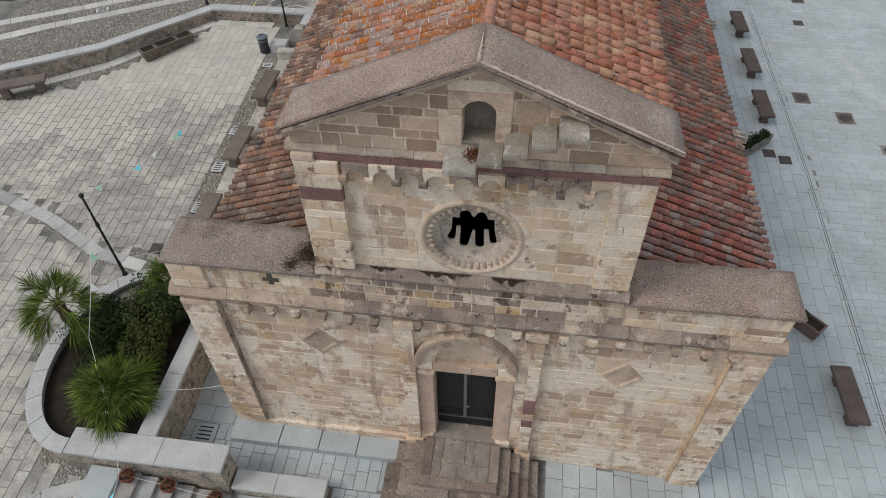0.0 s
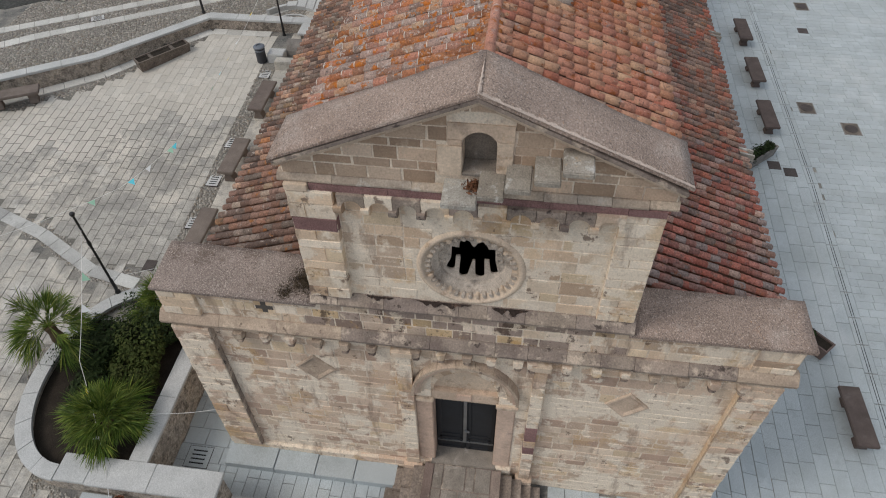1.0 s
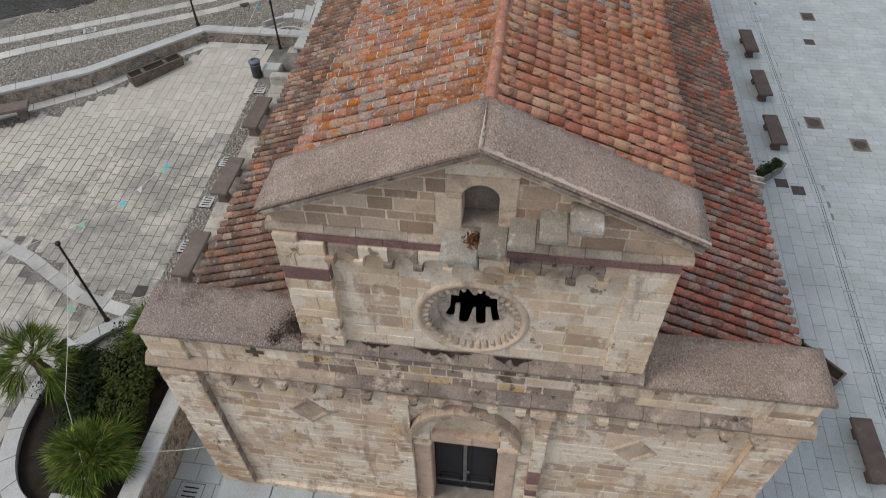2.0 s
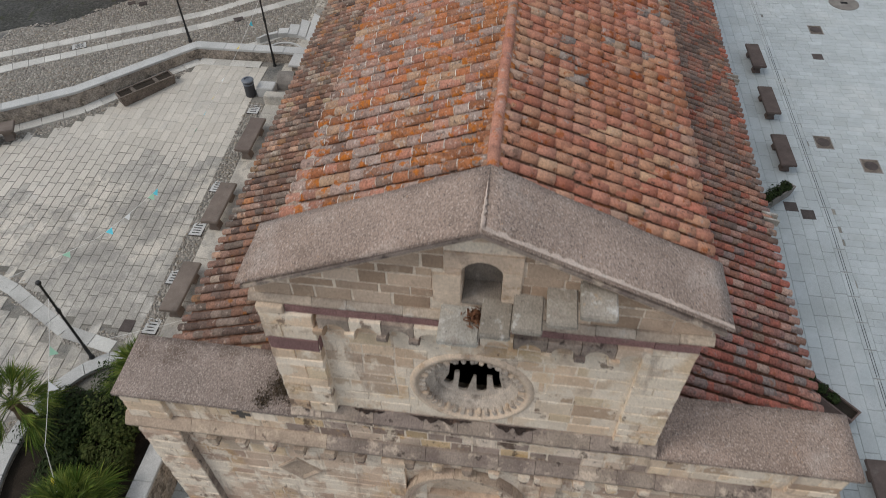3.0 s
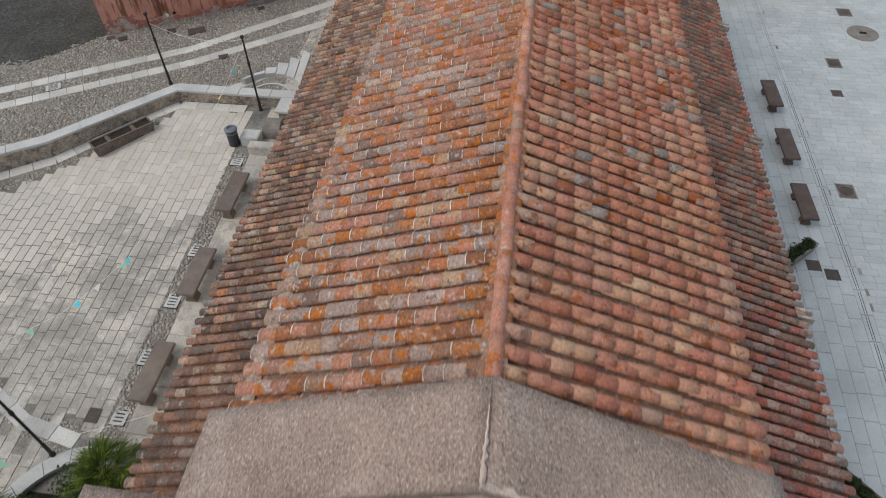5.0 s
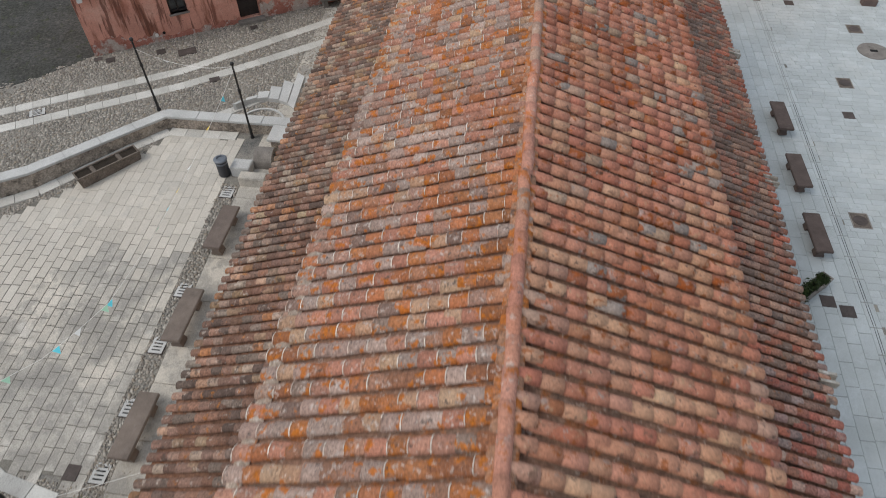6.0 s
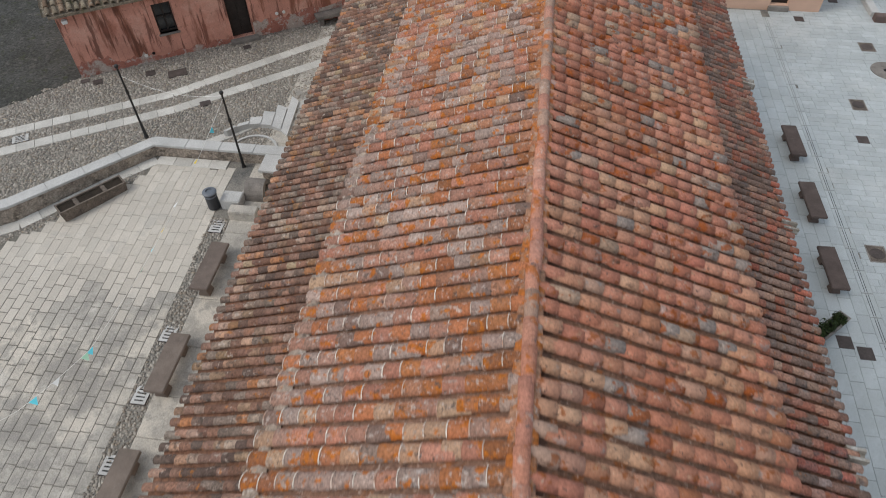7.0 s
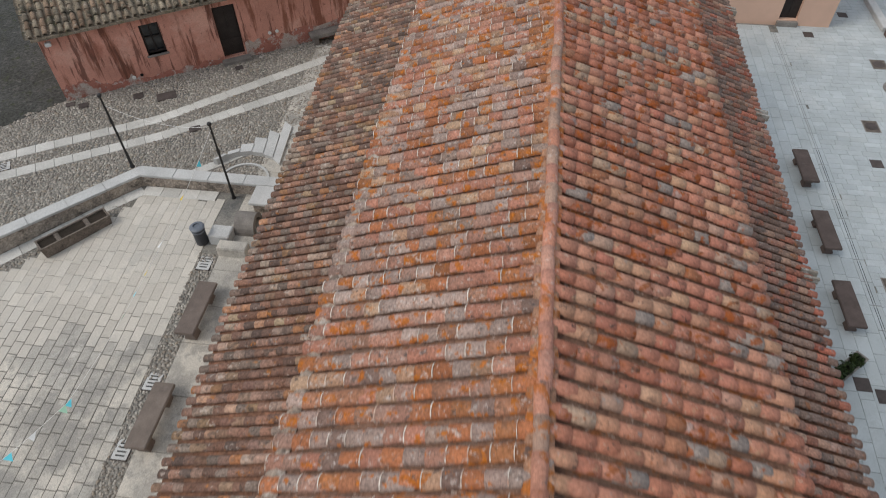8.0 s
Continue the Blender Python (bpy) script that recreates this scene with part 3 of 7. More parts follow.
def leaf_clump(rx, rz, count, size, seed):
    """A flat uneven clump of small blades."""
    r = random.Random(seed)
    bm = bmesh.new()
    for _ in range(count):
        d = Vector((r.gauss(0, .5) * rx, r.gauss(0, .5) * rx, abs(r.gauss(0, .5)) * rz))
        n = Vector((r.gauss(0, 1), r.gauss(0, 1), r.gauss(0, 1) + .6)).normalized()
        u = n.orthogonal().normalized()
        u.rotate(Matrix.Rotation(r.uniform(0, 6.28), 3, n))
        w = n.cross(u)
        s = size * r.uniform(.5, 1.3)
        bm.faces.new([bm.verts.new(v) for v in (d - u * s, d + w * s * .3, d + u * s, d - w * s * .3)])
    return bm


# ---- the lie of the land ----
def lerp(a, b, k):
    return a + (b - a) * max(0.0, min(1.0, k))


def poly(x, pts):
    """Piecewise straight through (x, value) pairs."""
    if x <= pts[0][0]:
        return pts[0][1]
    for (a, u), (b, v) in zip(pts, pts[1:]):
        if x <= b:
            return u + (v - u) * (x - a) / (b - a)
    return pts[-1][1]


def left_level(y):
    return poly(y, ((-12, .9), (-1.8, 1.43), (15.6, 2.65), (400, 2.65)))


def right_level(y):
    return poly(y, ((-30, -.8), (3, -.55), (13, -.02), (400, 0)))


def front_level(x):
    return poly(x, ((-7.6, .66), (-6.2, .64), (-2, .5), (1.5, .38), (3.6, .3), (5.7, .12), (8, -.42), (30, -.6)))


def ground_level(x, y):
    if x >= 5.75:
        return lerp(lerp(front_level(5.75), -.05, (y - 1) / 12), right_level(y), (x - 5.75) / 2.25)
    if y < 3.6:
        if x <= -8.0 and y > -2.2:
            return left_level(y)
        if y <= -2.2:
            return lerp(left_level(y), front_level(x), (x + 8.6) / 2.9) if x < -5.7 else front_level(x)
        return front_level(x)
    a, b = left_level(y), lerp(front_level(5.75), -.05, (y - 1) / 12)
    return a if x <= -6.15 else lerp(a, b, (x + 6.15) / 11.9)


def build_ground():
    xs = [-900, -300, -100, -60, -40, -30, -25, -22, -20, -18, -16, -14, -12, -10, -9, -8.6, -8.0, -7.62, -7, -6.15, -5.7, -4, -2, 0, 2, 4, 5.75, 6.5, 7.2, 8, 9, 10, 12, 14, 17, 20, 25, 30, 40, 60, 100, 300, 900]
    ys = [-900, -300, -100, -50, -30, -20, -14, -10, -7, -5, -3.5, -2.25, -2.2, -1.8, -1, 0, 1, 2, 3, 3.55, 3.6, 5, 7, 9, 11, 13, 15.6, 18, 20, 23, 26, 30, 35, 40, 50, 70, 110, 300, 900]
    verts = [(x, y, ground_level(x, y) - .02) for y in ys for x in xs]
    k = len(xs)
    faces = [(j * k + i, j * k + i + 1, (j + 1) * k + i + 1, (j + 1) * k + i) for j in range(len(ys) - 1) for i in range(k - 1)]
    ob = new("ground", raw_mesh("ground", verts, faces, [EARTHY]))
    tagged(ob, "sloping ground of grey gravel and bedding round the church", "ground", kind="structure")


build_ground()

# ---- the church ----
church = thing("church", (-.2, 12, 0), "Romanesque sandstone church with a gabled front and clay tile roofs", "church")
WEST_L, EAST_R = -6.15, 5.72    # ends of the lower front
UP_L, UP_R = -3.0, 2.70         # ends of the upper front
END = 27.0                      # rear of the church
ROSE_X, ROSE_Z, ROSE_R = -.135, 8.40, .9
rng = random.Random(4)


def ring_wall(bm, cx, cz, r, x0, x1, z0, z1, y0, y1, segs=48):
    """A wall panel with a round hole through it."""
    def outer(a):
        c, s = math.cos(a), math.sin(a)
        k = min((x1 - cx) / c if c > 1e-6 else 1e9, (x0 - cx) / c if c < -1e-6 else 1e9, (z1 - cz) / s if s > 1e-6 else 1e9, (z0 - cz) / s if s < -1e-6 else 1e9)
        return cx + c * k, cz + s * k
    angles = sorted({2 * math.pi * i / segs for i in range(segs)} | {math.atan2(z - cz, x - cx) % (2 * math.pi) for x in (x0, x1) for z in (z0, z1)})
    loops = []
    for y in (y0, y1):
        loops.append(([bm.verts.new((cx + r * math.cos(a), y, cz + r * math.sin(a))) for a in angles], [bm.verts.new((outer(a)[0], y, outer(a)[1])) for a in angles]))
    k = len(angles)
    (ia, oa), (ib, ob_) = loops
    for i in range(k):
        j = (i + 1) % k
        bm.faces.new((ia[i], ia[j], oa[j], oa[i]))
        bm.faces.new((ib[j], ib[i], ob_[i], ob_[j]))
        bm.faces.new((ia[j], ia[i], ib[i], ib[j]))
        bm.faces.new((oa[i], oa[j], ob_[j], ob_[i]))
    return bm


# cores of the front walls; the dressed stones stand proud of them
core = bmesh.new()
DOOR_L, DOOR_R, DOOR_B, DOOR_T = -.90, .50, 1.2, 4.05
box(core, WEST_L, DOOR_L - .02, .008, .85, -.6, 7.1)
box(core, DOOR_R + .02, EAST_R - .04, .008, .85, -.6, 6.02)
box(core, DOOR_R + .02, EAST_R, .008, .85, 6.02, 7.1)
box(core, DOOR_L - .02, DOOR_R + .02, .2, .85, DOOR_T, 5.4)
box(core, DOOR_L - .02, DOOR_R + .02, .008, .85, 5.4, 7.1)
box(core, DOOR_L - .02, DOOR_R + .02, .008, .85, -.6, DOOR_B - .02)
bmesh.ops.remove_doubles(core, verts=core.verts[:], dist=.001)
lower = part("lower_facade", core, MORTAR, church, "warm sandstone ashlar with pale mortar joints")
core = ring_wall(bmesh.new(), ROSE_X, ROSE_Z, ROSE_R - .1, UP_L, UP_R, 7.1, 10.1, .008, .3)
ring_wall(core, ROSE_X, ROSE_Z, 1.19, UP_L, UP_R, 7.1, 10.1, .303, .8)
upper = part("upper_facade", core, MORTAR, church, "pale sandstone ashlar round the rose window")

APEX_X, APEX_Z, GABLE_L, GABLE_R, GABLE_END = -.07, 11.86, -3.02, 2.78, 10.54


NICHE_L, NICHE_R, NICHE_B, NICHE_S = -.295, .19, 10.50, 11.02
core = bmesh.new()
arc = [((NICHE_L + NICHE_R) / 2 + .2425 * math.cos(a), .01, NICHE_S + .23 * math.sin(a)) for a in (math.pi * i / 10 for i in range(11))]
prism(core, [(GABLE_L, .01, 10.1), (NICHE_L, .01, 10.1), *[(x, y, z) for x, y, z in ((NICHE_L, .01, NICHE_B),)], *[p for p in reversed(arc)][:6], (APEX_X, .01, APEX_Z), (GABLE_L, .01, GABLE_END)], (0, .65, 0))
prism(core, [(NICHE_R, .01, 10.1), (GABLE_R, .01, 10.1), (GABLE_R, .01, GABLE_END), (APEX_X, .01, APEX_Z), *[p for p in reversed(arc)][5:], (NICHE_R, .01, NICHE_B)], (0, .65, 0))
box(core, NICHE_L, NICHE_R, .01, .68, 10.1, NICHE_B)
box(core, NICHE_L - .05, NICHE_R + .05, .36, .66, NICHE_B, 11.35)
tympanum = part("tympanum", core, MORTAR, church, "olive-brown ashlar tympanum with a small niche")


# dressed stones, laid in courses
def courses(x0, x1, z0, z1, height, lengths, keep, y=.0, depth=.07, proud=.004):
    out, z = [], z0
    while z < z1 - .02:
        h = min(height * rng.uniform(.66, 1.3), z1 - z)
        if z1 - z - h < height * .4:
            h = z1 - z
        x = x0
        while x < x1 - .01:
            w = rng.uniform(*lengths)
            if x1 - x - w < lengths[0] * .6:
                w = x1 - x
            for a, b in keep(x, x + w, z, z + h):
                if b - a > .07:
                    yy = y + rng.uniform(-proud, proud)
                    out.append(pose((a + b) / 2, yy + depth / 2, z + h / 2, rng.uniform(-.6, .6), rng.uniform(-.9, .9), rng.uniform(-.5, .5))
                               @ Matrix.Diagonal((b - a - rng.uniform(.006, .034), depth, h - rng.uniform(.006, .03), 1)))
            x += w
        z += h
    return out


def cut(a, b, *gaps):
    """What is left of the stretch a..b outside the gaps."""
    runs = [(a, b)]
    for g0, g1 in gaps:
        runs = [r for p, q in runs for r in ((p, min(q, g0)), (max(p, g1), q)) if r[1] - r[0] > 1e-3]
    return runs


ACX, ACZ, ARCH_RISE = -.19, 4.40, 1.13      # the portal arch
LOZENGES = ((-3.36, 4.80), (3.10, 4.65))
SLIT_X = -4.07


def keep_lower(a, b, z0, z1):
    gaps = [(WEST_L, -5.35), (5.0, EAST_R)] if z0 < 5.95 else [(WEST_L, -5.4), (4.95, EAST_R)]
    zm = (z0 + z1) / 2
    if z0 < 5.95:
        gaps += [(-1.60, -1.27), (1.15, 1.42)]
    if zm < 4.3:
        gaps.append((-1.30, .95))
    elif zm < 5.65:
        w = math.sqrt(max(.02, 1.13 ** 2 - ((max(zm, ACZ) - ACZ) / ARCH_RISE) ** 2))
        gaps.append((ACX - w, ACX + w))
    if 6.49 < zm < 7.02:
        gaps.append((SLIT_X - .2, SLIT_X + .2))
    for lx, lz in LOZENGES:
        d = .40 - abs(zm - lz) * .88
        if d > 0:
            gaps.append((lx - d, lx + d))
    low = .93 - (a + 6.1) * .1 - .25
    if z1 < low:
        return []
    return cut(a, b, *gaps)


def keep_upper(a, b, z0, z1):
    gaps = [(UP_L, -2.25), (2.05, UP_R)]
    zm = (z0 + z1) / 2
    if abs(zm - ROSE_Z) < ROSE_R + .05:
        w = math.sqrt((ROSE_R + .08) ** 2 - (min(abs(zm - ROSE_Z), ROSE_R)) ** 2)
        gaps.append((ROSE_X - w, ROSE_X + w))
    return cut(a, b, *gaps)


def keep_gable(a, b, z0, z1):
    zm = z1 - .04
    k = (zm - GABLE_END) / (APEX_Z - GABLE_END)
    gaps = [(-9, lerp(GABLE_L, APEX_X, k)), (lerp(GABLE_R, APEX_X, k), 9)]
    if z1 > NICHE_B - .02 and z0 < 11.36:
        gaps.append((-.65 if z0 < 10.92 else -.5, .42))
    return cut(a, b, *gaps)


lower_stones = courses(WEST_L, EAST_R, -.5, 3.4, .24, (.28, .66), keep_lower) + courses(WEST_L, EAST_R, 3.4, 6.02, .29, (.32, .8), keep_lower)
attic_stones = courses(WEST_L + .0, EAST_R, 6.36, 7.12, .25, (.26, .6), keep_lower)
upper_stones = courses(UP_L, UP_R, 7.46, 10.0, .29, (.3, .68), keep_upper)
gable_stones = courses(GABLE_L, GABLE_R, 10.25, 11.8, .215, (.26, .62), keep_gable)
lay_stones(lower_stones, [STONE_BASE], lower, (0, 0, 6), 300, "sandstone courses of the lower wall")
clean = [q for q in attic_stones if q.translation.x > 2.4 + .5 * math.sin(q.translation.z * 9) or q.translation.x < -3.2]
lay_stones([q for q in attic_stones if q not in clean], [STONE_ATTIC], lower, (0, 0, 7), 100, "blackened sandstone courses over the cornice")
lay_stones(clean, [STONE], lower, (0, 0, 7), 100, "cream sandstone courses over the cornice")
lay_stones(upper_stones, [STONE], upper, None, 400)
lay_stones(gable_stones, [STONE_GREEN], tympanum, None, 400)

# a plinth of larger stones along the foot of the front
part("plinth", boxed(WEST_L + .01, -1.62, -.085, .03, .6, .99), MORTAR, church)
lay_stones(courses(WEST_L, -1.6, .6, 1.0, .2, (.35, .6), lambda a, b, z0, z1: [(a, b)], y=-.095, depth=.1), [STONE_BASE], lower, None, 100)

# corner pilasters, built of stones too
def pilaster(x0, x1, z0, z1, proud, material, bands=()):
    p = part("pilaster", boxed(x0 + .012, x1 - .012, -proud + .015, .04, z0, z1), MORTAR, church)
    z, odd = z0, False
    while z < z1 - .02:
        h = min(rng.uniform(.17, .34), z1 - z)
        if z1 - z - h < .12:
            h = z1 - z
        splits = [x0, x1] if odd or x1 - x0 < .45 else [x0, x0 + (x1 - x0) * rng.uniform(.35, .65), x1]
        odd = not odd
        for a, b in zip(splits, splits[1:]):
            mat = TRACHYTE if any(u < z + h / 2 < v for u, v in bands) else material
            q = pose((a + b) / 2, (.04 - proud) / 2 - rng.uniform(0, .008), z + h / 2) @ Matrix.Diagonal((b - a - .012, proud + .045, h - .014, 1))
            lay("stone", rng.choice(WORN), [q], [mat], p, limit=1)
        z += h
    return p


pilaster(WEST_L, -5.35, 1.0, 6.0, .13, STONE_BASE)
pilaster(WEST_L, -5.4, 6.36, 7.08, .08, STONE)
pilaster(5.0, EAST_R - .03, -.45, 6.0, .13, STONE_BASE)
# dark strip for staining and for shade along the left pilaster's inner edge
for k in range(14):
    zz = 1.0 + .357 * k
    part("edge_stone", boxed(-5.352, -5.332, -.126 + rng.uniform(0, .006), .02, zz + .004, zz + .353, .005), CORNICE, church, "edge stone darkened for stain and for the shaded side of the pilaster")
for k in range(17):
    zz = -.3 + .37 * k
    part("edge_stone", boxed(4.972, 4.998, -.128 + rng.uniform(0, .006), .02, zz + .006, zz + .364, .005), OCHRE_STONE, church, "ochre-stained edge stone")
pilaster(4.95, EAST_R, 6.36, 7.08, .05, STONE)
pilaster(UP_L, -2.25, 7.46, 10.0, .13, STONE, bands=((9.28, 9.50),))
pilaster(2.05, UP_R, 7.46, 10.0, .07, STONE)
for x0, x1, z0 in ((-1.60, -1.27, .62), (1.15, 1.42, .45)):
    pilaster(x0, x1, z0 + .42, 5.8, .12, STONE_BASE, bands=((2.2, 2.6), (2.9, 3.3)) if x0 > 0 else ())
    part("capital", boxed(x0 - .06, x1 + .06, -.2, .04, 5.8, 5.98, .02), PALE, church)
    part("plinth", boxed(x0 - .07, x1 + .07, -.2, .04, z0 + .2, z0 + .42, .02), STONE_BASE, church)

# lower cornice: a dark weathered moulding in separate lengths
def moulding(name, x0, x1, profile, material, lengths, label=""):
    x = x0
    while x < x1 - .01:
        w = rng.uniform(*lengths)
        if x1 - x - w < lengths[0] * .5:
            w = x1 - x
        d = rng.uniform(-.008, .008)
        bm = prism(bmesh.new(), [(x + .003, y + d, z + d * .4) for y, z in profile], (w - .006, 0, 0))
        part(name, bm, material(x + w / 2) if callable(material) else material, church, label)
        x += w


moulding("cornice", WEST_L - .14, EAST_R + .12, ((.1, 6.0), (-.06, 6.0), (-.08, 6.06), (-.16, 6.12), (-.18, 6.2), (-.13, 6.27), (-.03, 6.37), (.1, 6.37)), lambda x: CORNICE if -2.9 < x < 4.6 else CORNICE_PALE, (.6, 1.3), "weathered moulded cornice stone")
moulding("sill_course", UP_L - .05, UP_R + .05, ((.1, 7.12), (-.06, 7.12), (-.13, 7.19), (-.145, 7.26), (-.11, 7.31), (-.012, 7.46), (.1, 7.46)), CORNICE, (.5, .9), "dark weathered sill course")
moulding("string_course", -2.62, UP_R - .02, ((.1, 10.0), (-.085, 10.0), (-.085, 10.13), (.1, 10.13)), TRACHYTE, (.9, 1.5), "purple trachyte string course")
part("string_course", boxed(UP_L, -2.63, -.14, .1, 10.003, 10.13, .01), PALE, church)
moulding("moulding", UP_L - .1, UP_R + .12, ((.1, 10.134), (-.07, 10.134), (-.082, 10.15), (-.082, 10.18), (-.02, 10.26), (.1, 10.26)), MOULD, (.4, .9))


def crust(x0, x1, y0, z0, y1, z1, seed):
    """A thin ragged crust of black lichen on a sloping ledge."""
    n = 40
    t = Vector((0, y1 - y0, z1 - z0))
    up_ = Vector((0, -(z1 - z0), y1 - y0)).normalized()
    if up_.z < 0:
        up_ = -up_
    low, top = [], []
    for i in range(n + 1):
        k = i / n
        bulge = min(1.0, 5 * k, 5 * (1 - k))
        kx = lerp(x0, x1, k) * 3.2
        a = .97 - bulge * (.1 + .75 * abs(noise.noise(Vector((kx * 2.2, seed, 1)))))
        b = .99
        low.append(Vector((lerp(x0, x1, k), y0, z0)) + t * a + up_ * .003)
        top.append(Vector((lerp(x0, x1, k), y0, z0)) + t * b + up_ * .003)
    part("black_crust", prism(bmesh.new(), low + top[::-1][1:-1], up_ * .01), CRUST, church, "black lichen crust on the ledge")


for x0, x1, s in ((-1.1, -.1, 1.3), (.25, .9, 2.6), (-2.0, -1.5, 5.2)):
    crust(x0, x1, -.15, 7.26, -.012, 7.46, s)

# hanging arches and corbels
def hanging_arch(xa, xb, z, top, material, proud=.1):
    """The stone between two corbels, cut below to a round arch."""
    r = (xb - xa) / 2 * .72
    cx = (xa + xb) / 2
    arc = [(cx + r * math.cos(math.pi * i / 8), -proud, z + r * .95 * math.sin(math.pi * i / 8)) for i in range(9)]
    bm = prism(bmesh.new(), [(xa + .004, -proud, z), (xa + .004, -proud, top), (xb - .004, -proud, top), (xb - .004, -proud, z), *arc], (0, proud + .05, 0))
    part("hanging_arch", bm, material, church)


def corbel(x, z, top, w, material, proud=.11):
    round_end = [(x - w / 2, -proud * math.sin(math.pi / 2 * k / 5), z + (top - z) * .75 * (1 - math.cos(math.pi / 2 * k / 5))) for k in range(6)]
    bm = prism(bmesh.new(), round_end + [(x - w / 2, -proud, top), (x - w / 2, .04, top), (x - w / 2, .04, z)], (w, 0, 0))
    part("corbel", bm, material, church)


def tongue(x, z, top, w, material, proud):
    """A corbel with a round tongue-shaped front that leans back to the wall below."""
    h = w / 2
    face = [(x - h, top), (x + h, top)] + [(x + h * math.cos(math.pi * k / 8), z + h * (1 - math.sin(math.pi * k / 8)) ) for k in range(9)]
    bm = bmesh.new()
    rows = []
    for grow, y in ((1.0, .03), (1.0, -proud * .35), (.96, -proud * .75), (.82, -proud)):
        rows.append([bm.verts.new((x + (px - x) * grow, y, top - (top - pz) * (grow - (.18 if y < -proud * .5 else 0)))) for px, pz in face])
    n_ = len(face)
    for a_, b_ in zip(rows, rows[1:]):
        for i in range(n_):
            bm.faces.new((a_[i], a_[(i + 1) % n_], b_[(i + 1) % n_], b_[i]))
    bm.faces.new(rows[-1])
    ob = part("corbel", bm, material, church, "rounded stone corbel")
    # a darker piece caps the lower end of the corbel
    part("tip", boxed(x - h * .72, x + h * .72, -proud * .9, .02, z - .03, z + .035, .022), CORNICE, ob, "darker lower end")


up = [-2.2 + .432 * i for i in range(11)]
for a, b in zip(up, up[1:]):
    hanging_arch(a, b, 9.74, 9.996, STONE if rng.random() < .65 else CORNICE, .14)
for x in up[:-1]:
    corbel(x, 9.56, 9.76, .13, CORNICE if rng.random() < .4 else STONE, .19)
moulding("frieze", -5.34, 4.99, ((.05, 5.93), (-.05, 5.93), (-.06, 5.995), (.05, 5.995)), STONE_BASE, (.35, .8))
low_l, low_r = [-5.30 + .545 * i for i in range(7)], [1.75 + .54 * i for i in range(7)]
for run in (low_l, [-1.15, -.66, -.17, .32, .81, 1.1], low_r):
    for i, x in enumerate(run):
        if run is not low_l or i:
            tongue(x + rng.uniform(-.02, .02), 5.72 + rng.uniform(-.02, .04), 5.997, .2, CORNICE_PALE if rng.random() < .5 else STONE_BASE, .18)

# flat dark plates take the place of the slit's shaded depth
slit = bmesh.new()
box(slit, SLIT_X - .055, SLIT_X + .055, .004, .02, 6.5, 7.0)
box(slit, SLIT_X - .17, SLIT_X + .17, .001, .019, 6.69, 6.8)
part("cross_slit", slit, INSIDE, church, "dark plates for the shaded depth of a cross-shaped slit")
for x0, x1, z0, z1 in ((SLIT_X - .2, SLIT_X - .06, 6.8, 7.02), (SLIT_X + .05, SLIT_X + .2, 6.82, 7.02), (SLIT_X - .2, SLIT_X - .05, 6.49, 6.7), (SLIT_X + .06, SLIT_X + .2, 6.49, 6.68)):
    lay("stone", BLOCK, [pose((x0 + x1) / 2, .033, (z0 + z1) / 2) @ Matrix.Diagonal((x1 - x0, .07, z1 - z0, 1))], [STONE], lower, limit=1)

# shoulders and gable, topped with pebbled mortar slabs
def slab(name, corners, thick, material, label=""):
    """A slab over four corners of its upper face, with softened edges and a slightly uneven top."""
    bm = bmesh.new()
    a, b, c, d = (Vector(p) for p in corners)
    n = (b - a).cross(d - a).normalized()
    nu, nv = 14, 6
    grid = [[a.lerp(b, i / nu).lerp(d.lerp(c, i / nu), j / nv) for i in range(nu + 1)] for j in range(nv + 1)]
    top = [[bm.verts.new(p + n * (noise.noise(p * 1.6) * .022 - (.02 if i in (0, nu) or j in (0, nv) else 0)) + Vector((0, noise.noise(p * 1.1) * .008 if j == 0 else 0, 0))) for i, p in enumerate(row)] for j, row in enumerate(grid)]
    low = [[bm.verts.new(p - n * thick) for p in row] for row in grid]
    for j in range(nv):
        for i in range(nu):
            bm.faces.new((top[j][i], top[j][i + 1], top[j + 1][i + 1], top[j + 1][i])).smooth = True
            bm.faces.new((low[j][i], low[j + 1][i], low[j + 1][i + 1], low[j][i + 1]))
    for i in range(nu):
        bm.faces.new((top[0][i], low[0][i], low[0][i + 1], top[0][i + 1]))
        bm.faces.new((top[nv][i], top[nv][i + 1], low[nv][i + 1], low[nv][i]))
    for j in range(nv):
        bm.faces.new((top[j][0], top[j + 1][0], low[j + 1][0], low[j][0]))
        bm.faces.new((top[j][nu], low[j][nu], low[j + 1][nu], top[j + 1][nu]))
    return part(name, bm, material, church, label)


slab("coping", ((-6.22, -.11, 7.17), (-2.99, -.11, 7.15), (-2.99, 1.04, 7.2), (-6.22, 1.06, 7.24)), .09, COPING_OLD, "grey pebbled mortar coping")
slab("coping", ((2.69, -.11, 7.17), (5.84, -.11, 7.2), (5.82, .98, 7.26), (2.69, .98, 7.22)), .09, COPING, "grey pebbled mortar coping")
slab("coping", ((-3.13, -.2, 10.68), (APEX_X, -.2, 11.99), (APEX_X, .87, 11.99), (-3.13, .84, 10.68)), .06, COPING, "grey pebbled mortar gable coping")
slab("coping", ((APEX_X, -.2, 11.99), (2.9, -.2, 10.71), (2.9, .84, 10.70), (APEX_X, .87, 11.99)), .06, COPING, "grey pebbled mortar gable coping")

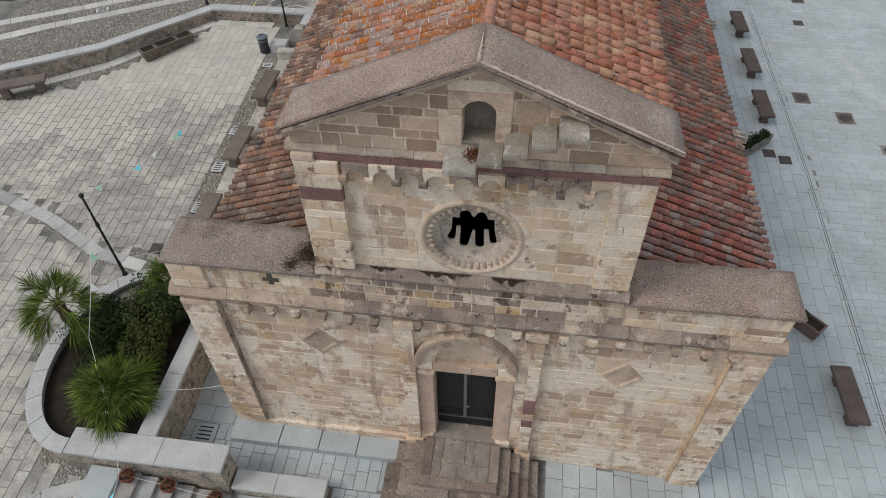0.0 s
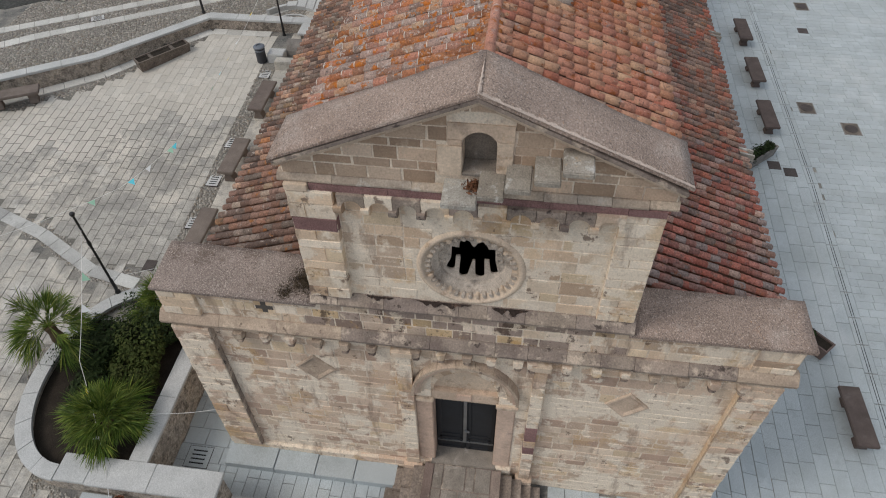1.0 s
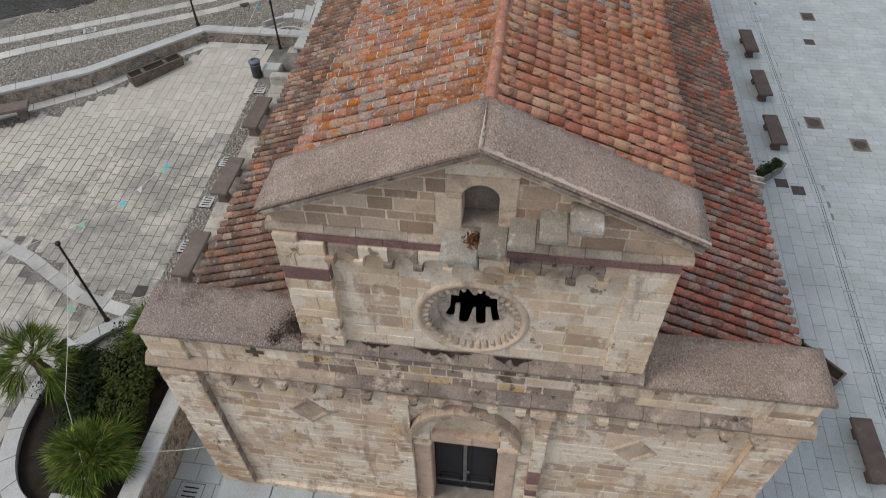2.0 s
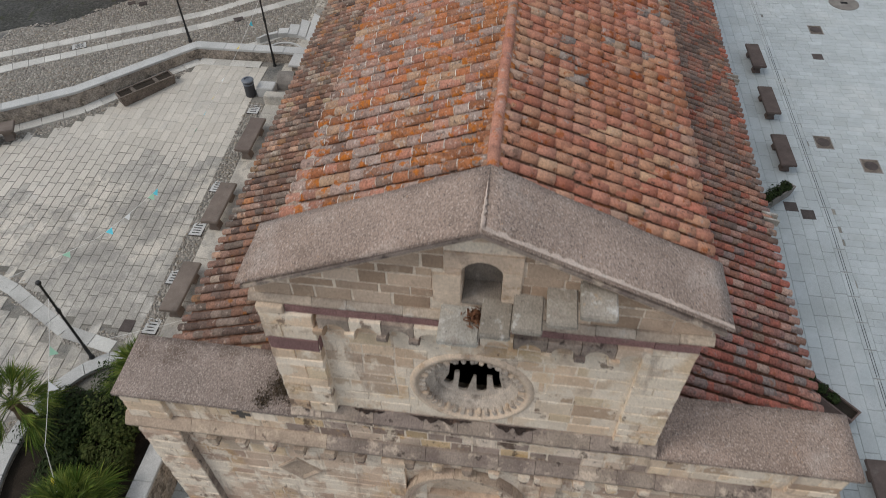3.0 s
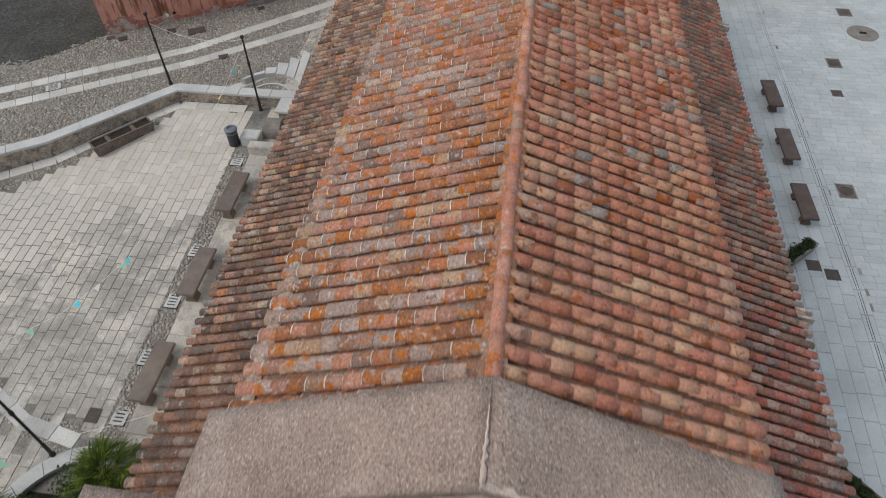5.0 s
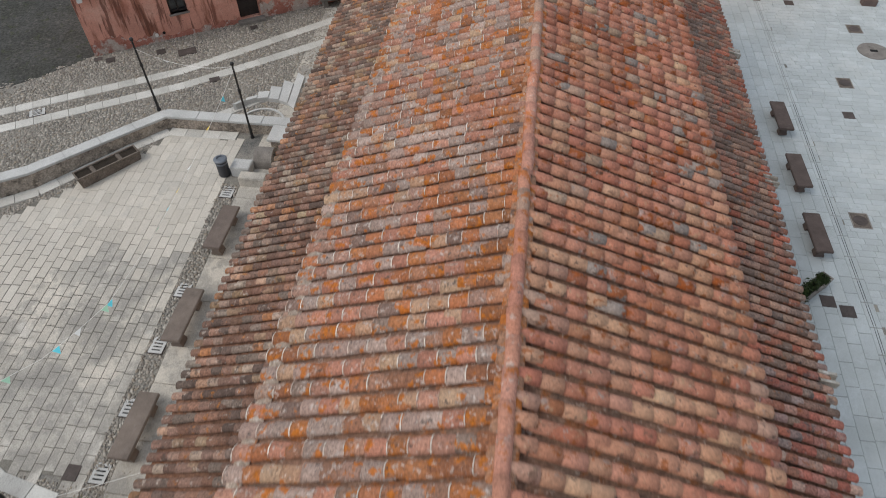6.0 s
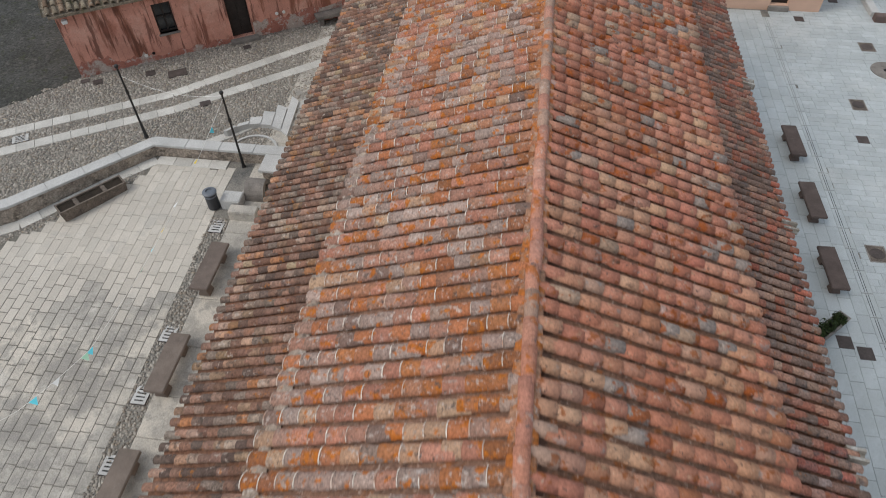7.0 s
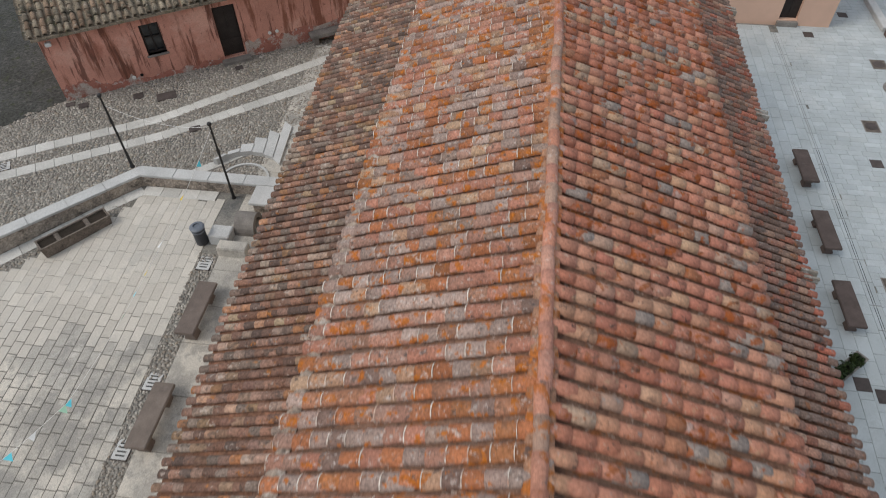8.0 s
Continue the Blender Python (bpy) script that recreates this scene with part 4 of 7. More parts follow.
# a worn pinkish edge along one side of the gable coping
n = 60
sl = Vector((2.97, 0, -1.28)).normalized()
up_ = Vector((1.28, 0, 2.97)).normalized()
edge = [Vector((APEX_X + .01, -.196, 11.975)) + sl * (3.2 * i / n) for i in range(n + 1)]
inner = [p + Vector((0, .04 + .07 * abs(noise.noise(Vector((i * .33, 7, 1)))) + .02 * noise.noise(Vector((i * 1.3, 2, 4))), 0)) for i, p in enumerate(edge)]
rim_bm = prism(bmesh.new(), edge + inner[::-1], up_ * .008)
part("coping_lip", rim_bm, COPING_LIP, church, "worn pinkish lime edge")

# a thin ragged run of lime down from the top of the coping
for sgn in (-1, 1):
    n = 24
    crest = [Vector((APEX_X, -.19 + .75 * i / n, 11.978)) for i in range(n + 1)]
    fringe = [p + Vector((sgn * 2.97, 0, -1.28)).normalized() * max(.004, (.03 + .045 * noise.noise(Vector((i * .5, sgn, 2)))) * (1 - i / (n + 1))) for i, p in enumerate(crest)]
    part("lime_edge", prism(bmesh.new(), crest + fringe[::-1], (0, 0, .012)), COPING_LIP, church, "pale lime on the ridge of the coping")

# pale raking moulding under the gable coping
for xa, za, xb, zb in ((-3.06, 10.57, APEX_X, 11.88), (APEX_X, 11.88, 2.83, 10.57)):
    for k, (y0, dz0, dz1) in enumerate(((-.2, -.025, .035), (-.16, -.075, -.025), (-.1, -.14, -.075))):
        part("raking_moulding", prism(bmesh.new(), [(xa, y0, za + dz0), (xb, y0, zb + dz0), (xb, y0, zb + dz1), (xa, y0, za + dz1)], (0, -y0 + .03, 0)), PALE if k else CORNICE, church)

# the dressed surround of the niche
surround = bmesh.new()
box(surround, -.65, NICHE_L - .004, -.02, .3, NICHE_B - .06, 10.98, .01)
box(surround, -.5, NICHE_L - .004, -.012, .3, 10.99, 11.1, .01)
box(surround, NICHE_R + .004, .42, -.015, .3, NICHE_B - .02, 11.1, .01)
arch_in = [((NICHE_L + NICHE_R) / 2 + .2445 * math.cos(math.pi * i / 12), -.015, NICHE_S + .232 * math.sin(math.pi * i / 12)) for i in range(13)]
prism(surround, [(.42, -.015, 11.105), (.42, -.015, 11.38), (-.5, -.015, 11.38), (-.5, -.015, 11.105), (NICHE_L, -.015, 11.105), *[p for p in reversed(arch_in) if p[2] > 11.11], (NICHE_R, -.015, 11.105)], (0, .3, 0))
part("niche_surround", surround, PALE, church, "pale dressed stone niche surround")

part("niche_back", boxed(NICHE_L + .002, NICHE_R - .002, .33, .358, NICHE_B + .002, 11.26), STAIRSTONE, church)
part("niche_sill", boxed(NICHE_L + .002, NICHE_R - .002, -.03, .33, NICHE_B - .03, NICHE_B + .02, .008), STAIRSTONE, church)

# five cantilevered treads that climb across the gable
for i, (x0, x1, z) in enumerate(((-.55, -.035, 10.37), (-.03, .355, 10.55), (.345, .715, 10.73), (.725, 1.09, 10.91), (1.09, 1.515, 11.08))):
    bm = boxed(x0, x1 - .01, -.52 - rng.uniform(-.015, .02), .04, z - .1, z, .016, pose(0, 0, 0) @ pose((x0 + x1) / 2, 0, z, rng.uniform(-.6, .6), rng.uniform(-.8, .8), rng.uniform(-1, 1)) @ pose(-(x0 + x1) / 2, 0, -z))
    part("stair_tread", bm, TREAD, church, "grey weathered cantilevered stair tread")

nest = leaf_clump(.12, .07, 200, .045, 91)
part("dry_nest", nest, NEST, church, "rust-brown dry straw caught on the tread").location = (-.1, -.17, 10.4)
for rx, rz, count, at in ((.3, .05, 1500, (-3.26, .4, 7.19)), (.2, .05, 900, (-3.2, .85, 7.2)), (.16, .04, 500, (-3.6, .1, 7.16))):
    moss = part("dry_moss", leaf_clump(rx, rz, count, .028, 92), MOSS, church)
    moss.location = at
    tagged(moss, "dry brown moss in the corner", kind="stuff")

# rose window
rose = part("rose_window", lathe(bmesh.new(), ((ROSE_R - .2, .12), (ROSE_R - .17, .02), (ROSE_R - .09, -.008), (ROSE_R - .085, -.03), (ROSE_R - .03, -.03), (ROSE_R + .0, -.012), (ROSE_R + .035, .03), (ROSE_R - .1, .2), (ROSE_R - .2, .12)), 64, pose(ROSE_X, 0, ROSE_Z, -90, 0, 0), cap=False), PALE, church, "round rose window with a carved stone ring", smooth=True)
for i in range(36):
    a = 2 * math.pi * i / 36
    c = pose(ROSE_X + (ROSE_R - .16) * math.cos(a), .02, ROSE_Z + (ROSE_R - .16) * math.sin(a), 0, -math.degrees(a), 0)
    part("carved_bead", boxed(-.06, .045, -.035, .08, -.034, .034, .014, c), ROSE if i % 4 else PALE, rose)
dial = bmesh.new()


def half_round(cx, z, r, down):
    """Points of a round end, from its left to its right if it points up, from right to left if down."""
    s = -1 if down else 1
    return [(cx - s * r * math.cos(math.pi * k / 8), z + s * r * math.sin(math.pi * k / 8)) for k in range(9)]


# two upper lobes, a broken arm on either side, and four legs with round feet
hole = [(-.37, -.03), (-.355, .26), (-.23, .25)] + half_round(-.127, .34, .1, False) + [(.015, .29)] + half_round(.15, .325, .095, False) + [(.26, .26), (.375, .26), (.385, .0)]
hole += half_round(.375, -.29, .065, True) + [(.277, -.02), (.2, -.02)] + half_round(.13, -.40, .08, True) + [(.04, -.05), (-.004, -.06)]
hole += half_round(-.155, -.40, .08, True) + [(-.21, -.06), (-.217, .03), (-.285, .02)] + half_round(-.38, -.25, .075, True)
face = {}
for key, y in (("front", .25), ("back", .29)):
    inner = [dial.verts.new((ROSE_X + .005 + x, y, ROSE_Z + z)) for x, z in hole]
    outer = [dial.verts.new((ROSE_X + .57 * math.cos(2 * math.pi * i / 64), y - (.02 if key == "front" else 0), ROSE_Z + .57 * math.sin(2 * math.pi * i / 64))) for i in range(64)]
    edges = [dial.edges.new((l[i], l[(i + 1) % len(l)])) for l in (inner, outer) for i in range(len(l))]
    bmesh.ops.triangle_fill(dial, use_beauty=True, edges=edges)
    face[key] = (inner, outer)
n = len(hole)
for i in range(n):
    dial.faces.new((face["front"][0][i], face["front"][0][(i + 1) % n], face["back"][0][(i + 1) % n], face["back"][0][i]))
rings = [face["front"][1]] + [[dial.verts.new((ROSE_X + r * math.cos(2 * math.pi * i / 64), y, ROSE_Z + r * math.sin(2 * math.pi * i / 64))) for i in range(64)] for r, y in ((.585, .19), (.64, .15), (ROSE_R - .18, .06), (ROSE_R - .12, .29))] + [face["back"][1]]
for a, b in zip(rings, rings[1:]):
    for i in range(64):
        dial.faces.new((a[i], a[(i + 1) % 64], b[(i + 1) % 64], b[i]))
part("tracery", dial, ROSE, rose, "grey stone tracery with worn lobed openings")
# stubs of the lost petals round the opening
for px, pz, pr in ((-.47, .14, .06), (-.43, .27, .05), (.45, .19, .055), (.47, .03, .065), (-.5, -.07, .05), (.28, .4, .05), (-.3, .42, .05)):
    part("petal_stub", lathe(bmesh.new(), ((pr, .02), (pr, -.012), (pr * .8, -.022), (pr * .6, -.012), (pr * .55, .015), (.004, .015)), 14, pose(ROSE_X + px, .228, ROSE_Z + pz, -90, 0, 0), cap=False), ROSE, rose, smooth=True)


# lozenge recesses
def lozenge(cx, cz, r):
    def loop(k, y):
        return [(cx - k, y, cz), (cx, y, cz - k * 1.08), (cx + k, y, cz), (cx, y, cz + k * 1.08)]
    bm = bmesh.new()
    rings = [[bm.verts.new(p) for p in loop(k, y)] for k, y in ((r + .05, .035), (r + .03, -.025), (r - .02, -.035), (r - .05, -.025), (r - .08, -.012), (r - .1, .004), (r - .3, .004))]
    for a, b in zip(rings, rings[1:]):
        for i in range(4):
            bm.faces.new((a[i], a[(i + 1) % 4], b[(i + 1) % 4], b[i]))
    bm.faces.new(rings[-1])
    part("lozenge", bm, PALE if cx > 0 else CORNICE_PALE, church, "moulded lozenge panel of carved sandstone")


for lx, lz in LOZENGES:
    lozenge(lx, lz, .40)

# portal
part("jamb", boxed(-1.27, DOOR_L, -.02, .55, DOOR_B, 4.0, .02), JAMB, church, "pinkish dressed stone door jamb")
part("jamb", boxed(DOOR_R, .9, -.02, .55, DOOR_B, 4.0, .02), JAMB, church, "pinkish dressed stone door jamb")
part("impost", boxed(-1.27, DOOR_L + .03, -.08, .5, 4.0, 4.12, .02), PALE, church)
part("impost", boxed(DOOR_R - .03, .95, -.08, .5, 4.0, 4.12, .02), PALE, church)
part("plinth", boxed(-1.29, DOOR_L + .03, -.1, .5, .75, DOOR_B - .004, .02), STONE_BASE, church)
part("plinth", boxed(DOOR_R - .03, .95, -.1, .5, .7, DOOR_B - .004, .02), STONE_BASE, church)
part("lintel", boxed(DOOR_L - .02, DOOR_R + .02, .0, .5, DOOR_T, 4.4, .02), PALE, church, "pale worn stone lintel")
part("lintel_block", boxed(-.38, -.05, -.03, .3, 4.13, 4.36, .02), JAMB, church)
def arch_ring(r0, r1, y0, y1, a0=0.0, a1=math.pi, segs=28):
    bm = bmesh.new()
    rows = []
    for i in range(segs + 1):
        a = a0 + (a1 - a0) * i / segs
        c, s = math.cos(a), math.sin(a) * ARCH_RISE
        rows.append([bm.verts.new((ACX + r * c, y, ACZ + r * s)) for r, y in ((r0, y0), (r1, y0), (r1, y1), (r0, y1))])
    for p, q in zip(rows, rows[1:]):
        for k in range(4):
            bm.faces.new((p[k], q[k], q[(k + 1) % 4], p[(k + 1) % 4]))
    bm.faces.new(rows[0])
    bm.faces.new(rows[-1][::-1])
    return bm


def voussoirs(r0, r1, y0, y1, count, material):
    """A ring of separate arch stones."""
    for i in range(count):
        d = rng.uniform(-.008, .008)
        part("arch_stone", arch_ring(r0, r1, y0 + d, y1, math.pi * i / count + .003, math.pi * (i + 1) / count - .003, 6), material, church)


voussoirs(1.065, 1.13, -.2, .1, 9, CORNICE_PALE)
voussoirs(1.0, 1.063, -.15, .1, 9, JAMB)
part("archivolt", arch_ring(.94, .998, -.1, .1), PALE, church)
part("archivolt", arch_ring(.88, .938, -.05, .1), PALE, church, "projecting moulded archivolt")
voussoirs(.68, .878, .012, .2, 11, STONE)
lun = bmesh.new()
prism(lun, [(ACX + .7 * math.cos(math.pi * i / 20), .12, ACZ + .78 * math.sin(math.pi * i / 20)) for i in range(21)], (0, .3, 0))
part("lunette", lun, PALE, church)
part("springer", boxed(-1.27, DOOR_L - .024, -.008, .3, 4.122, 4.39, .01), STONE, church)
part("springer", boxed(DOOR_R + .024, .95, -.008, .3, 4.122, 4.39, .01), STONE, church)
part("threshold", boxed(DOOR_L - .1, DOOR_R + .1, -.12, .6, DOOR_B - .2, DOOR_B, .02), STAIRSTONE, church, "worn grey threshold stone")

door = part("door", boxed(DOOR_L, DOOR_R, .5, .56, DOOR_B, DOOR_T), DOORWOOD, church, "closed black double door with steel trim")
mid = (DOOR_L + DOOR_R) / 2
for x0, x1 in ((DOOR_L + .03, mid - .015), (mid + .015, DOOR_R - .03)):
    leaf = part("door_leaf", boxed(x0, x1, .46, .5, DOOR_B + .03, DOOR_T - .03, .008), DOORWOOD, door)
    for z0, z1 in ((DOOR_B + .12, DOOR_B + .62), (DOOR_B + .74, DOOR_T - .15)):
        fr = bmesh.new()
        for b in ((x0 + .06, x1 - .06, z0, z0 + .05), (x0 + .06, x1 - .06, z1 - .05, z1), (x0 + .06, x0 + .11, z0, z1), (x1 - .11, x1 - .06, z0, z1)):
            box(fr, b[0], b[1], .44, .462, b[2], b[3])
        part("panel_frame", fr, DOORWOOD, leaf)
part("trim", boxed(mid - .05, mid + .03, .425, .459, DOOR_B + .45, DOOR_T - .03, .006), STEEL, door, "steel cover strip")
part("trim", boxed(DOOR_L + .03, DOOR_R - .03, .43, .459, DOOR_B + .42, DOOR_B + .45), STEEL, door, "thin steel rail")
door.location.y = -.15
part("handle", boxed(mid - .02, mid + .1, .38, .425, DOOR_B + 1.0, DOOR_B + 1.06, .01), STEEL, door, "steel handle")

# the body of the church behind its front
body = bmesh.new()
box(body, WEST_L, WEST_L + .6, .85, END, .2, 5.72)
part("aisle_wall", body, STONE_BASE, church)
body = bmesh.new()
box(body, 5.2, 5.8, .85, END, -.9, 5.72)
part("aisle_wall", body, STONE_BASE, church)
for x0, x1 in ((-2.72, -2.2), (2.1, 2.6)):
    part("nave_wall", boxed(x0, x1, .8, END, 0, 10.38), STONE, church)
rear = bmesh.new()
prism(rear, [(WEST_L + .61, END - .6, -.5), (5.19, END - .6, -.5), (5.19, END - .6, 5.9), (2.6, END - .6, 6.9), (2.6, END - .6, 10.35), (APEX_X, END - .6, 11.3), (-2.72, END - .6, 10.35), (-2.72, END - .6, 6.95), (WEST_L + .61, END - .6, 5.9)], (0, .59, 0))
part("rear_wall", rear, STONE_BASE, church)
part("inner_floor", boxed(WEST_L + .62, 5.18, .86, END - .62, .9, 1.18), INSIDE, church)

# ---- clay tile roofs ----
def clay_tile(r_low, r_top, length, lime=False, segs=7, thick=.016, sag=False, bow=.8):
    """A half-round roof tile: local y runs down the slope from its head (0) to its lip (length)."""
    v, f, s, m = [], [], [], []
    sign = -1 if sag else 1
    for y, r, dz in ((0, r_top, 0), (length * .5, (r_low + r_top) / 2, .003), (length, r_low, 0)):
        for i in range(segs + 1):
            a = math.pi * i / segs
            v.append((r * math.cos(a), y, sign * r * bow * math.sin(a) + dz))
    k = segs + 1
    for i in range(segs):
        for b in (0, k):
            f.append((b + i, b + i + 1, b + k + i + 1, b + k + i))
            s.append(True)
            m.append(0)
    if not sag:
        o = len(v)
        for i in range(k):
            a = math.pi * i / segs
            v.append(((r_low - thick) * math.cos(a), length - (.006 if lime else 0), (r_low - thick) * .8 * math.sin(a)))
        if lime:
            for i in range(k):
                a = math.pi * i / segs
                v.append(((r_low + .003) * math.cos(a), length - .011, (r_low + .004) * .8 * math.sin(a)))
                v.append(((r_low + .003) * math.cos(a), length + .004, (r_low + .004) * .8 * math.sin(a)))
        for i in range(segs):
            f.append((2 * k + i, 2 * k + i + 1, o + i + 1, o + i))
            s.append(False)
            m.append(1 if lime else 0)
            if lime and 0 < i < segs - 1:
                q = o + k + 2 * i
                f.append((q, q + 2, q + 3, q + 1))
                s.append(True)
                m.append(1)
    return Shape(v, f, s, m)


TL = .37
COVER, COVER_LIME, PAN = clay_tile(.091, .080, TL, bow=.95), clay_tile(.103, .085, TL, lime=True), clay_tile(.095, .085, TL, sag=True, segs=4)
COVER_WIDE = clay_tile(.103, .085, TL)
PAN_SHALLOW = clay_tile(.1, .095, TL, sag=True, segs=5, bow=.42)
PITCH = .25


def roof_slope(label, x_top, z_top, side, eave_at, slope, y0, y1, material, shape, near, limit, seed, lift=.0, channel=TILE_DIRT_SHADE, aged=None, expose=.255, pan_lift=.022, flat=1.0, pan=None, loose=1.0):
    """One slope of tiles: side -1 falls to the left, +1 to the right; eave_at(y) is the x of the lip."""
    r = random.Random(seed)
    lime_ridge = shape is COVER_LIME
    ang = math.atan(slope)
    deck = bmesh.new()
    e0, e1 = eave_at(y0) - side * .06, eave_at(y1) - side * .06
    za, zb = z_top - slope * abs(e0 - x_top), z_top - slope * abs(e1 - x_top)
    quad = [(x_top, y0, z_top), (e0, y0, za), (e1, y1, zb), (x_top, y1, z_top)]
    a = [deck.verts.new((x, y, z - .07)) for x, y, z in quad]
    b = [deck.verts.new((x, y, z - .15)) for x, y, z in quad]
    deck.faces.new(a)
    deck.faces.new(list(reversed(b)))
    for i in range(4):
        deck.faces.new((a[i], a[(i + 1) % 4], b[(i + 1) % 4], b[i]))
    roof = part("nave_roof" if lift else "aisle_roof", deck, TILE_DIRT_SHADE, church, label)
    down = Vector((side * math.cos(ang), 0, -math.sin(ang)))
    covers, limed, pans, old, limed_old = [], [], [], [], []
    rows = int((y1 - y0) / PITCH)
    for i in range(rows):
        y = y0 + PITCH * (i + .5)
        wob = r.uniform(-.008, .008)
        run = abs(eave_at(y) - x_top) / math.cos(ang)
        count = int(run / expose) + 1
        skew = r.uniform(-1.2, 1.2)
        lip = run + r.uniform(-.03, .03) * loose + .05 * noise.noise(Vector((y * .7, x_top, 8)))
        for j in range(count + 2):
            if j:
                lip -= expose * (1 + loose * r.uniform(-.18, .14))
            head = lip - TL
            if lip < .18:
                break
            if head < -.02:
                head = -.02
            up_tilt = 1.5 + r.uniform(-.5, .5)
            c = Vector((x_top, y + wob + r.uniform(-.009, .009), z_top)) + down * head
            basis = Matrix(((0, down.x, -down.z * side), (-side, 0, 0), (0, down.z, down.x * side))).to_4x4()
            q = Matrix.Translation(c + Vector((0, 0, .028 + r.uniform(0, .008)))) @ basis @ pose(0, 0, 0, up_tilt, r.uniform(-3, 3), skew + r.uniform(-1.6, 1.6))
            q = q @ Matrix.Diagonal((r.uniform(.94, 1.06), (lip - head) / TL, flat * r.uniform(.9, 1.1), 1))
            is_old = aged and r.random() < (.8 if lime_ridge and lip < .5 else aged[1](y))
            if lime_ridge and r.random() < .5:
                (limed_old if is_old else limed).append(q)
            else:
                (old if is_old else covers).append(q)
            c2 = Vector((x_top, y + PITCH / 2 + wob, z_top)) + down * max(.03, lip - TL - .06)
            if j < count - 1 or lip > .5:
                pans.append(Matrix.Translation(c2 + Vector((0, 0, pan_lift))) @ basis @ pose(0, 0, 0, 2.2, 0, r.uniform(-1, 1)))
    lay("tile", COVER_WIDE if limed else COVER, covers, [material], roof, near, limit // 2 if limed else limit, "tiling", "overlapping half-round clay tiles")
    if limed:
        lay("tile", COVER_LIME, limed, [material, LIME], roof, near, limit - limit // 2, "tiling", "half-round clay tiles bedded in white lime")
    if old:
        lay("tile", COVER_WIDE if limed else COVER, old, [aged[0]], roof, near, 100, "tiling", aged[2])
    if limed_old:
        lay("tile", COVER_LIME, limed_old, [aged[0], LIME], roof, near, 100, "tiling", aged[2])
    lay("pan_tile", pan or PAN, pans, [channel], roof, near, 0, "tile_channel", "channel tiles between the covers")
    return roof


NAVE_Z, NAVE_S, AISLE_S = 11.53, .365, .352
roof_slope("lichened grey, pink and orange clay tiles", APEX_X, NAVE_Z, -1, lambda y: -2.93, NAVE_S, .83, END + .1, TILE_LICHEN, COVER_LIME, (-1.5, 4, 11), 220, 11, lift=1, channel=TILE_CHANNEL, expose=.232, pan_lift=.026, flat=.82, loose=.6, pan=PAN_SHALLOW,
           aged=(TILE_ORANGE, lambda y: .46 - (y - 1) * .08 if y < 5 else .14 + max(0, y - 10) * .025, "clay tiles under orange lichen"))
roof_slope("salmon and terracotta clay tiles", APEX_X, NAVE_Z, 1, lambda y: 2.86, NAVE_S, .83, END + .1, TILE_ROSE, COVER, (1.5, 4, 11), 260, 12, lift=1, channel=TILE_CHANNEL, pan_lift=.014, flat=.8, loose=.22,
           aged=(TILE_RUST, lambda y: .08 + (y - 4) * .07, "clay tiles stained with rusty lichen"))
roof_slope("brown mossy clay tiles", -2.6, 7.13, -1, lambda y: -6.33 - .034 * (y - 2), AISLE_S, 1.04, END, TILE_BROWN, COVER, (-5, 5, 6.5), 260, 13, pan_lift=.03, flat=.88, loose=.5,
           aged=(TILE_MOSS, lambda y: max(.3, .85 - (y - 1.5) * .09), "dark mossy clay tiles"))
roof_slope("grey and dark red clay tiles", 2.5, 7.1, 1, lambda y: 6.2, AISLE_S, 1.02, END, TILE_GREY, COVER, (5, 5, 6.5), 150, 14, flat=.82, loose=.4, pan_lift=.006, aged=(TILE_AGED, lambda y: (y - 2.5) / 6.5, "weathered grey clay tiles"))

def ridge_bedding(side):
    """Ragged lime bedding between the ridge tiles and one slope."""
    bm, rows = bmesh.new(), []
    steps_ = 150
    for i in range(steps_ + 1):
        yy = lerp(.88, END, i / steps_)
        w = (.148 if side < 0 else .135) + .035 * noise.noise(Vector((yy * 3.1, side, 0))) + .015 * noise.noise(Vector((yy * 11, side, 5)))
        rows.append([bm.verts.new(p) for p in ((APEX_X, yy, NAVE_Z + .1), (APEX_X + side * .09, yy, NAVE_Z + .058), (APEX_X + side * w, yy, NAVE_Z + .085 - NAVE_S * w), (APEX_X + side * (w + .015), yy, NAVE_Z - .05 - NAVE_S * w))])
    for a_, b_ in zip(rows, rows[1:]):
        for k in range(3):
            bm.faces.new((a_[k], b_[k], b_[k + 1], a_[k + 1]))
    part("ridge_bedding", bm, RIDGE_LIME, church, "lime bedding under the ridge tiles, crusted with orange lichen", smooth=True)


ridge_bedding(-1)
ridge_bedding(1)

# ragged mortar that closes the channels along the eave of the lichened slope
em, rows_ = bmesh.new(), []
for i in range(261):
    yy = lerp(.9, END, i / 260)
    lump = noise.noise(Vector((yy * 4.3, 3, 1))) + .5 * noise.noise(Vector((yy * 13, 1, 2)))
    xo, xi = -2.90 - .05 * lump, -2.72 - .06 * noise.noise(Vector((yy * 5.1, 9, 2)))
    zo, zi = NAVE_Z - NAVE_S * (APEX_X - xo), NAVE_Z - NAVE_S * (APEX_X - xi)
    rows_.append([em.verts.new(p) for p in ((xo - .01, yy, zo - .09), (xo, yy, zo + .055 + .03 * lump), ((xo + xi) / 2, yy, (zo + zi) / 2 + .07 + .03 * lump), (xi, yy, zi + .02))])
for a_, b_ in zip(rows_, rows_[1:]):
    for k in range(3):
        em.faces.new((a_[k], a_[k + 1], b_[k + 1], b_[k]))
part("eave_bedding", em, EAVE_LIME, church, "ragged grey mortar along the eave, spotted with orange lichen", smooth=True)
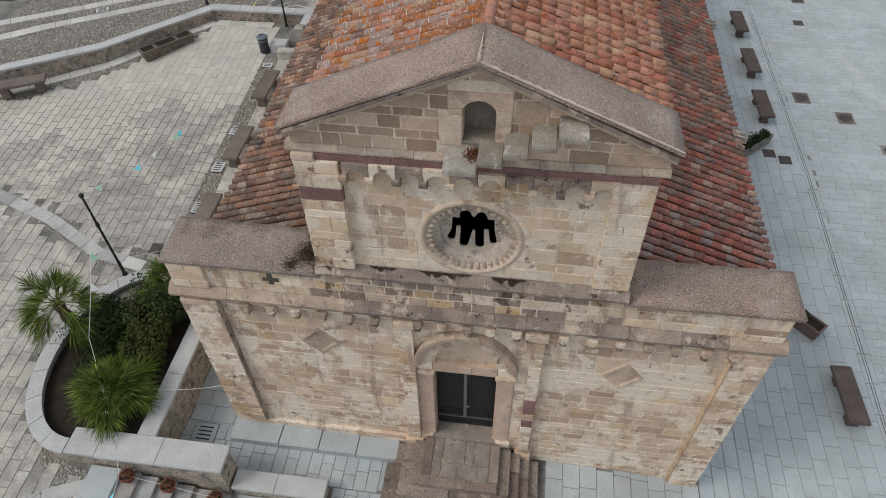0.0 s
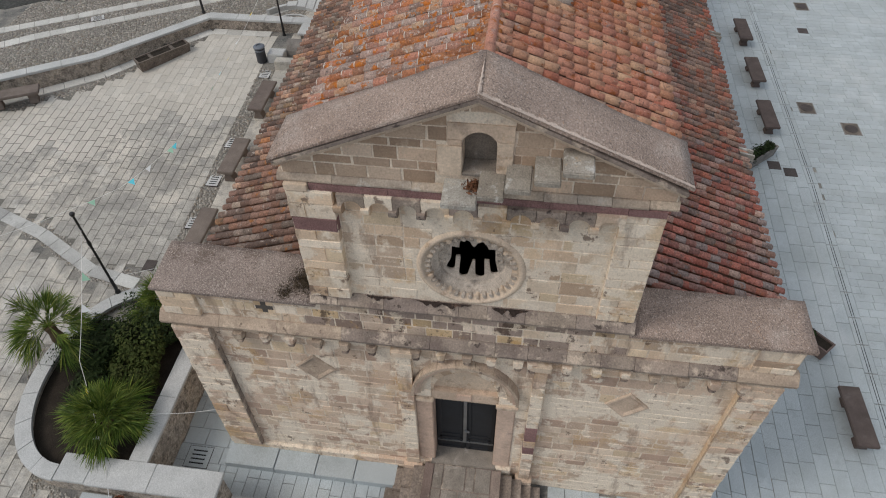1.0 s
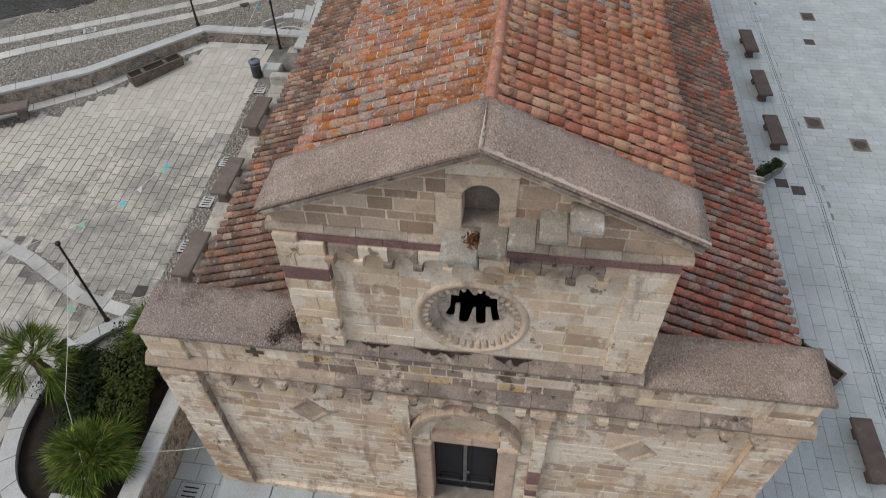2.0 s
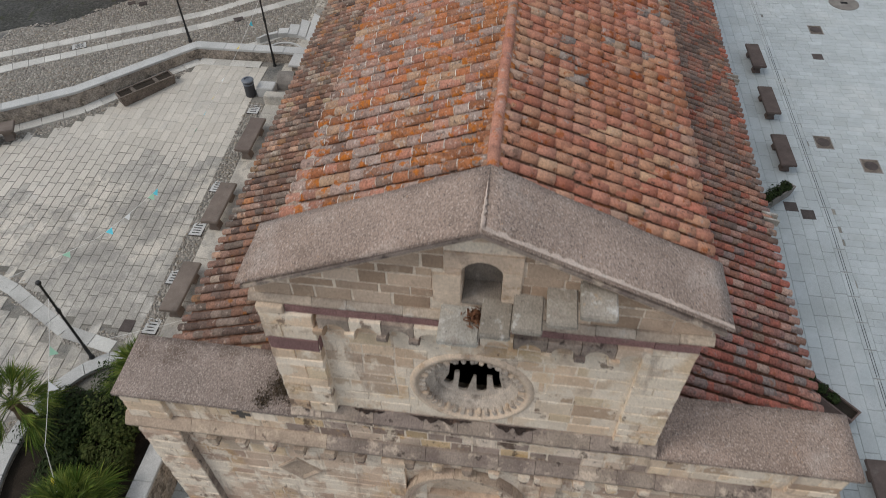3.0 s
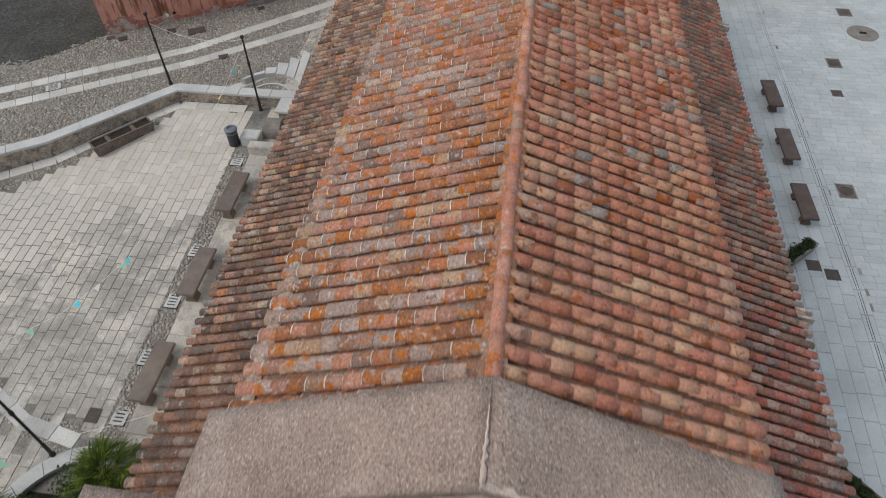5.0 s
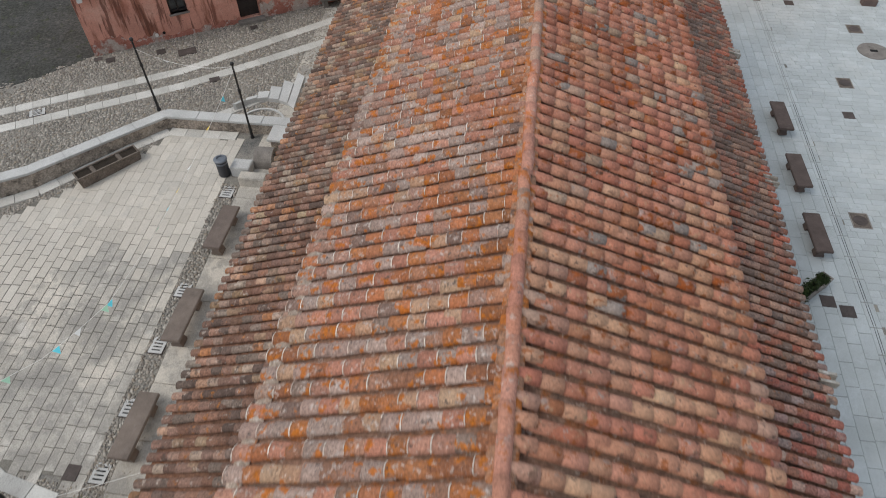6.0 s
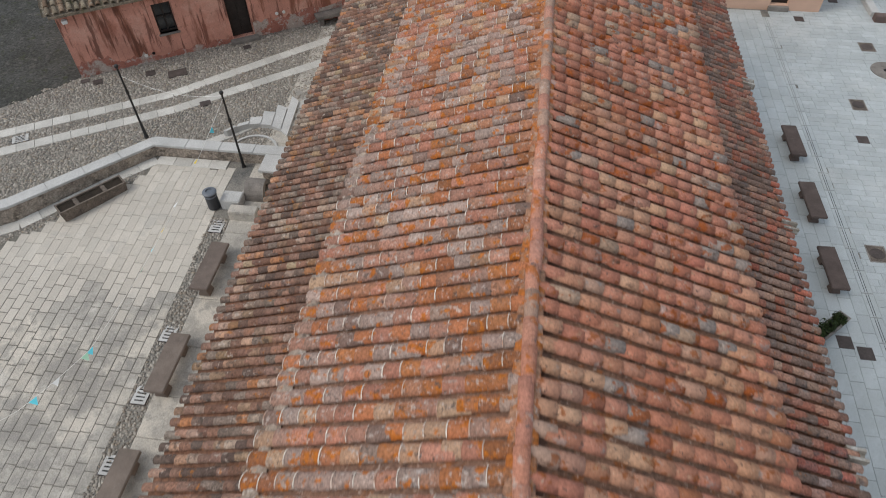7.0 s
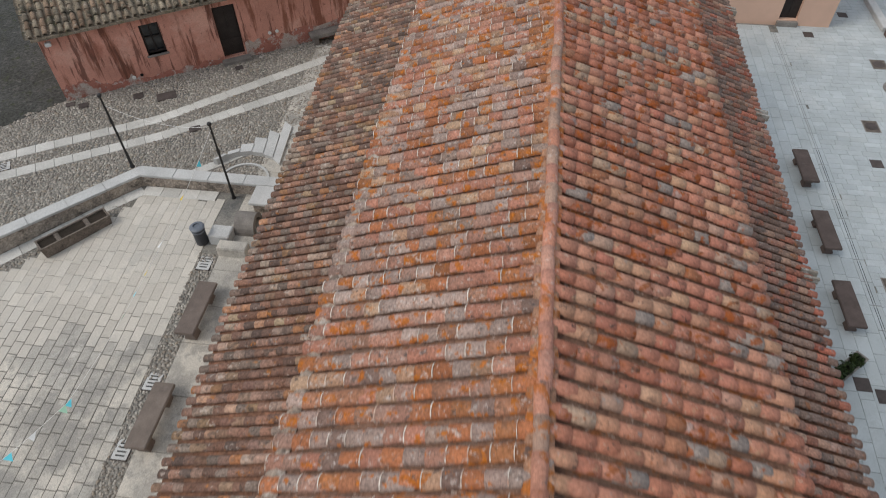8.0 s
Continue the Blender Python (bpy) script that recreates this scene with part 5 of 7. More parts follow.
ridge = []
y = .8
while y < END:
    ridge.append(pose(APEX_X + rng.uniform(-.012, .012), y, NAVE_Z + .06 + rng.uniform(-.008, .012), rng.uniform(.5, 2.5), rng.uniform(-4, 4), rng.uniform(-1.5, 1.5)) @ Matrix.Diagonal((.84, 1, .95, 1)))
    y += .37
lay("ridge_tile", clay_tile(.1, .088, .43), ridge, [TILE_RIDGE], church, limit=80)

# stone spouts along the eave
for y in (1.3, 6.9, 12.7, 18.7, 24.6):
    bm = prism(bmesh.new(), [(6.0, y - .11, 5.78), (6.0, y + .11, 5.78), (6.0, y + .13, 5.97), (6.0, y + .07, 5.97), (6.0, y + .05, 5.86), (6.0, y - .05, 5.86), (6.0, y - .07, 5.97), (6.0, y - .13, 5.97)], (.38, 0, -.08))
    part("spout", bm, TREAD, church, "grey stone water spout")


# ---- paving ----
def tilt_at(x, y, turn=0.0, lift=0.0):
    """A pose on the ground that leans with its slope."""
    e = .15
    n = Vector((ground_level(x - e, y) - ground_level(x + e, y), ground_level(x, y - e) - ground_level(x, y + e), 2 * e)).normalized()
    if n.z < .9:
        n = Vector((0, 0, 1))
    q = Vector((0, 0, 1)).rotation_difference(n).to_matrix().to_4x4()
    return Matrix.Translation((x, y, ground_level(x, y) + lift)) @ q @ pose(0, 0, 0, 0, 0, turn)


def pave(x0, x1, y0, y1, wide, lengths, allowed, along="y", gap=.014, seed=1, jitter=.003, lift=0.0):
    """Slabs in courses that run along one axis."""
    r = random.Random(seed)
    out = []
    a0, a1, b0, b1 = (x0, x1, y0, y1) if along == "y" else (y0, y1, x0, x1)
    a = a0
    wide = (a1 - a0) / max(1, round((a1 - a0) / wide))
    while a < a1 - wide * .5:
        w = wide
        b = b0 - r.uniform(0, lengths[1])
        while b < b1:
            k = r.uniform(*lengths)
            lo, hi = max(b, b0), min(b + k, b1)
            if hi - lo > .12:
                u, v = a + w / 2, (lo + hi) / 2
                x, y = (u, v) if along == "y" else (v, u)
                if allowed(x, y):
                    g = gap(v) if callable(gap) else gap
                    sx, sy = (w - g, hi - lo - g) if along == "y" else (hi - lo - gap, w - gap)
                    out.append(tilt_at(x, y, 0, lift + r.uniform(-jitter, jitter)) @ pose(0, 0, 0, r.uniform(-.25, .25), r.uniform(-.3, .3), r.uniform(-.3, .3)) @ Matrix.Diagonal((sx, sy, .07, 1)))
            b += k
        a += w
    return out


def pavement(name, label):
    e = new(name)
    return tagged(e, label, "pavement", kind="structure")


BED_X, BED_Y, BED_RX, BED_RY = -9.6, .9, 2.0, 2.9
WALL_LINE = ((-24.0, 9.3), (-19.15, 11.65), (-16.05, 13.62), (-12.75, 17.1))   # centre of the plaza wall


def wall_y(x):
    return poly(x, WALL_LINE) if x < -12.75 else 17.1


def near_bed(x, y, grow=0.0):
    if x < BED_X:
        return ((x - BED_X) / (BED_RX + grow)) ** 2 + ((y - BED_Y) / (BED_RY + grow)) ** 2 < 1
    return -2.1 - grow < y < 4.0 + grow


def strip_y(x):
    return poly(x, ((-24, 9.6), (-16.5, 6.28), (-14.1, 5.42), (-11.9, 4.25), (-10.2, 3.9), (-9, 3.9)))


def in_plaza(x, y):
    return x < -9.78 and y > strip_y(x) + .32 + .12 * math.sin(x * 1.7) and y < wall_y(x) - (1.32 + .1 * math.sin(x * 4.1) if x < -12.75 else .6)


def in_forecourt(x, y):
    return x < -8.55 and y < strip_y(x) - .32 and not near_bed(x, y, .14 + .3 * max(0, math.sin(x * 2.1 + y * 1.3))) and not (-10.6 < x < -8.6 and y > 2)


plaza = pavement("pavement_plaza", "beige limestone slabs in long courses on the plaza")
slabs = pave(-23, -9.78, 2.5, 16.6, .29, (.36, .68), in_plaza, seed=3, jitter=.004, gap=lambda y: poly(y, ((2, .012), (6, .014), (7.5, .017), (9, .024), (11, .018), (12.6, .003), (20, .003))))
worn, clean = [], []
for q in slabs:
    (clean if q.translation.y + .5 * max(0, -12 - q.translation.x) + 2.2 * noise.noise(q.translation * .45) + .9 * noise.noise(q.translation * 1.4) > 11.3 else worn).append(q)
lay("slab", PAVER, worn, [SLAB_WARM], plaza, near=(-11, 8, 2), limit=220, rest="paving", rest_label="worn beige limestone slabs")
lay("slab", PAVER, clean, [SLAB_CLEAN], plaza, near=(-11, 11, 2), limit=200, rest="paving", rest_label="clean cream limestone slabs")


def joint_bed(x0, x1, y0, y1, allowed, step=.3):
    """Sandy mortar that fills the joints almost to the top of the slabs."""
    bm, seen = bmesh.new(), {}

    def corner(i, j):
        if (i, j) not in seen:
            x, y = x0 + i * step, y0 + j * step
            seen[i, j] = bm.verts.new((x, y, ground_level(x, y) - .009))
        return seen[i, j]

    for i in range(int((x1 - x0) / step)):
        for j in range(int((y1 - y0) / step)):
            if allowed(x0 + (i + .5) * step, y0 + (j + .5) * step):
                bm.faces.new((corner(i, j), corner(i + 1, j), corner(i + 1, j + 1), corner(i, j + 1)))
    return bm


part("joint_bed", joint_bed(-23, -9.8, 3.6, 16.6, in_plaza), JOINT, plaza, "sandy mortar in the joints")
front_slabs = pave(-22, -8.5, -8, 9, .33, (.55, .95), in_forecourt, seed=5, jitter=.005, gap=.016)
lay("slab", PAVER, front_slabs, [SLAB_WARM], plaza, near=(-12, -1, 1.5), limit=120, rest="paving", rest_label="beige limestone slabs")
walkway = pave(-9.2, -6.2, 4.05, 26, .95, (1.0, 1.7), lambda x, y: True, seed=6, gap=.007)
lay("slab", PAVER, walkway, [SLAB_WARM], plaza, limit=120)
# the pale edging strips, stone by stone
def strip(pts, width, length, material, parent, name="edging_stone", lift=.006, level=None):
    r = random.Random(8)
    for (xa, ya), (xb, yb) in zip(pts, pts[1:]):
        d = math.hypot(xb - xa, yb - ya)
        n = max(1, round(d / length))
        ang = math.degrees(math.atan2(yb - ya, xb - xa))
        for i in range(n):
            k = (i + .5) / n
            x, y = xa + (xb - xa) * k, ya + (yb - ya) * k
            q = tilt_at(x, y, ang, lift + r.uniform(-.003, .003)) @ Matrix.Diagonal((d / n - .005, width, .08, 1))
            lay(name, PAVER, [q], [material], parent, limit=1)


strip([(x, strip_y(x)) for x in (-21, -18.5, -16.5, -14.1, -13, -11.9, -11, -10.3)], .4, .8, EDGING, plaza)
strip([(-23.8, 8.95), (-18.94, 11.31), (-15.77, 13.33), (-12.6, 16.68), (-10.1, 16.7)], .42, .7, TRACK, plaza, lift=.012)
strip([(-13.5, -5.6), (-9.9, -2.9), (-8.8, -2.45)], .36, .8, EDGING, plaza, lift=.012)

piazza = pavement("pavement_piazza", "blue-grey granite slabs beside and before the church")


def beside(x, y):
    return not (x < 5.78 and y > -.02)


slabs = pave(5.82, 11.205, -6, 34.6, .43, (.7, .95), beside, seed=9, gap=.0045)
slabs += pave(1.5, 5.8, -6, .0, .43, (.7, .95), lambda x, y: x > 2.0 or y < -2.6, seed=10, gap=.008)
lay("slab", PAVER, slabs, [SLAB_COOL], piazza, near=(8, 3, 0), limit=300, rest="paving", rest_label="blue-grey granite slabs")
small = pave(11.58, 21, -4, 40, .3, (.5, .68), lambda x, y: True, along="x", seed=12, gap=.004)
lay("paver", PAVER, small, [SLAB_COOL], piazza, near=(13, 12, 0), limit=300, rest="paving", rest_label="small blue-grey granite pavers")
fore = pave(-6.2, -1.9, -1.45, -.62, .31, (.5, .85), lambda x, y: True, along="y", seed=14, gap=.009)
fore += pave(-7.58, -6.2, -1.45, -.62, .42, (.4, .8), lambda x, y: True, along="x", seed=13, gap=.009)
fore += pave(-7.58, -6.2, -.62, 3.5, .45, (.5, .8), lambda x, y: True, along="x", seed=15, gap=.008)
fore += pave(-5.6, -2.0, -6, -1.95, .5, (.6, .95), lambda x, y: True, along="x", seed=16, gap=.008)
fore += pave(-2.0, 1.5, -6, -2.5, .43, (.7, .95), lambda x, y: True, along="x", seed=18, gap=.008)
fore += pave(-3.3, -2.05, -1.95, -1.46, .31, (.4, .6), lambda x, y: True, along="y", seed=17, gap=.009)
lay("slab", PAVER, fore, [SLAB_COOL], piazza, limit=200)
# drain channel: two slots between three rails of stone
for x0, w in ((11.21, .115), (11.345, .055), (11.42, .155)):
    rails = []
    y = -4.0
    while y < 34:
        rails.append(tilt_at(x0 + w / 2, y + .5, 0, 0) @ Matrix.Diagonal((w, .985, .07, 1)))
        y += 1.0
    lay("channel_stone", PAVER, rails, [SLAB_COOL], piazza, limit=40, near=(11, 10, 0), rest="channel_edge")
slot = []
for x in (11.335, 11.41):
    for i in range(29):
        slot.append(tilt_at(x, -3.5 + i, 0, -.008) @ Matrix.Diagonal((.02, .85, .03, 1)))
lay("channel_slot", PAVER, slot, [BLACKHOLE], piazza, limit=0, rest="channel_slot", rest_label="black strips for the unlit depth of the channel slots")

# ---- cobbles and pebbles ----
def pebble_shape():
    v, f = [(0, 0, .5)], []
    for k, (r, z) in enumerate(((.42, .32), (.5, 0))):
        v += [(r * math.cos(a), r * math.sin(a), z) for a in (2 * math.pi * i / 6 + k * .4 for i in range(6))]
    for i in range(6):
        j = (i + 1) % 6
        f += [(0, 1 + i, 1 + j), (1 + i, 7 + i, 7 + j), (1 + i, 7 + j, 1 + j)]
    return Shape(v, f, [True] * len(f))


PEB = pebble_shape()


def scatter(name, label, x0, x1, y0, y1, step, size, allowed, seed):
    r = random.Random(seed)
    out = []
    y = y0
    while y < y1:
        x = x0
        while x < x1:
            px, py = x + r.uniform(-.4, .4) * step, y + r.uniform(-.4, .4) * step
            if allowed(px, py):
                s = size * r.uniform(.55, 1.15)
                out.append(Matrix.Translation((px, py, ground_level(px, py) - .022)) @ pose(0, 0, 0, r.uniform(-12, 12), r.uniform(-12, 12), r.uniform(0, 180)) @ Matrix.Diagonal((s * r.uniform(1, 1.9), s, s * .8, 1)))
            x += step
        y += step
    e = pavement(name, label)
    lay("pebble", PEB, out, [PEBBLE], e, limit=0, rest="pebble_bed", rest_label=label)
    return e


HOUSE_P, HOUSE_D = Vector((-17.67, 21.06, 0)), Vector((.84124, .54067, 0))
HOUSE_N = Vector((-HOUSE_D.y, HOUSE_D.x, 0))      # away from the street


def lane_edge(x):
    return poly(x, ((-40, 13.5), (-24, 17.3), (-20.5, 18.4), (-18.3, 20.1), (-17.7, 21.2))) + .25 * math.sin(x * 2.3)


def street_side(x, y):
    if x < -17.7 and y > lane_edge(x) - .06 + .9 * noise.noise(Vector((x * 1.9, y * 1.9, 0))) + .5 * noise.noise(Vector((x * 9, y * 9, 4))):
        return False
    if y < wall_y(x) + .22:
        return False
    d = (Vector((x, y, 0)) - HOUSE_P).dot(HOUSE_N)
    if d > 0 and x > -18.5:
        return False
    return not (x > -9.3 and y > 17.2 + .0 and y < 19.4 and x > -9.0)


BANDS = (((-22.5, 15.25), (-18.92, 17.3), (-13.65, 20.45), (-8.9, 24.75), (-3, 30.1)), ((-21.9, 14.25), (-18.35, 16.38), (-13.2, 19.5), (-8.45, 23.3), (-2.6, 28.2)))


STEP_BAND = ((-11.6, 17.45), (-10.4, 18.5), (-9.2, 19.72), (-8.2, 20.8), (-7.3, 21.9))      # pale stones above the fan of steps


def off_bands(x, y):
    return all(abs(y - poly(x, b)) > .26 for b in BANDS) and not (x > -11.6 and abs(y - poly(x, STEP_BAND)) < .26)


street = scatter("street", "pebble-paved street with two pale stone wheel tracks", -21.5, -5.5, 12, 29, .092, .095, lambda x, y: street_side(x, y) and off_bands(x, y), 21)
for b in BANDS:
    strip(b, .46, .62, TRACK, street, "track_stone", lift=.01)
strip(STEP_BAND, .36, .6, TRACK, street, "track_stone", lift=.014)
lane = thing("lane", (-22, 26, 2.6), "dark worn asphalt lane beside the pink house", "lane", kind="structure")
part("surface", prism(bmesh.new(), [*[(x, lane_edge(x), 2.56) for x in (-40, -30, -26, -24, -22.5, -21.2, -20.2, -19.2, -18.4, -17.75)], (-18.3, 22.2, 2.56), (-19.0, 24, 2.56), (-23, 32, 2.56), (-40, 40, 2.56)], (0, 0, .086)), ASPHALT, lane)
scatter("pebble_border", "strip of grey river pebbles", -9.76, -9.2, 4.3, 14.4, .085, .09, lambda x, y: True, 22)
scatter("pebble_border", "grey river pebbles along the plaza wall", -20, -9.7, 9, 16.5, .09, .09, lambda x, y: x < -12.5 and wall_y(x) - 1.5 < y < wall_y(x) - .82 and not in_plaza(x, y), 23)
scatter("pebble_border", "grey river pebbles round the planted bed", -15, -8.7, -6, 6.5, .065, .065,
        lambda x, y: not near_bed(x, y, .0) and not in_forecourt(x, y) and not in_plaza(x, y) and x < -8.75 and abs(y - strip_y(x)) > .2, 24)

# ---- covers, gratings and drains ----
def cover(x, y, w, d, turn=0.0, round_lid=0.0, ground_mat=GRATE, label="rusty square iron cover set in the paving", slots=0, base_mat=None, lift=.004):
    e = thing("drain_cover", (x, y, ground_level(x, y) + lift), label, "drain cover", "drain covers", turn=turn, world_coords=False)
    part("plate", boxed(-w / 2, w / 2, -d / 2, d / 2, -.03 - lift, .006, .004), base_mat or ground_mat, e)
    if round_lid:
        bm = lathe(bmesh.new(), ((round_lid, .0), (round_lid, .013), (round_lid * .9, .016), (round_lid * .86, .011), (.02, .011)), 20)
        part("lid", bm, GRATE, e, "round iron lid")
        part("frame", boxed(-w / 2 - .045, w / 2 + .045, -d / 2 - .045, d / 2 + .045, -.03 - lift, .002, .002), TROUGH, e, "pale stone frame")
    if slots:
        part("seam", boxed(-w / 2 - .012, w / 2 + .012, -d / 2 - .012, d / 2 + .012, -.03 - lift, .002), GRATE, e, "dark seam round the slab")
    for i in range(slots):
        yy = (i - (slots - 1) / 2) * d / (slots + 1)
        # black bars for the dark of the slots; the plate stays closed
        part("slot", boxed(-w * .3, w * .3, yy - .018, yy + .018, .0, .0085), BLACKHOLE, e)
    return e


for x, y in ((10.17, 13.9), (10.7, 13.55), (13.47, 24.3), (12.98, 33.95), (15.1, 36.1)):
    cover(x, y, .46, .48)
for x, y, w in ((12.22, 17.85, .58), (13.67, 16.57, .6), (13.93, 26.75, .55), (15.6, 31.6, .6)):
    cover(x, y, w, .72, round_lid=.25, base_mat=TROUGHDARK, label="round iron lid in a square stone slab")
cover(14.75, 14.6, .42, .5, base_mat=TROUGH, round_lid=.15, label="small square drain in the paving")
for y in (6.4, 8.25, 10.1, 12.0 - 7.3, 14.0):
    cover(-9.5, y, .4, .52, slots=4, ground_mat=COPE_WHITE, label="white stone drain slab with four slots")
cover(-10.2, 4.63, .36, .4)
cover(-7.0, -.5, .62, .56, slots=4, ground_mat=SLAB_COOL, label="square granite drain slab with slots")
cover(-9.5, -2.85, .5, .5, slots=4, ground_mat=SLAB_COOL, label="square granite drain slab with slots")
cover(-17.98, 17.2, .55, .42, turn=30, slots=4, ground_mat=COPE_WHITE, label="white stone drain slab with slots in the street")
for x, y, w, d in ((-12.18, 20.0, .4, .3), (-16.9, 20.85, .35, .3), (-15.1, 21.67, .36, .36), (-14.03, 21.8, .72, .48), (-11.92, 23.97, .3, .25), (-17.43, 20.85, .32, .25)):
    cover(x, y, w, d, turn=30, lift=.018)
mill = thing("millstone", (15.95, 29.6, .0), "round pale millstone set flush in the piazza", "millstone")
part("disc", lathe(bmesh.new(), ((.72, -.03), (.72, .008), (.7, .014), (.02, .014)), 32, pose(15.95, 29.6, 0)), TROUGH, mill)
part("socket", boxed(15.78, 16.12, 29.5, 29.7, .0, .018), BLACKHOLE, mill)

# ---- steps before the portal ----
steps = thing("portal_steps", (-.2, -.9, .3), "flight of brown-grey stone steps before the portal", "steps", kind="structure")
r7 = random.Random(7)
for i, (x0, x1, yf, z) in enumerate(((-1.14, .74, -1.38, 1.2), (-1.42, 1.02, -1.66, 1.04), (-1.68, 1.26, -1.92, .88), (-1.9, 1.5, -2.2, .72), (-2.1, 1.74, -2.48, .56))):
    st = part("step", boxed(x0 + .02, x1 - .02, yf + .02, -.13, -.3, z - (.024 if i == 0 else .05)), CORNICE if i == 0 else STEPSTONE, steps)
    tread = []
    rim = .24 if i == 0 else .33

    def put(a, b, c, d, drop=0.0):
        tread.append(Matrix.Translation(((a + b) / 2, (c + d) / 2, z - drop + r7.uniform(-.005, .003))) @ pose(0, 0, 0, r7.uniform(-.4, .4), r7.uniform(-.4, .4), r7.uniform(-.5, .5)) @ Matrix.Diagonal((b - a - .012, d - c - .012, .17, 1)))
    if i == 0:
        for c, d in ((yf + rim, yf + .62), (yf + .62, -.13)):
            xs = [x0 + rim, r7.uniform(-.7, -.6), r7.uniform(-.3, -.1), r7.uniform(.1, .3), x1 - rim]
            for a, b in zip(xs, xs[1:]):
                put(a, b, c, d, .01)
    inner_count = len(tread)
    for a, b in ((x0, x0 + rim), (x1 - rim, x1)):
        y = yf + rim
        while y < -.15:
            k = r7.uniform(.9, 1.3)
            if -.13 - y - k < .4:
                k = -.13 - y
            put(a, b, y, y + k)
            y += k
    x = x0
    while x < x1 - .05:
        k = r7.uniform(.8, 1.3)
        if x1 - x - k < .5:
            k = x1 - x
        put(x, x + k, yf, yf + rim)
        x += k
    lay("tread_stone", WORN_SLAB, tread[:inner_count], [STAIRSTONE], st, limit=100)
    lay("tread_stone", WORN_SLAB, tread[inner_count:], [STEP_RIM if i == 0 else STEPSTONE], st, limit=100)

# the pale ledge at the foot of the front
ledge = thing("wall_ledge", (-4, -.3, .6), "low ledge of pale granite slabs along the front", "ledge", kind="structure")
part("base", boxed(-6.2, -1.86, -.6, .02, .2, .63), BED, ledge)
x = -6.22
while x < -1.9:
    k = r7.uniform(.9, 1.3)
    if -1.85 - x - k < .5:
        k = -1.85 - x
    part("slab", boxed(x + .004, x + k - .004, -.63, .0, .5, lerp(.83, .69, (x + 6.2) / 4.3), .008), SLAB_COOL, ledge)
    x += k

# ---- planted bed with its white coping ----
bed = thing("planting_bed", (-9, .9, 1.4), "raised planting bed with a curved white granite coping", "planting bed", kind="structure")
CZ = 1.95
def rim_point(a, grow):
    return BED_X + (BED_RX + grow) * math.cos(a), BED_Y + (BED_RY + grow) * math.sin(a)


outer = [rim_point(math.pi / 2 + math.pi * i / 40, -.03) for i in range(41)]
inner = [rim_point(math.pi / 2 + math.pi * i / 40, -.33) for i in range(41)]
w = bmesh.new()
for i in range(40):
    prism(w, [(*outer[i], CZ - .09), (*outer[i + 1], CZ - .09), (*inner[i + 1], CZ - .09), (*inner[i], CZ - .09)], (0, 0, -1.3))
bmesh.ops.remove_doubles(w, verts=w.verts[:], dist=.0005)
part("wall", w, RUBBLE, bed)
for i in range(0, 40, 4):
    a0, a1 = math.pi / 2 + math.pi * i / 40, math.pi / 2 + math.pi * (i + 4) / 40
    pts = [rim_point(a0 + (a1 - a0) * k / 4 + (.003 if k == 0 else -.003 if k == 4 else 0), .02) for k in range(5)] + [rim_point(a0 + (a1 - a0) * k / 4 + (.004 if k == 0 else -.004 if k == 4 else 0), -.37) for k in (4, 3, 2, 1, 0)]
    part("coping_stone", prism(bmesh.new(), [(x, y, CZ - .09) for x, y in pts], (0, 0, .09 + r7.uniform(-.003, .003))), COPE_WHITE, bed)
part("wall", boxed(-9.6, -5.72, -1.98, -1.4, .3, CZ - .09), RUBBLE, bed)
for x0, x1 in ((-9.59, -8.82), (-8.815, -7.3), (-7.295, -5.66)):
    part("coping_stone", boxed(x0, x1, -2.02 if x1 > -8.8 else -2.0, -1.33, CZ - .1, CZ, .012), COPE_WHITE, bed, "long white granite coping stone")
part("wall", boxed(-7.98, -7.58, -1.4, 3.9, .3, CZ - .09), RUBBLE, bed, "dark rubble retaining wall")
for y0, y1 in ((-1.325, .4), (.405, 2.2), (2.205, 3.95)):
    part("coping_stone", boxed(-8.02, -7.55, y0, y1, CZ - .1, CZ, .012), COPE_WHITE, bed)
part("wall", boxed(-9.6, -7.0, 3.48, 3.78, .6, CZ - .09), RUBBLE, bed)
for x0, x1 in ((-9.59, -8.6), (-8.595, -8.03)):
    part("coping_stone", boxed(x0, x1, 3.43, 3.82, CZ - .1, CZ, .012), COPE_WHITE, bed)
sb = bmesh.new()
prism(sb, [(x, y, 1.3) for x, y in (rim_point(math.pi / 2 + math.pi * i / 24, -.32) for i in range(25))] + [(-7.97, -1.45, 1.3), (-7.97, 3.5, 1.3)], (0, 0, .42))
part("soil", sb, SOIL, bed, "dark planting soil")

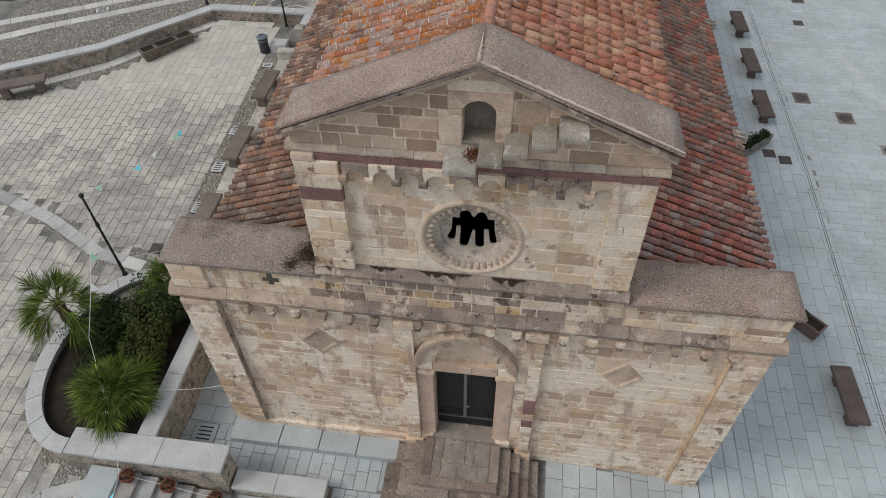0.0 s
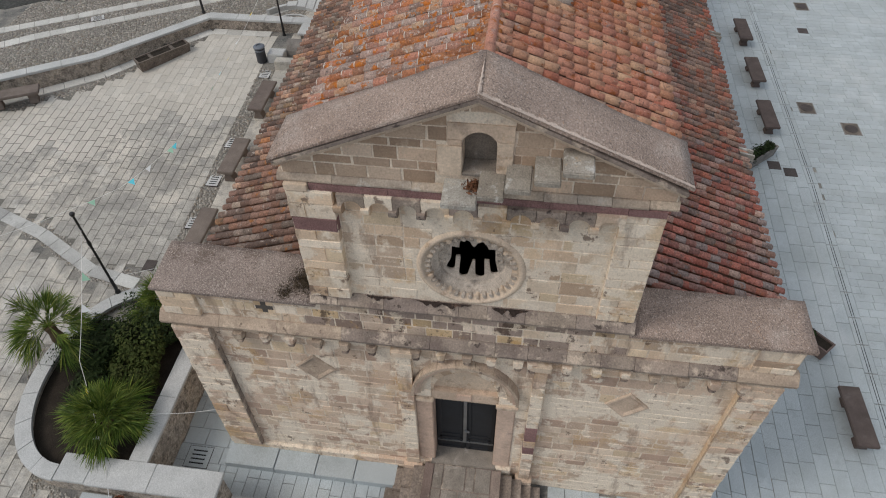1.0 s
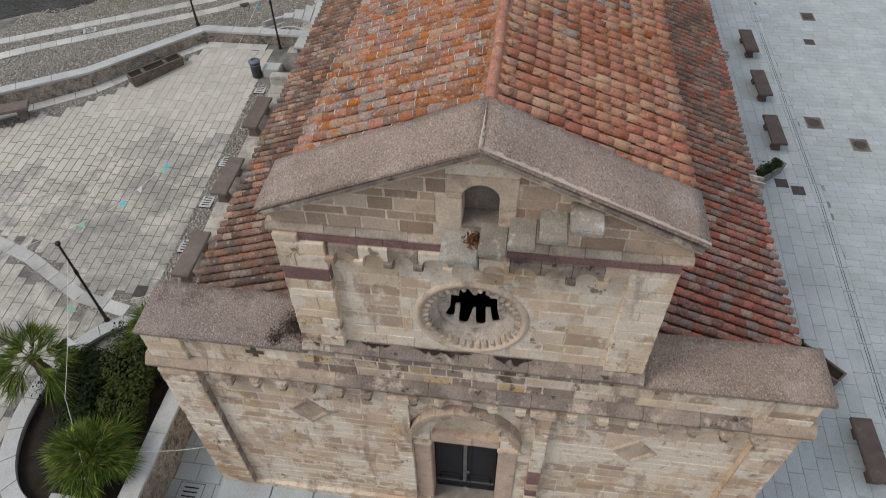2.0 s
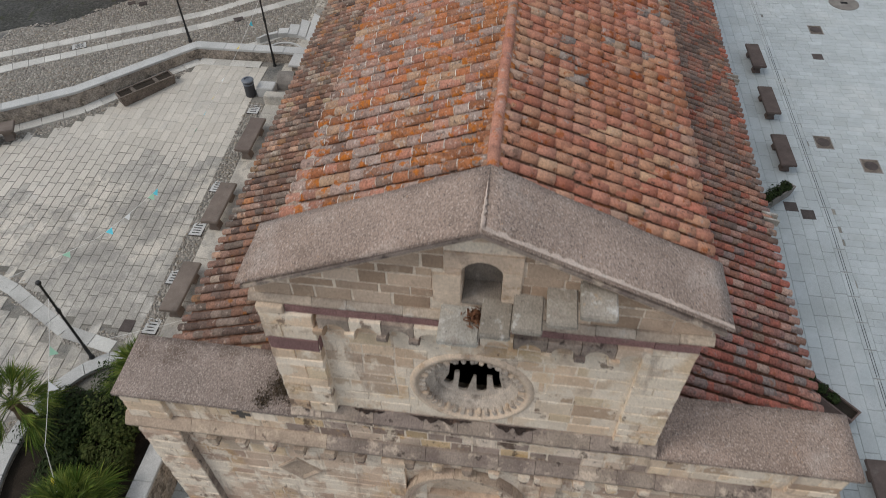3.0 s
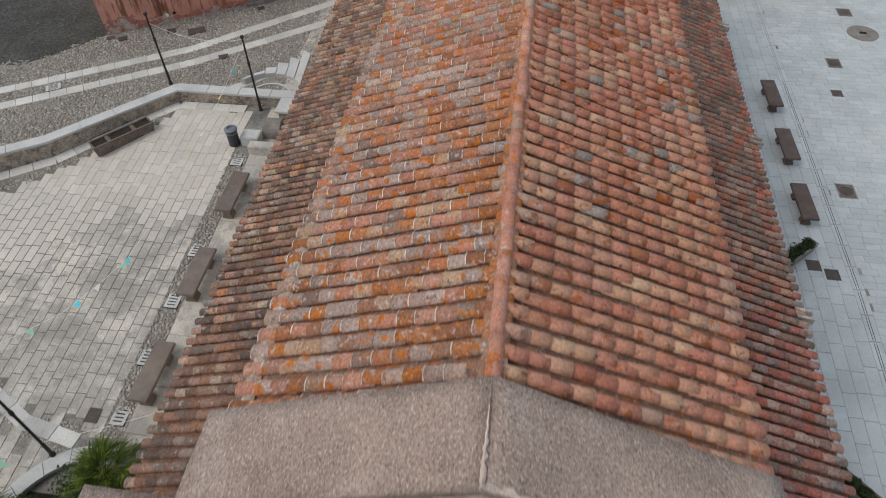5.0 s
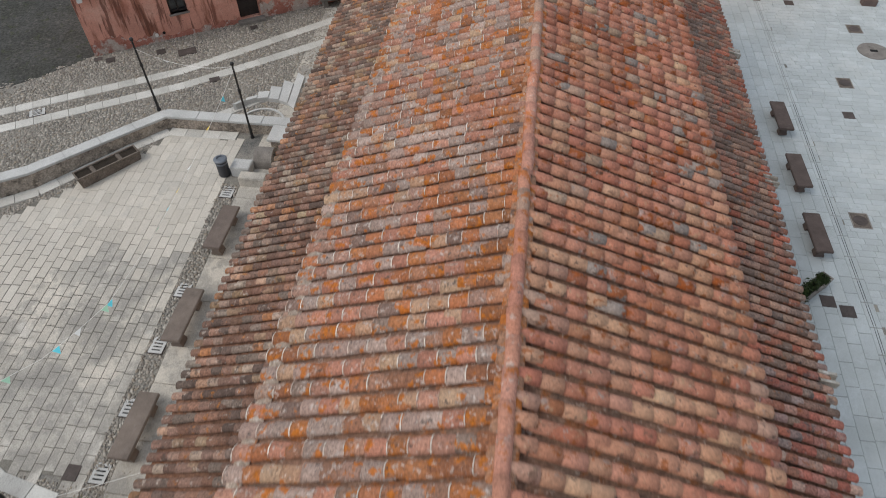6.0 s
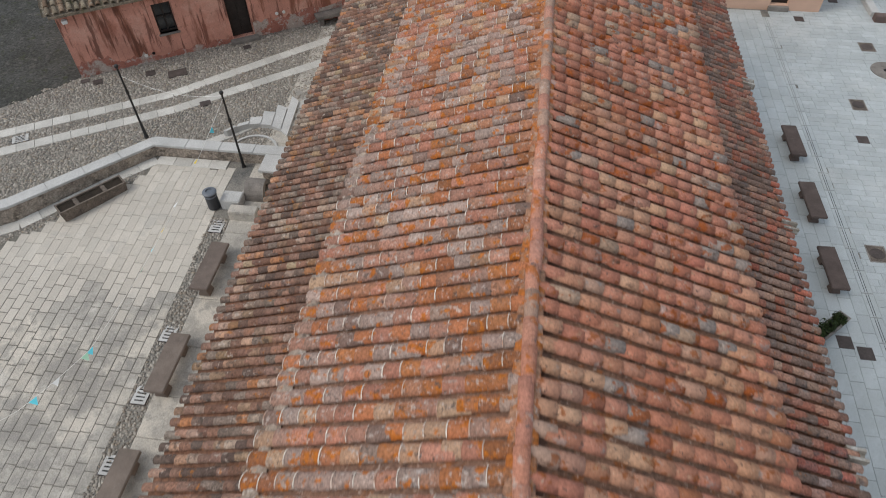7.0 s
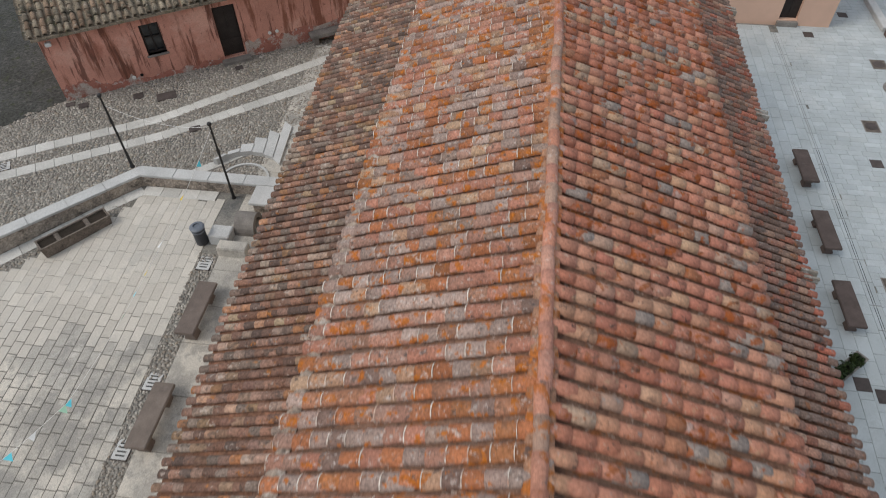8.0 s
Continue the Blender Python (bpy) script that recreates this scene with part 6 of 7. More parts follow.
# low white parapet and the flight of side steps
parapet = thing("parapet", (-4.7, -1.7, .5), "low white granite parapet beside the side steps", "parapet", kind="structure")
part("wall", boxed(-5.66, -3.4, -1.93, -1.53, .2, .92), RUBBLE, parapet)
for x0, x1 in ((-5.655, -4.6), (-4.595, -3.36)):
    part("coping_stone", boxed(x0, x1, -1.98, -1.48, .92, 1.02, .012), COPE_WHITE, parapet)
side = thing("side_steps", (-7, -3, .5), "flight of pale granite side steps stained brown", "steps", kind="structure")
for i in range(7):
    x0 = -8.2 + .415 * i
    z = 1.40 - .128 * i
    st = part("step", boxed(x0, x0 + .02, -5.6, -2.04, .2, z - .055), RUBBLE, side)
    y = -2.04
    while y > -5.5:
        k = r7.uniform(.8, 1.3)
        part("tread", boxed(x0 - .025, x0 + .41, max(-5.6, y - k) + .004, y, z - .055, z, .01), STEP_PALE, st)
        y -= k
    part("riser", boxed(x0 + .385, x0 + .41, -5.6, -2.04, .2, z - .056), RUBBLE, st)
part("step", boxed(-9.0, -8.23, -5.6, -2.04, .6, 1.52, .012), SLAB_COOL, side)

def flower_pot(x, y, z, r=.165):
    e = thing("flower_pot", (x, y, z), "round terracotta pot with dry soil and a stake", "flower pot", "flower pots", world_coords=False)
    part("pot", lathe(bmesh.new(), ((r * .68, 0), (r * .95, r * 1.1), (r * 1.08, r * 1.1), (r * 1.08, r * 1.35), (r * .93, r * 1.35), (r * .88, r * 1.15), (.02, r * 1.15)), 20), TERRA, e, smooth=False)
    part("soil", lathe(bmesh.new(), ((r * .9, r * 1.1), (r * .88, r * 1.2), (.02, r * 1.24)), 14), SOIL, e)
    part("dry_plant", leaf_clump(r * .8, .16, 90, .06, 17), NEST, e, "withered plant").location = (0, 0, r * 1.2)
    part("stake", tube(bmesh.new(), ((.03, .02, r), (.05, .03, r + .32)), .012), TWIG, e)
    return e


flower_pot(-8.0, -2.22, 1.40)
flower_pot(-7.05, -2.23, 1.144)
flower_pot(-5.98, -2.24, .76)

# ---- plaza wall ----
pw = thing("plaza_wall", (-13, 16, 2.6), "low rubble wall with a white stone coping round the plaza", "wall", kind="structure")
line = list(WALL_LINE) + [(-8.0, 17.1)]
for seg_no, ((xa, ya), (xb, yb)) in enumerate(zip(line, line[1:])):
    d = math.hypot(xb - xa, yb - ya)
    m = pose(xa, ya, 0, 0, 0, math.degrees(math.atan2(yb - ya, xb - xa)))
    part("wall", boxed(-.06, d + .06, -.17, .17, 2.0, 3.06, 0, m), RUBBLE, pw, "grey-brown rubble wall")
    n = max(1, round(d / 1.1))
    for i in range(n):
        part("coping_stone", boxed(d * i / n + .004 - (.08 if i == 0 else 0), d * (i + 1) / n - .004 + (.06 if i == n - 1 else 0), -.22, .22, 3.06, 3.15 + .005 * (seg_no % 2) + r7.uniform(-.001, .001), .012, m), COPE_WHITE, pw)
part("pier", boxed(-8.62, -8.15, 16.1, 16.9, 2.3, 3.06), RUBBLE, pw)
part("coping_stone", boxed(-8.72, -8.08, 16.03, 16.87, 3.062, 3.154, .012), COPE_WHITE, pw)

# fan of white steps beyond the wall, round a pebbled landing
fan = thing("fan_steps", (-9.3, 19.3, 2.65), "fan of white stone steps beyond the wall", "steps", kind="structure")
ends = ((-10.75, 18.2), (-10.4, 18.68), (-10.08, 19.15), (-9.74, 19.62), (-9.38, 20.1), (-9.02, 20.72), (-8.5, 21.2))
for i, (x, y) in enumerate(ends[:-1]):
    a0, a1 = radians(150 - 18 * i), radians(150 - 18 * (i + 1))
    p0, p1 = Vector((-9.5 + 1.3 * math.cos(a0), 17.55 + 1.3 * math.sin(a0))), Vector((-9.5 + 1.3 * math.cos(a1), 17.55 + 1.3 * math.sin(a1)))
    q0 = Vector((x, y))
    q1 = q0 + (p1 - p0) * 1.05
    part("step", prism(bmesh.new(), [(*p, 2.3) for p in (p0, p1, q1, q0)], (0, 0, .60 - .032 * i)), COPE_WHITE, fan)
part("edge", prism(bmesh.new(), [(-9.5 + .84 * math.cos(a), 17.55 + .84 * math.sin(a), 2.6) for a in (math.pi * i / 16 for i in range(17))] + [(-9.5 + .76 * math.cos(a), 17.55 + .76 * math.sin(a), 2.6) for a in (math.pi * i / 16 for i in range(16, -1, -1))], (0, 0, .1)), COPE_WHITE, fan, "curved white kerb")


# ---- street furniture ----
def bench(x, y, top, material, label, group, turn=0.0, length=1.84, wide=.5, high=.52):
    e = thing("bench", (x, y, top - .52), label, "bench", group, turn=turn, world_coords=False)
    part("seat", boxed(-wide / 2, wide / 2, -length / 2, length / 2, high - .1, high, .018), material, e)
    for k in (-1, 1):
        yy = k * length * .33
        half = ((.17, 0), (.15, .24), (.1, .48), (.13, .81), (.2, 1))
        prof = [(u, yy - .15, v * (high - .1)) for u, v in half] + [(-u, yy - .15, v * (high - .1)) for u, v in reversed(half)]
        part("leg", prism(bmesh.new(), prof, (0, .3, 0)), material, e)
    return e


for x, y, z in ((10.4, 23.3, .55), (10.36, 19.88, .54), (10.3, 16.61, .52), (10.44, 3.3, -.02)):
    bench(x, y, z, BENCHSTONE, "dark brown stone bench on two flared legs", "piazza benches", turn=1.5, length=1.88, wide=.58, high=.46)
for y in (12.16, 9.0, 5.78):
    bench(-8.94, y, left_level(y) + .5, BENCHPALE, "weathered brown stone bench beside the church wall", "church side benches", length=1.8, wide=.54)
bench(-18.2, 11.25, left_level(11.3) + .56, BENCHPALE, "weathered brown stone bench by the plaza wall", "plaza benches", turn=-63, wide=.6)


def trough(x, y, z, turn, length, wide, high, material, label, shrubs, leaf_r=.2, seed=1):
    e = thing("plant_trough", (x, y, z), label, "plant trough", "plant troughs", turn=turn, world_coords=False)
    bm = bmesh.new()
    l, w, t = length / 2, wide / 2, .055
    o0, o1 = [(-l + .05, -w + .05), (l - .05, -w + .05), (l - .05, w - .05), (-l + .05, w - .05)], [(-l, -w), (l, -w), (l, w), (-l, w)]
    i1 = [(-l + t, -w + t), (l - t, -w + t), (l - t, w - t), (-l + t, w - t)]
    rings = [[bm.verts.new((*p, zz)) for p in ps] for ps, zz in ((o0, 0), (o1, high), (i1, high), (i1, high - .14))]
    bm.faces.new(list(reversed(rings[0])))
    for a, b in zip(rings, rings[1:]):
        for i in range(4):
            bm.faces.new((a[i], a[(i + 1) % 4], b[(i + 1) % 4], b[i]))
    bm.faces.new(rings[-1])
    part("box", bm, material, e)
    part("soil", boxed(-l + t + .003, l - t - .003, -w + t + .003, w - t - .003, high - .13, high - .06), SOIL, e)
    if not shrubs:
        for px in (-.22, .2):
            part("divider", boxed(px * length - .07, px * length + .07, -w + t, w - t, high - .13, high - .015, .015), material, e, "stone rib across the trough")
    for px in shrubs:
        part("shrub", leaf_ball(leaf_r, leaf_r * .9, 260, .055, seed + int(px * 100)), SHRUB, e, "small dark green shrub").location = (px, 0, high - .1 + leaf_r * .75)
    return e


def leaf_ball(rx, rz, count, size, seed):
    """An uneven crown of many small leaves."""
    r = random.Random(seed)
    bm = bmesh.new()
    knobs = [(Vector((r.gauss(0, 1), r.gauss(0, 1), r.gauss(0, 1))).normalized(), r.uniform(.15, .55)) for _ in range(10)]
    for _ in range(count):
        d = Vector((r.gauss(0, 1), r.gauss(0, 1), r.gauss(0, 1) * .9 + .15)).normalized()
        swell = .66 + sum(b * max(0, d.dot(k)) ** 5 for k, b in knobs)
        p = Vector((d.x * rx, d.y * rx, d.z * rz)) * swell * r.uniform(.62, 1.1)
        n = (d + Vector((r.uniform(-.7, .7), r.uniform(-.7, .7), r.uniform(-.2, .9)))).normalized()
        u = n.orthogonal().normalized()
        u.rotate(Matrix.Rotation(r.uniform(0, 6.28), 3, n))
        w = n.cross(u)
        s = size * r.uniform(.6, 1.3)
        q = [p - u * s, p + w * s * .45 + n * s * .15, p + u * s, p - w * s * .45 + n * s * .15]
        bm.faces.new([bm.verts.new(v) for v in q])
    return bm


trough(9.55, 14.05, ground_level(9.5, 14) + .0, 43, 1.75, .4, .46, TROUGH, "grey stone trough with small dark shrubs", (-.5, 0, .5), .22, 30)
trough(9.5, 6.02, ground_level(9.5, 6) + .0, -45, 1.85, .48, .48, TROUGHRED, "reddish stone trough with low green plants", (-.6, -.2, .25), .17, 40)
trough(-13.8, 14.5, left_level(14.4) - .02, 50, 2.15, .5, .42, TROUGHDARK, "long dark stone trough of bare earth", (), .2, 50)


def lamp_post(x, y, z, top, label="slim black iron lamp post with a small round cap"):
    e = thing("lamp_post", (x, y, z), label, "lamp post", "lamp posts", world_coords=False)
    h = top - z
    part("base", lathe(bmesh.new(), ((.075, 0), (.075, .05), (.05, .12), (.045, .55), (.04, .6), (.02, .61)), 14), IRON, e)
    part("pole", lathe(bmesh.new(), ((.036, .6), (.034, h * .6), (.03, h - .12)), 12), IRON, e)
    part("cap", lathe(bmesh.new(), ((.03, h - .13), (.055, h - .1), (.07, h - .05), (.055, h - .01), (.02, h)), 14), IRON, e, smooth=True)
    part("collar", lathe(bmesh.new(), ((.045, h * .62), (.05, h * .63), (.05, h * .66), (.045, h * .67)), 12), IRON, e)
    return e


lamp_post(-10.62, 3.47, 1.95, 5.15)
lamp_post(-13.06, 17.22, 3.15, 6.0)
lamp_post(-9.55, 16.72, 2.6, 5.65)

lb = thing("litter_bin", (-9.86, 14.78, 2.58), "dark grey cylindrical steel litter bin with a blue-grey lid", "litter bin", world_coords=False)
part("body", lathe(bmesh.new(), ((.17, 0), (.19, .02), (.19, .58), (.18, .6)), 24), BINGREY, lb, smooth=False)
part("band", lathe(bmesh.new(), ((.192, .5), (.2, .51), (.2, .55), (.192, .56)), 24, cap=False), BINLID, lb)
part("lid", lathe(bmesh.new(), ((.18, .62), (.222, .635), (.222, .67), (.18, .70), (.11, .715), (.1, .675), (.02, .675)), 24), BINLID, lb, "blue-grey lid with a round mouth")
for a in (0, 120, 240):
    part("strut", boxed(.15, .19, -.012, .012, .56, .66, 0, pose(0, 0, 0, 0, 0, a)), BINGREY, lb)


def stone_block(x0, x1, y0, y1, z0, z1, material, label):
    ob = part("stone_block", boxed(x0, x1, y0, y1, z0, z1, .025), material)
    return tagged(ob, label, "stone block", "stone blocks")


stone_block(-9.6, -8.95, 14.72, 15.22, 2.55, 2.95, COPE_WHITE, "white cut stone block beside the litter bin")
stone_block(-9.2, -8.3, 14.3, 14.68, 2.5, 2.9, SLAB_WARM, "pale cut stone block beside the church wall")
vault = bmesh.new()
prism(vault, [(-8.95, 15.55 + .42 * math.cos(math.pi * i / 12), 2.6 + .55 * math.sin(math.pi * i / 12)) for i in range(13)] + [(-8.95, 15.55 + .3 * math.cos(math.pi * i / 12), 2.6 + .4 * math.sin(math.pi * i / 12)) for i in range(12, -1, -1)], (.62, 0, 0))
tagged(part("stone_arch", vault, TROUGH), "old grey half-round stone arch fragment on the ground", "stone arch")

# ---- palms and shrubs in the bed ----
def fan_palm(x, y, z, trunk, leaves, reach, seed, label, low=-.25, lean=(0, 0), spread=(85, 140)):
    """A fan palm: fibrous trunk, and a crown of stalked fans of narrow pointed blades."""
    r = random.Random(seed)
    e = thing("fan_palm", (x, y, z), label, "palm", "fan palms", world_coords=False)
    head = Vector((lean[0], lean[1], trunk))
    t = bmesh.new()
    tube(t, [head * (i / 6) for i in range(7)], [.15 + .03 * math.sin(i * 2.1) for i in range(7)], 10)
    part("trunk", t, PALM_DRY, e)
    bm = bmesh.new()
    stems = bmesh.new()
    for i in range(leaves):
        az = i * 2.399963 + r.uniform(-.35, .35)
        el = math.asin(max(low, min(.97, 1.0 - (1.0 - low) * (i + .5) / leaves + r.uniform(-.1, .1))))
        d = Vector((math.cos(az) * math.cos(el), math.sin(az) * math.cos(el), math.sin(el)))
        size = reach * r.uniform(.8, 1.12)
        stem = size * r.uniform(.28, .56)
        hub = head + d * stem + Vector((0, 0, -.06 * math.cos(el)))
        tube(stems, (head, head + d * stem * .5 + Vector((0, 0, .02)), hub), .01, 4)
        side_v = d.cross(Vector((0, 0, 1)))
        side_v = side_v.normalized() if side_v.length > .1 else Vector((1, 0, 0))
        twist = r.uniform(-.5, .5)
        nrm = side_v.cross(d).normalized()
        side_v, nrm = side_v * math.cos(twist) + nrm * math.sin(twist), nrm * math.cos(twist) - side_v * math.sin(twist)
        blades = 24
        span = radians(r.uniform(*spread))
        for b in range(blades):
            a = (b / (blades - 1) - .5) * span + r.uniform(-.03, .03)
            l = size * r.uniform(.46, .66) * (1 - .2 * (abs(a) / (span / 2)) ** 2)
            bd = (d * math.cos(a) + side_v * math.sin(a) + nrm * .1).normalized()
            droop = Vector((0, 0, -.34 * l * r.uniform(.1, 1.6)))
            across = bd.cross(nrm).normalized() * (l * .02)
            fold = nrm * l * .02
            mid_p = hub + bd * l * .55 + droop * .25
            tip = hub + bd * l + droop
            v = [bm.verts.new(p) for p in (hub, mid_p - across + fold, tip, mid_p + across + fold, mid_p)]
            bm.faces.new((v[0], v[1], v[4]))
            bm.faces.new((v[1], v[2], v[4]))
            bm.faces.new((v[0], v[4], v[3]))
            bm.faces.new((v[3], v[4], v[2]))
    part("stalk", stems, PALM, e)
    part("crown", bm, PALM, e, "bright green fans of narrow blades")
    return e


fan_palm(-8.85, -.5, 1.7, .62, 80, 1.1, 61, "bushy green fan palm in the planting bed")
fan_palm(-10.8, 1.3, 1.7, 1.45, 34, 1.25, 62, "taller fan palm leaning out over the white coping", low=-.5, lean=(-.2, .05), spread=(60, 100))
fan_palm(-8.75, 2.95, 1.7, .85, 56, 1.02, 63, "green fan palm beside the church corner")


def shrub(x, y, z, rx, rz, count, seed, label, material=None, size=.05):
    e = thing("shrub", (x, y, z), label, "shrub", "shrubs", world_coords=False)
    r = random.Random(seed)
    st = bmesh.new()
    for i in range(7):
        a = i * .9
        tube(st, ((0, 0, 0), (math.cos(a) * rx * .25, math.sin(a) * rx * .25, rz * .5), (math.cos(a) * rx * .6, math.sin(a) * rx * .6, rz * r.uniform(.8, 1.2))), [.03, .02, .008], 5)
    part("branch", st, TWIG, e)
    part("crown", leaf_ball(rx, rz, count, size, seed), material or SHRUB, e, "dense dark leaves").location = (0, 0, rz * .85)
    return e


shrub(-8.95, 1.55, 1.7, .72, .62, 3200, 71, "dense olive-green shrub in the planting bed", SHRUB_LIGHT)
shrub(-8.6, .85, 1.68, .5, .4, 1700, 78, "low olive-green shrub in the planting bed", SHRUB_LIGHT)
shrub(-9.3, 1.0, 1.68, .45, .36, 1300, 79, "low olive-green shrub in the planting bed", SHRUB_LIGHT)
shrub(-10.15, 1.6, 1.7, .8, .6, 4200, 72, "low dark green shrub in the planting bed")
shrub(-9.95, .6, 1.68, .6, .35, 2000, 73, "low dark green shrub in the planting bed")
shrub(-9.35, 2.75, 1.7, .6, .45, 2000, 75, "low dark green shrub in the planting bed")
shrub(-8.65, 2.2, 1.7, .6, .7, 2800, 74, "dense dark green shrub in the planting bed")

# ---- cords with little flags ----
def cord(points, sag, label, flags=()):
    """A sagging cord through the points, with flags at (share of the length, material)."""
    pts = []
    for (a, b), s in zip(zip(points, points[1:]), sag):
        a, b = Vector(a), Vector(b)
        for i in range(14):
            k = i / 14
            p = a.lerp(b, k)
            p.z -= s * 4 * k * (1 - k)
            pts.append(p)
    pts.append(Vector(points[-1]))
    e = thing("bunting", pts[0], label, "bunting", "bunting cords")
    part("cord", tube(bmesh.new(), pts, .007, 4), ROPE, e)
    r = random.Random(len(pts) + len(flags))
    for k, mat in flags:
        f = k * (len(pts) - 1)
        i = min(int(f), len(pts) - 2)
        p = pts[i].lerp(pts[i + 1], f - i)
        d = (pts[i + 1] - pts[i]).normalized()
        flat_d = Vector((d.y, -d.x, 0)).normalized()
        s = flat_d * r.choice((-1, 1)) * r.uniform(.1, .2) + Vector((r.uniform(-.05, .05), r.uniform(-.05, .05), -.13))
        n = d.cross(s).normalized() * .003
        part("flag", prism(bmesh.new(), [p - d * .12, p + d * .12, p + s], n), mat, e)
    return e


B, Y, G, W = FLAG_BLUE, FLAG_YELLOW, FLAG_GREEN, FLAG_WHITE
cord([(-9.55, 16.72, 5.4), (-9.72, 11.9, 4.46), (-10.9, 8.9, 3.0), (-12.3, 7.3, 2.35), (-15.5, 4.0, 2.6)], (.12, .1, .05, .1), "sagging white cord with small coloured flags",
     [(.06, B), (.12, Y), (.20, W), (.245, Y), (.285, B), (.33, G), (.5, B), (.52, G), (.62, W), (.7, B), (.8, G), (.88, W)])
cord([(-10.62, 3.47, 4.55), (-9.6, .4, 3.25), (-8.05, -2.3, 1.85), (-7.6, -5.5, 2.4)], (.1, .25, .3), "white cord with yellow flags from the lamp post", [(.12, G), (.2, W), (.4, Y), (.5, W), (.53, Y), (.72, B)])
cord([(-9.55, 16.72, 5.5), (-13.06, 17.22, 5.6)], (.3,), "white cord between two lamp posts", [(.3, W), (.7, W)])
cord([(-10.62, 3.47, 2.6), (-7.9, 4.6, 2.75), (-6.25, 4.8, 3.2)], (.05, .05), "thin white cord from the lamp post to the church wall")
cord([(-6.18, .2, 2.12), (-8.4, -.3, 2.3)], (.18,), "white hose from the church corner into the bed")
cord([(-8.0, -2.22, 1.62), (-7.05, -2.23, 1.37), (-5.98, -2.24, 1.0)], (.06, .06), "white cord strung between the flower pots")

# ---- pink house across the street ----
house = thing("pink_house", (*(HOUSE_P.xy), 2.6), "weathered pink plastered house with a grey tile roof", "house")
HM = Matrix.Translation((HOUSE_P.x, HOUSE_P.y, 0)) @ Matrix.Rotation(math.atan2(HOUSE_D.y, HOUSE_D.x), 4, 'Z')   # local x along the wall, y away from the street
HL, HD, EAVE = 15.0, 5.6, 5.3
hw = bmesh.new()
for x0, x1, z0, z1 in ((0, 3.34, 2.2, EAVE), (3.34, 4.04, 2.2, 3.67), (3.34, 4.04, 4.9, EAVE), (4.04, 6.05, 2.2, EAVE), (6.05, 6.9, 4.95, EAVE), (6.05, 6.9, 2.2, 2.78), (6.9, HL, 2.2, EAVE)):
    box(hw, x0, x1, 0, .4, z0, z1, 0, HM)
bmesh.ops.remove_doubles(hw, verts=hw.verts[:], dist=.001)
part("wall", hw, PINK, house, "pink plaster streaked with brown")
for b in ((0, .4, .4, HD), (HL - .4, HL, .4, HD), (.4, HL - .4, HD - .4, HD)):
    part("wall", boxed(*b, 2.2, EAVE, 0, HM), PINK, house)
ft = bmesh.new()
for x0, x1, z1 in ((.0, 1.3, 3.25), (1.3, 2.9, 2.98), (2.9, 6.0, 2.86), (6.95, 9.0, 3.3), (9.0, HL, 3.35)):
    n = 12
    top = [(x0 + (x1 - x0) * i / n, -.012, z1 + .22 * noise.noise(Vector((x0 + i * .7, z1, 3)))) for i in range(n + 1)]
    prism(ft, [(x0, -.012, 2.2), (x1, -.012, 2.2)] + list(reversed(top)), (0, .011, 0), HM)
part("wall_foot", ft, PINK_FOOT, house, "flaking grey and dark red plaster at the foot")
win = part("window", boxed(3.34, 4.04, .2, .24, 3.67, 4.9, 0, HM), GLASSY, house, "dark shuttered window")
fr = bmesh.new()
for b in ((3.34, 3.41, 3.67, 4.9), (3.97, 4.04, 3.67, 4.9), (3.66, 3.72, 3.67, 4.9), (3.41, 3.97, 3.67, 3.74), (3.41, 3.97, 4.83, 4.9), (3.41, 3.97, 4.3, 4.34)):
    box(fr, b[0], b[1], .15, .2, b[2], b[3], 0, HM)
part("window_frame", fr, SHUTTER, win)
part("sill", boxed(3.28, 4.1, -.07, .2, 3.6, 3.67, .01, HM), TROUGH, win)
hd = part("door", boxed(6.05, 6.9, .22, .28, 2.78, 4.95, 0, HM), SHUTTER, house, "dark brown wooden door")
for x0, x1 in ((6.09, 6.46), (6.49, 6.86)):
    for z0, z1 in ((2.9, 3.5), (3.6, 4.85)):
        part("panel", boxed(x0, x1, .195, .22, z0, z1, .012, HM), SHUTTER, hd)
part("doorstep", boxed(5.9, 7.05, -.32, .2, 2.3, 2.77, .02, HM), TROUGH, house, "worn grey doorstep")
for x, z in ((8.0, 3.45), (8.3, 3.45), (2.55, 2.95)):
    part("vent", lathe(bmesh.new(), ((.07, 0), (.07, .03), (.05, .04), (.02, .04)), 14, HM @ pose(x, -.012, z, 90, 0, 0)), WHITEPAINT, house)
part("vent", lathe(bmesh.new(), ((.06, 0), (.06, .02), (.02, .02)), 12, HM @ pose(2.85, -.012, 2.98, 90, 0, 0)), BLACKHOLE, house)
part("wall_lamp", boxed(.2, .4, -.2, .0, 4.94, 5.08, .025, HM), WHITEPAINT, house, "small white wall lamp")
RS = .36
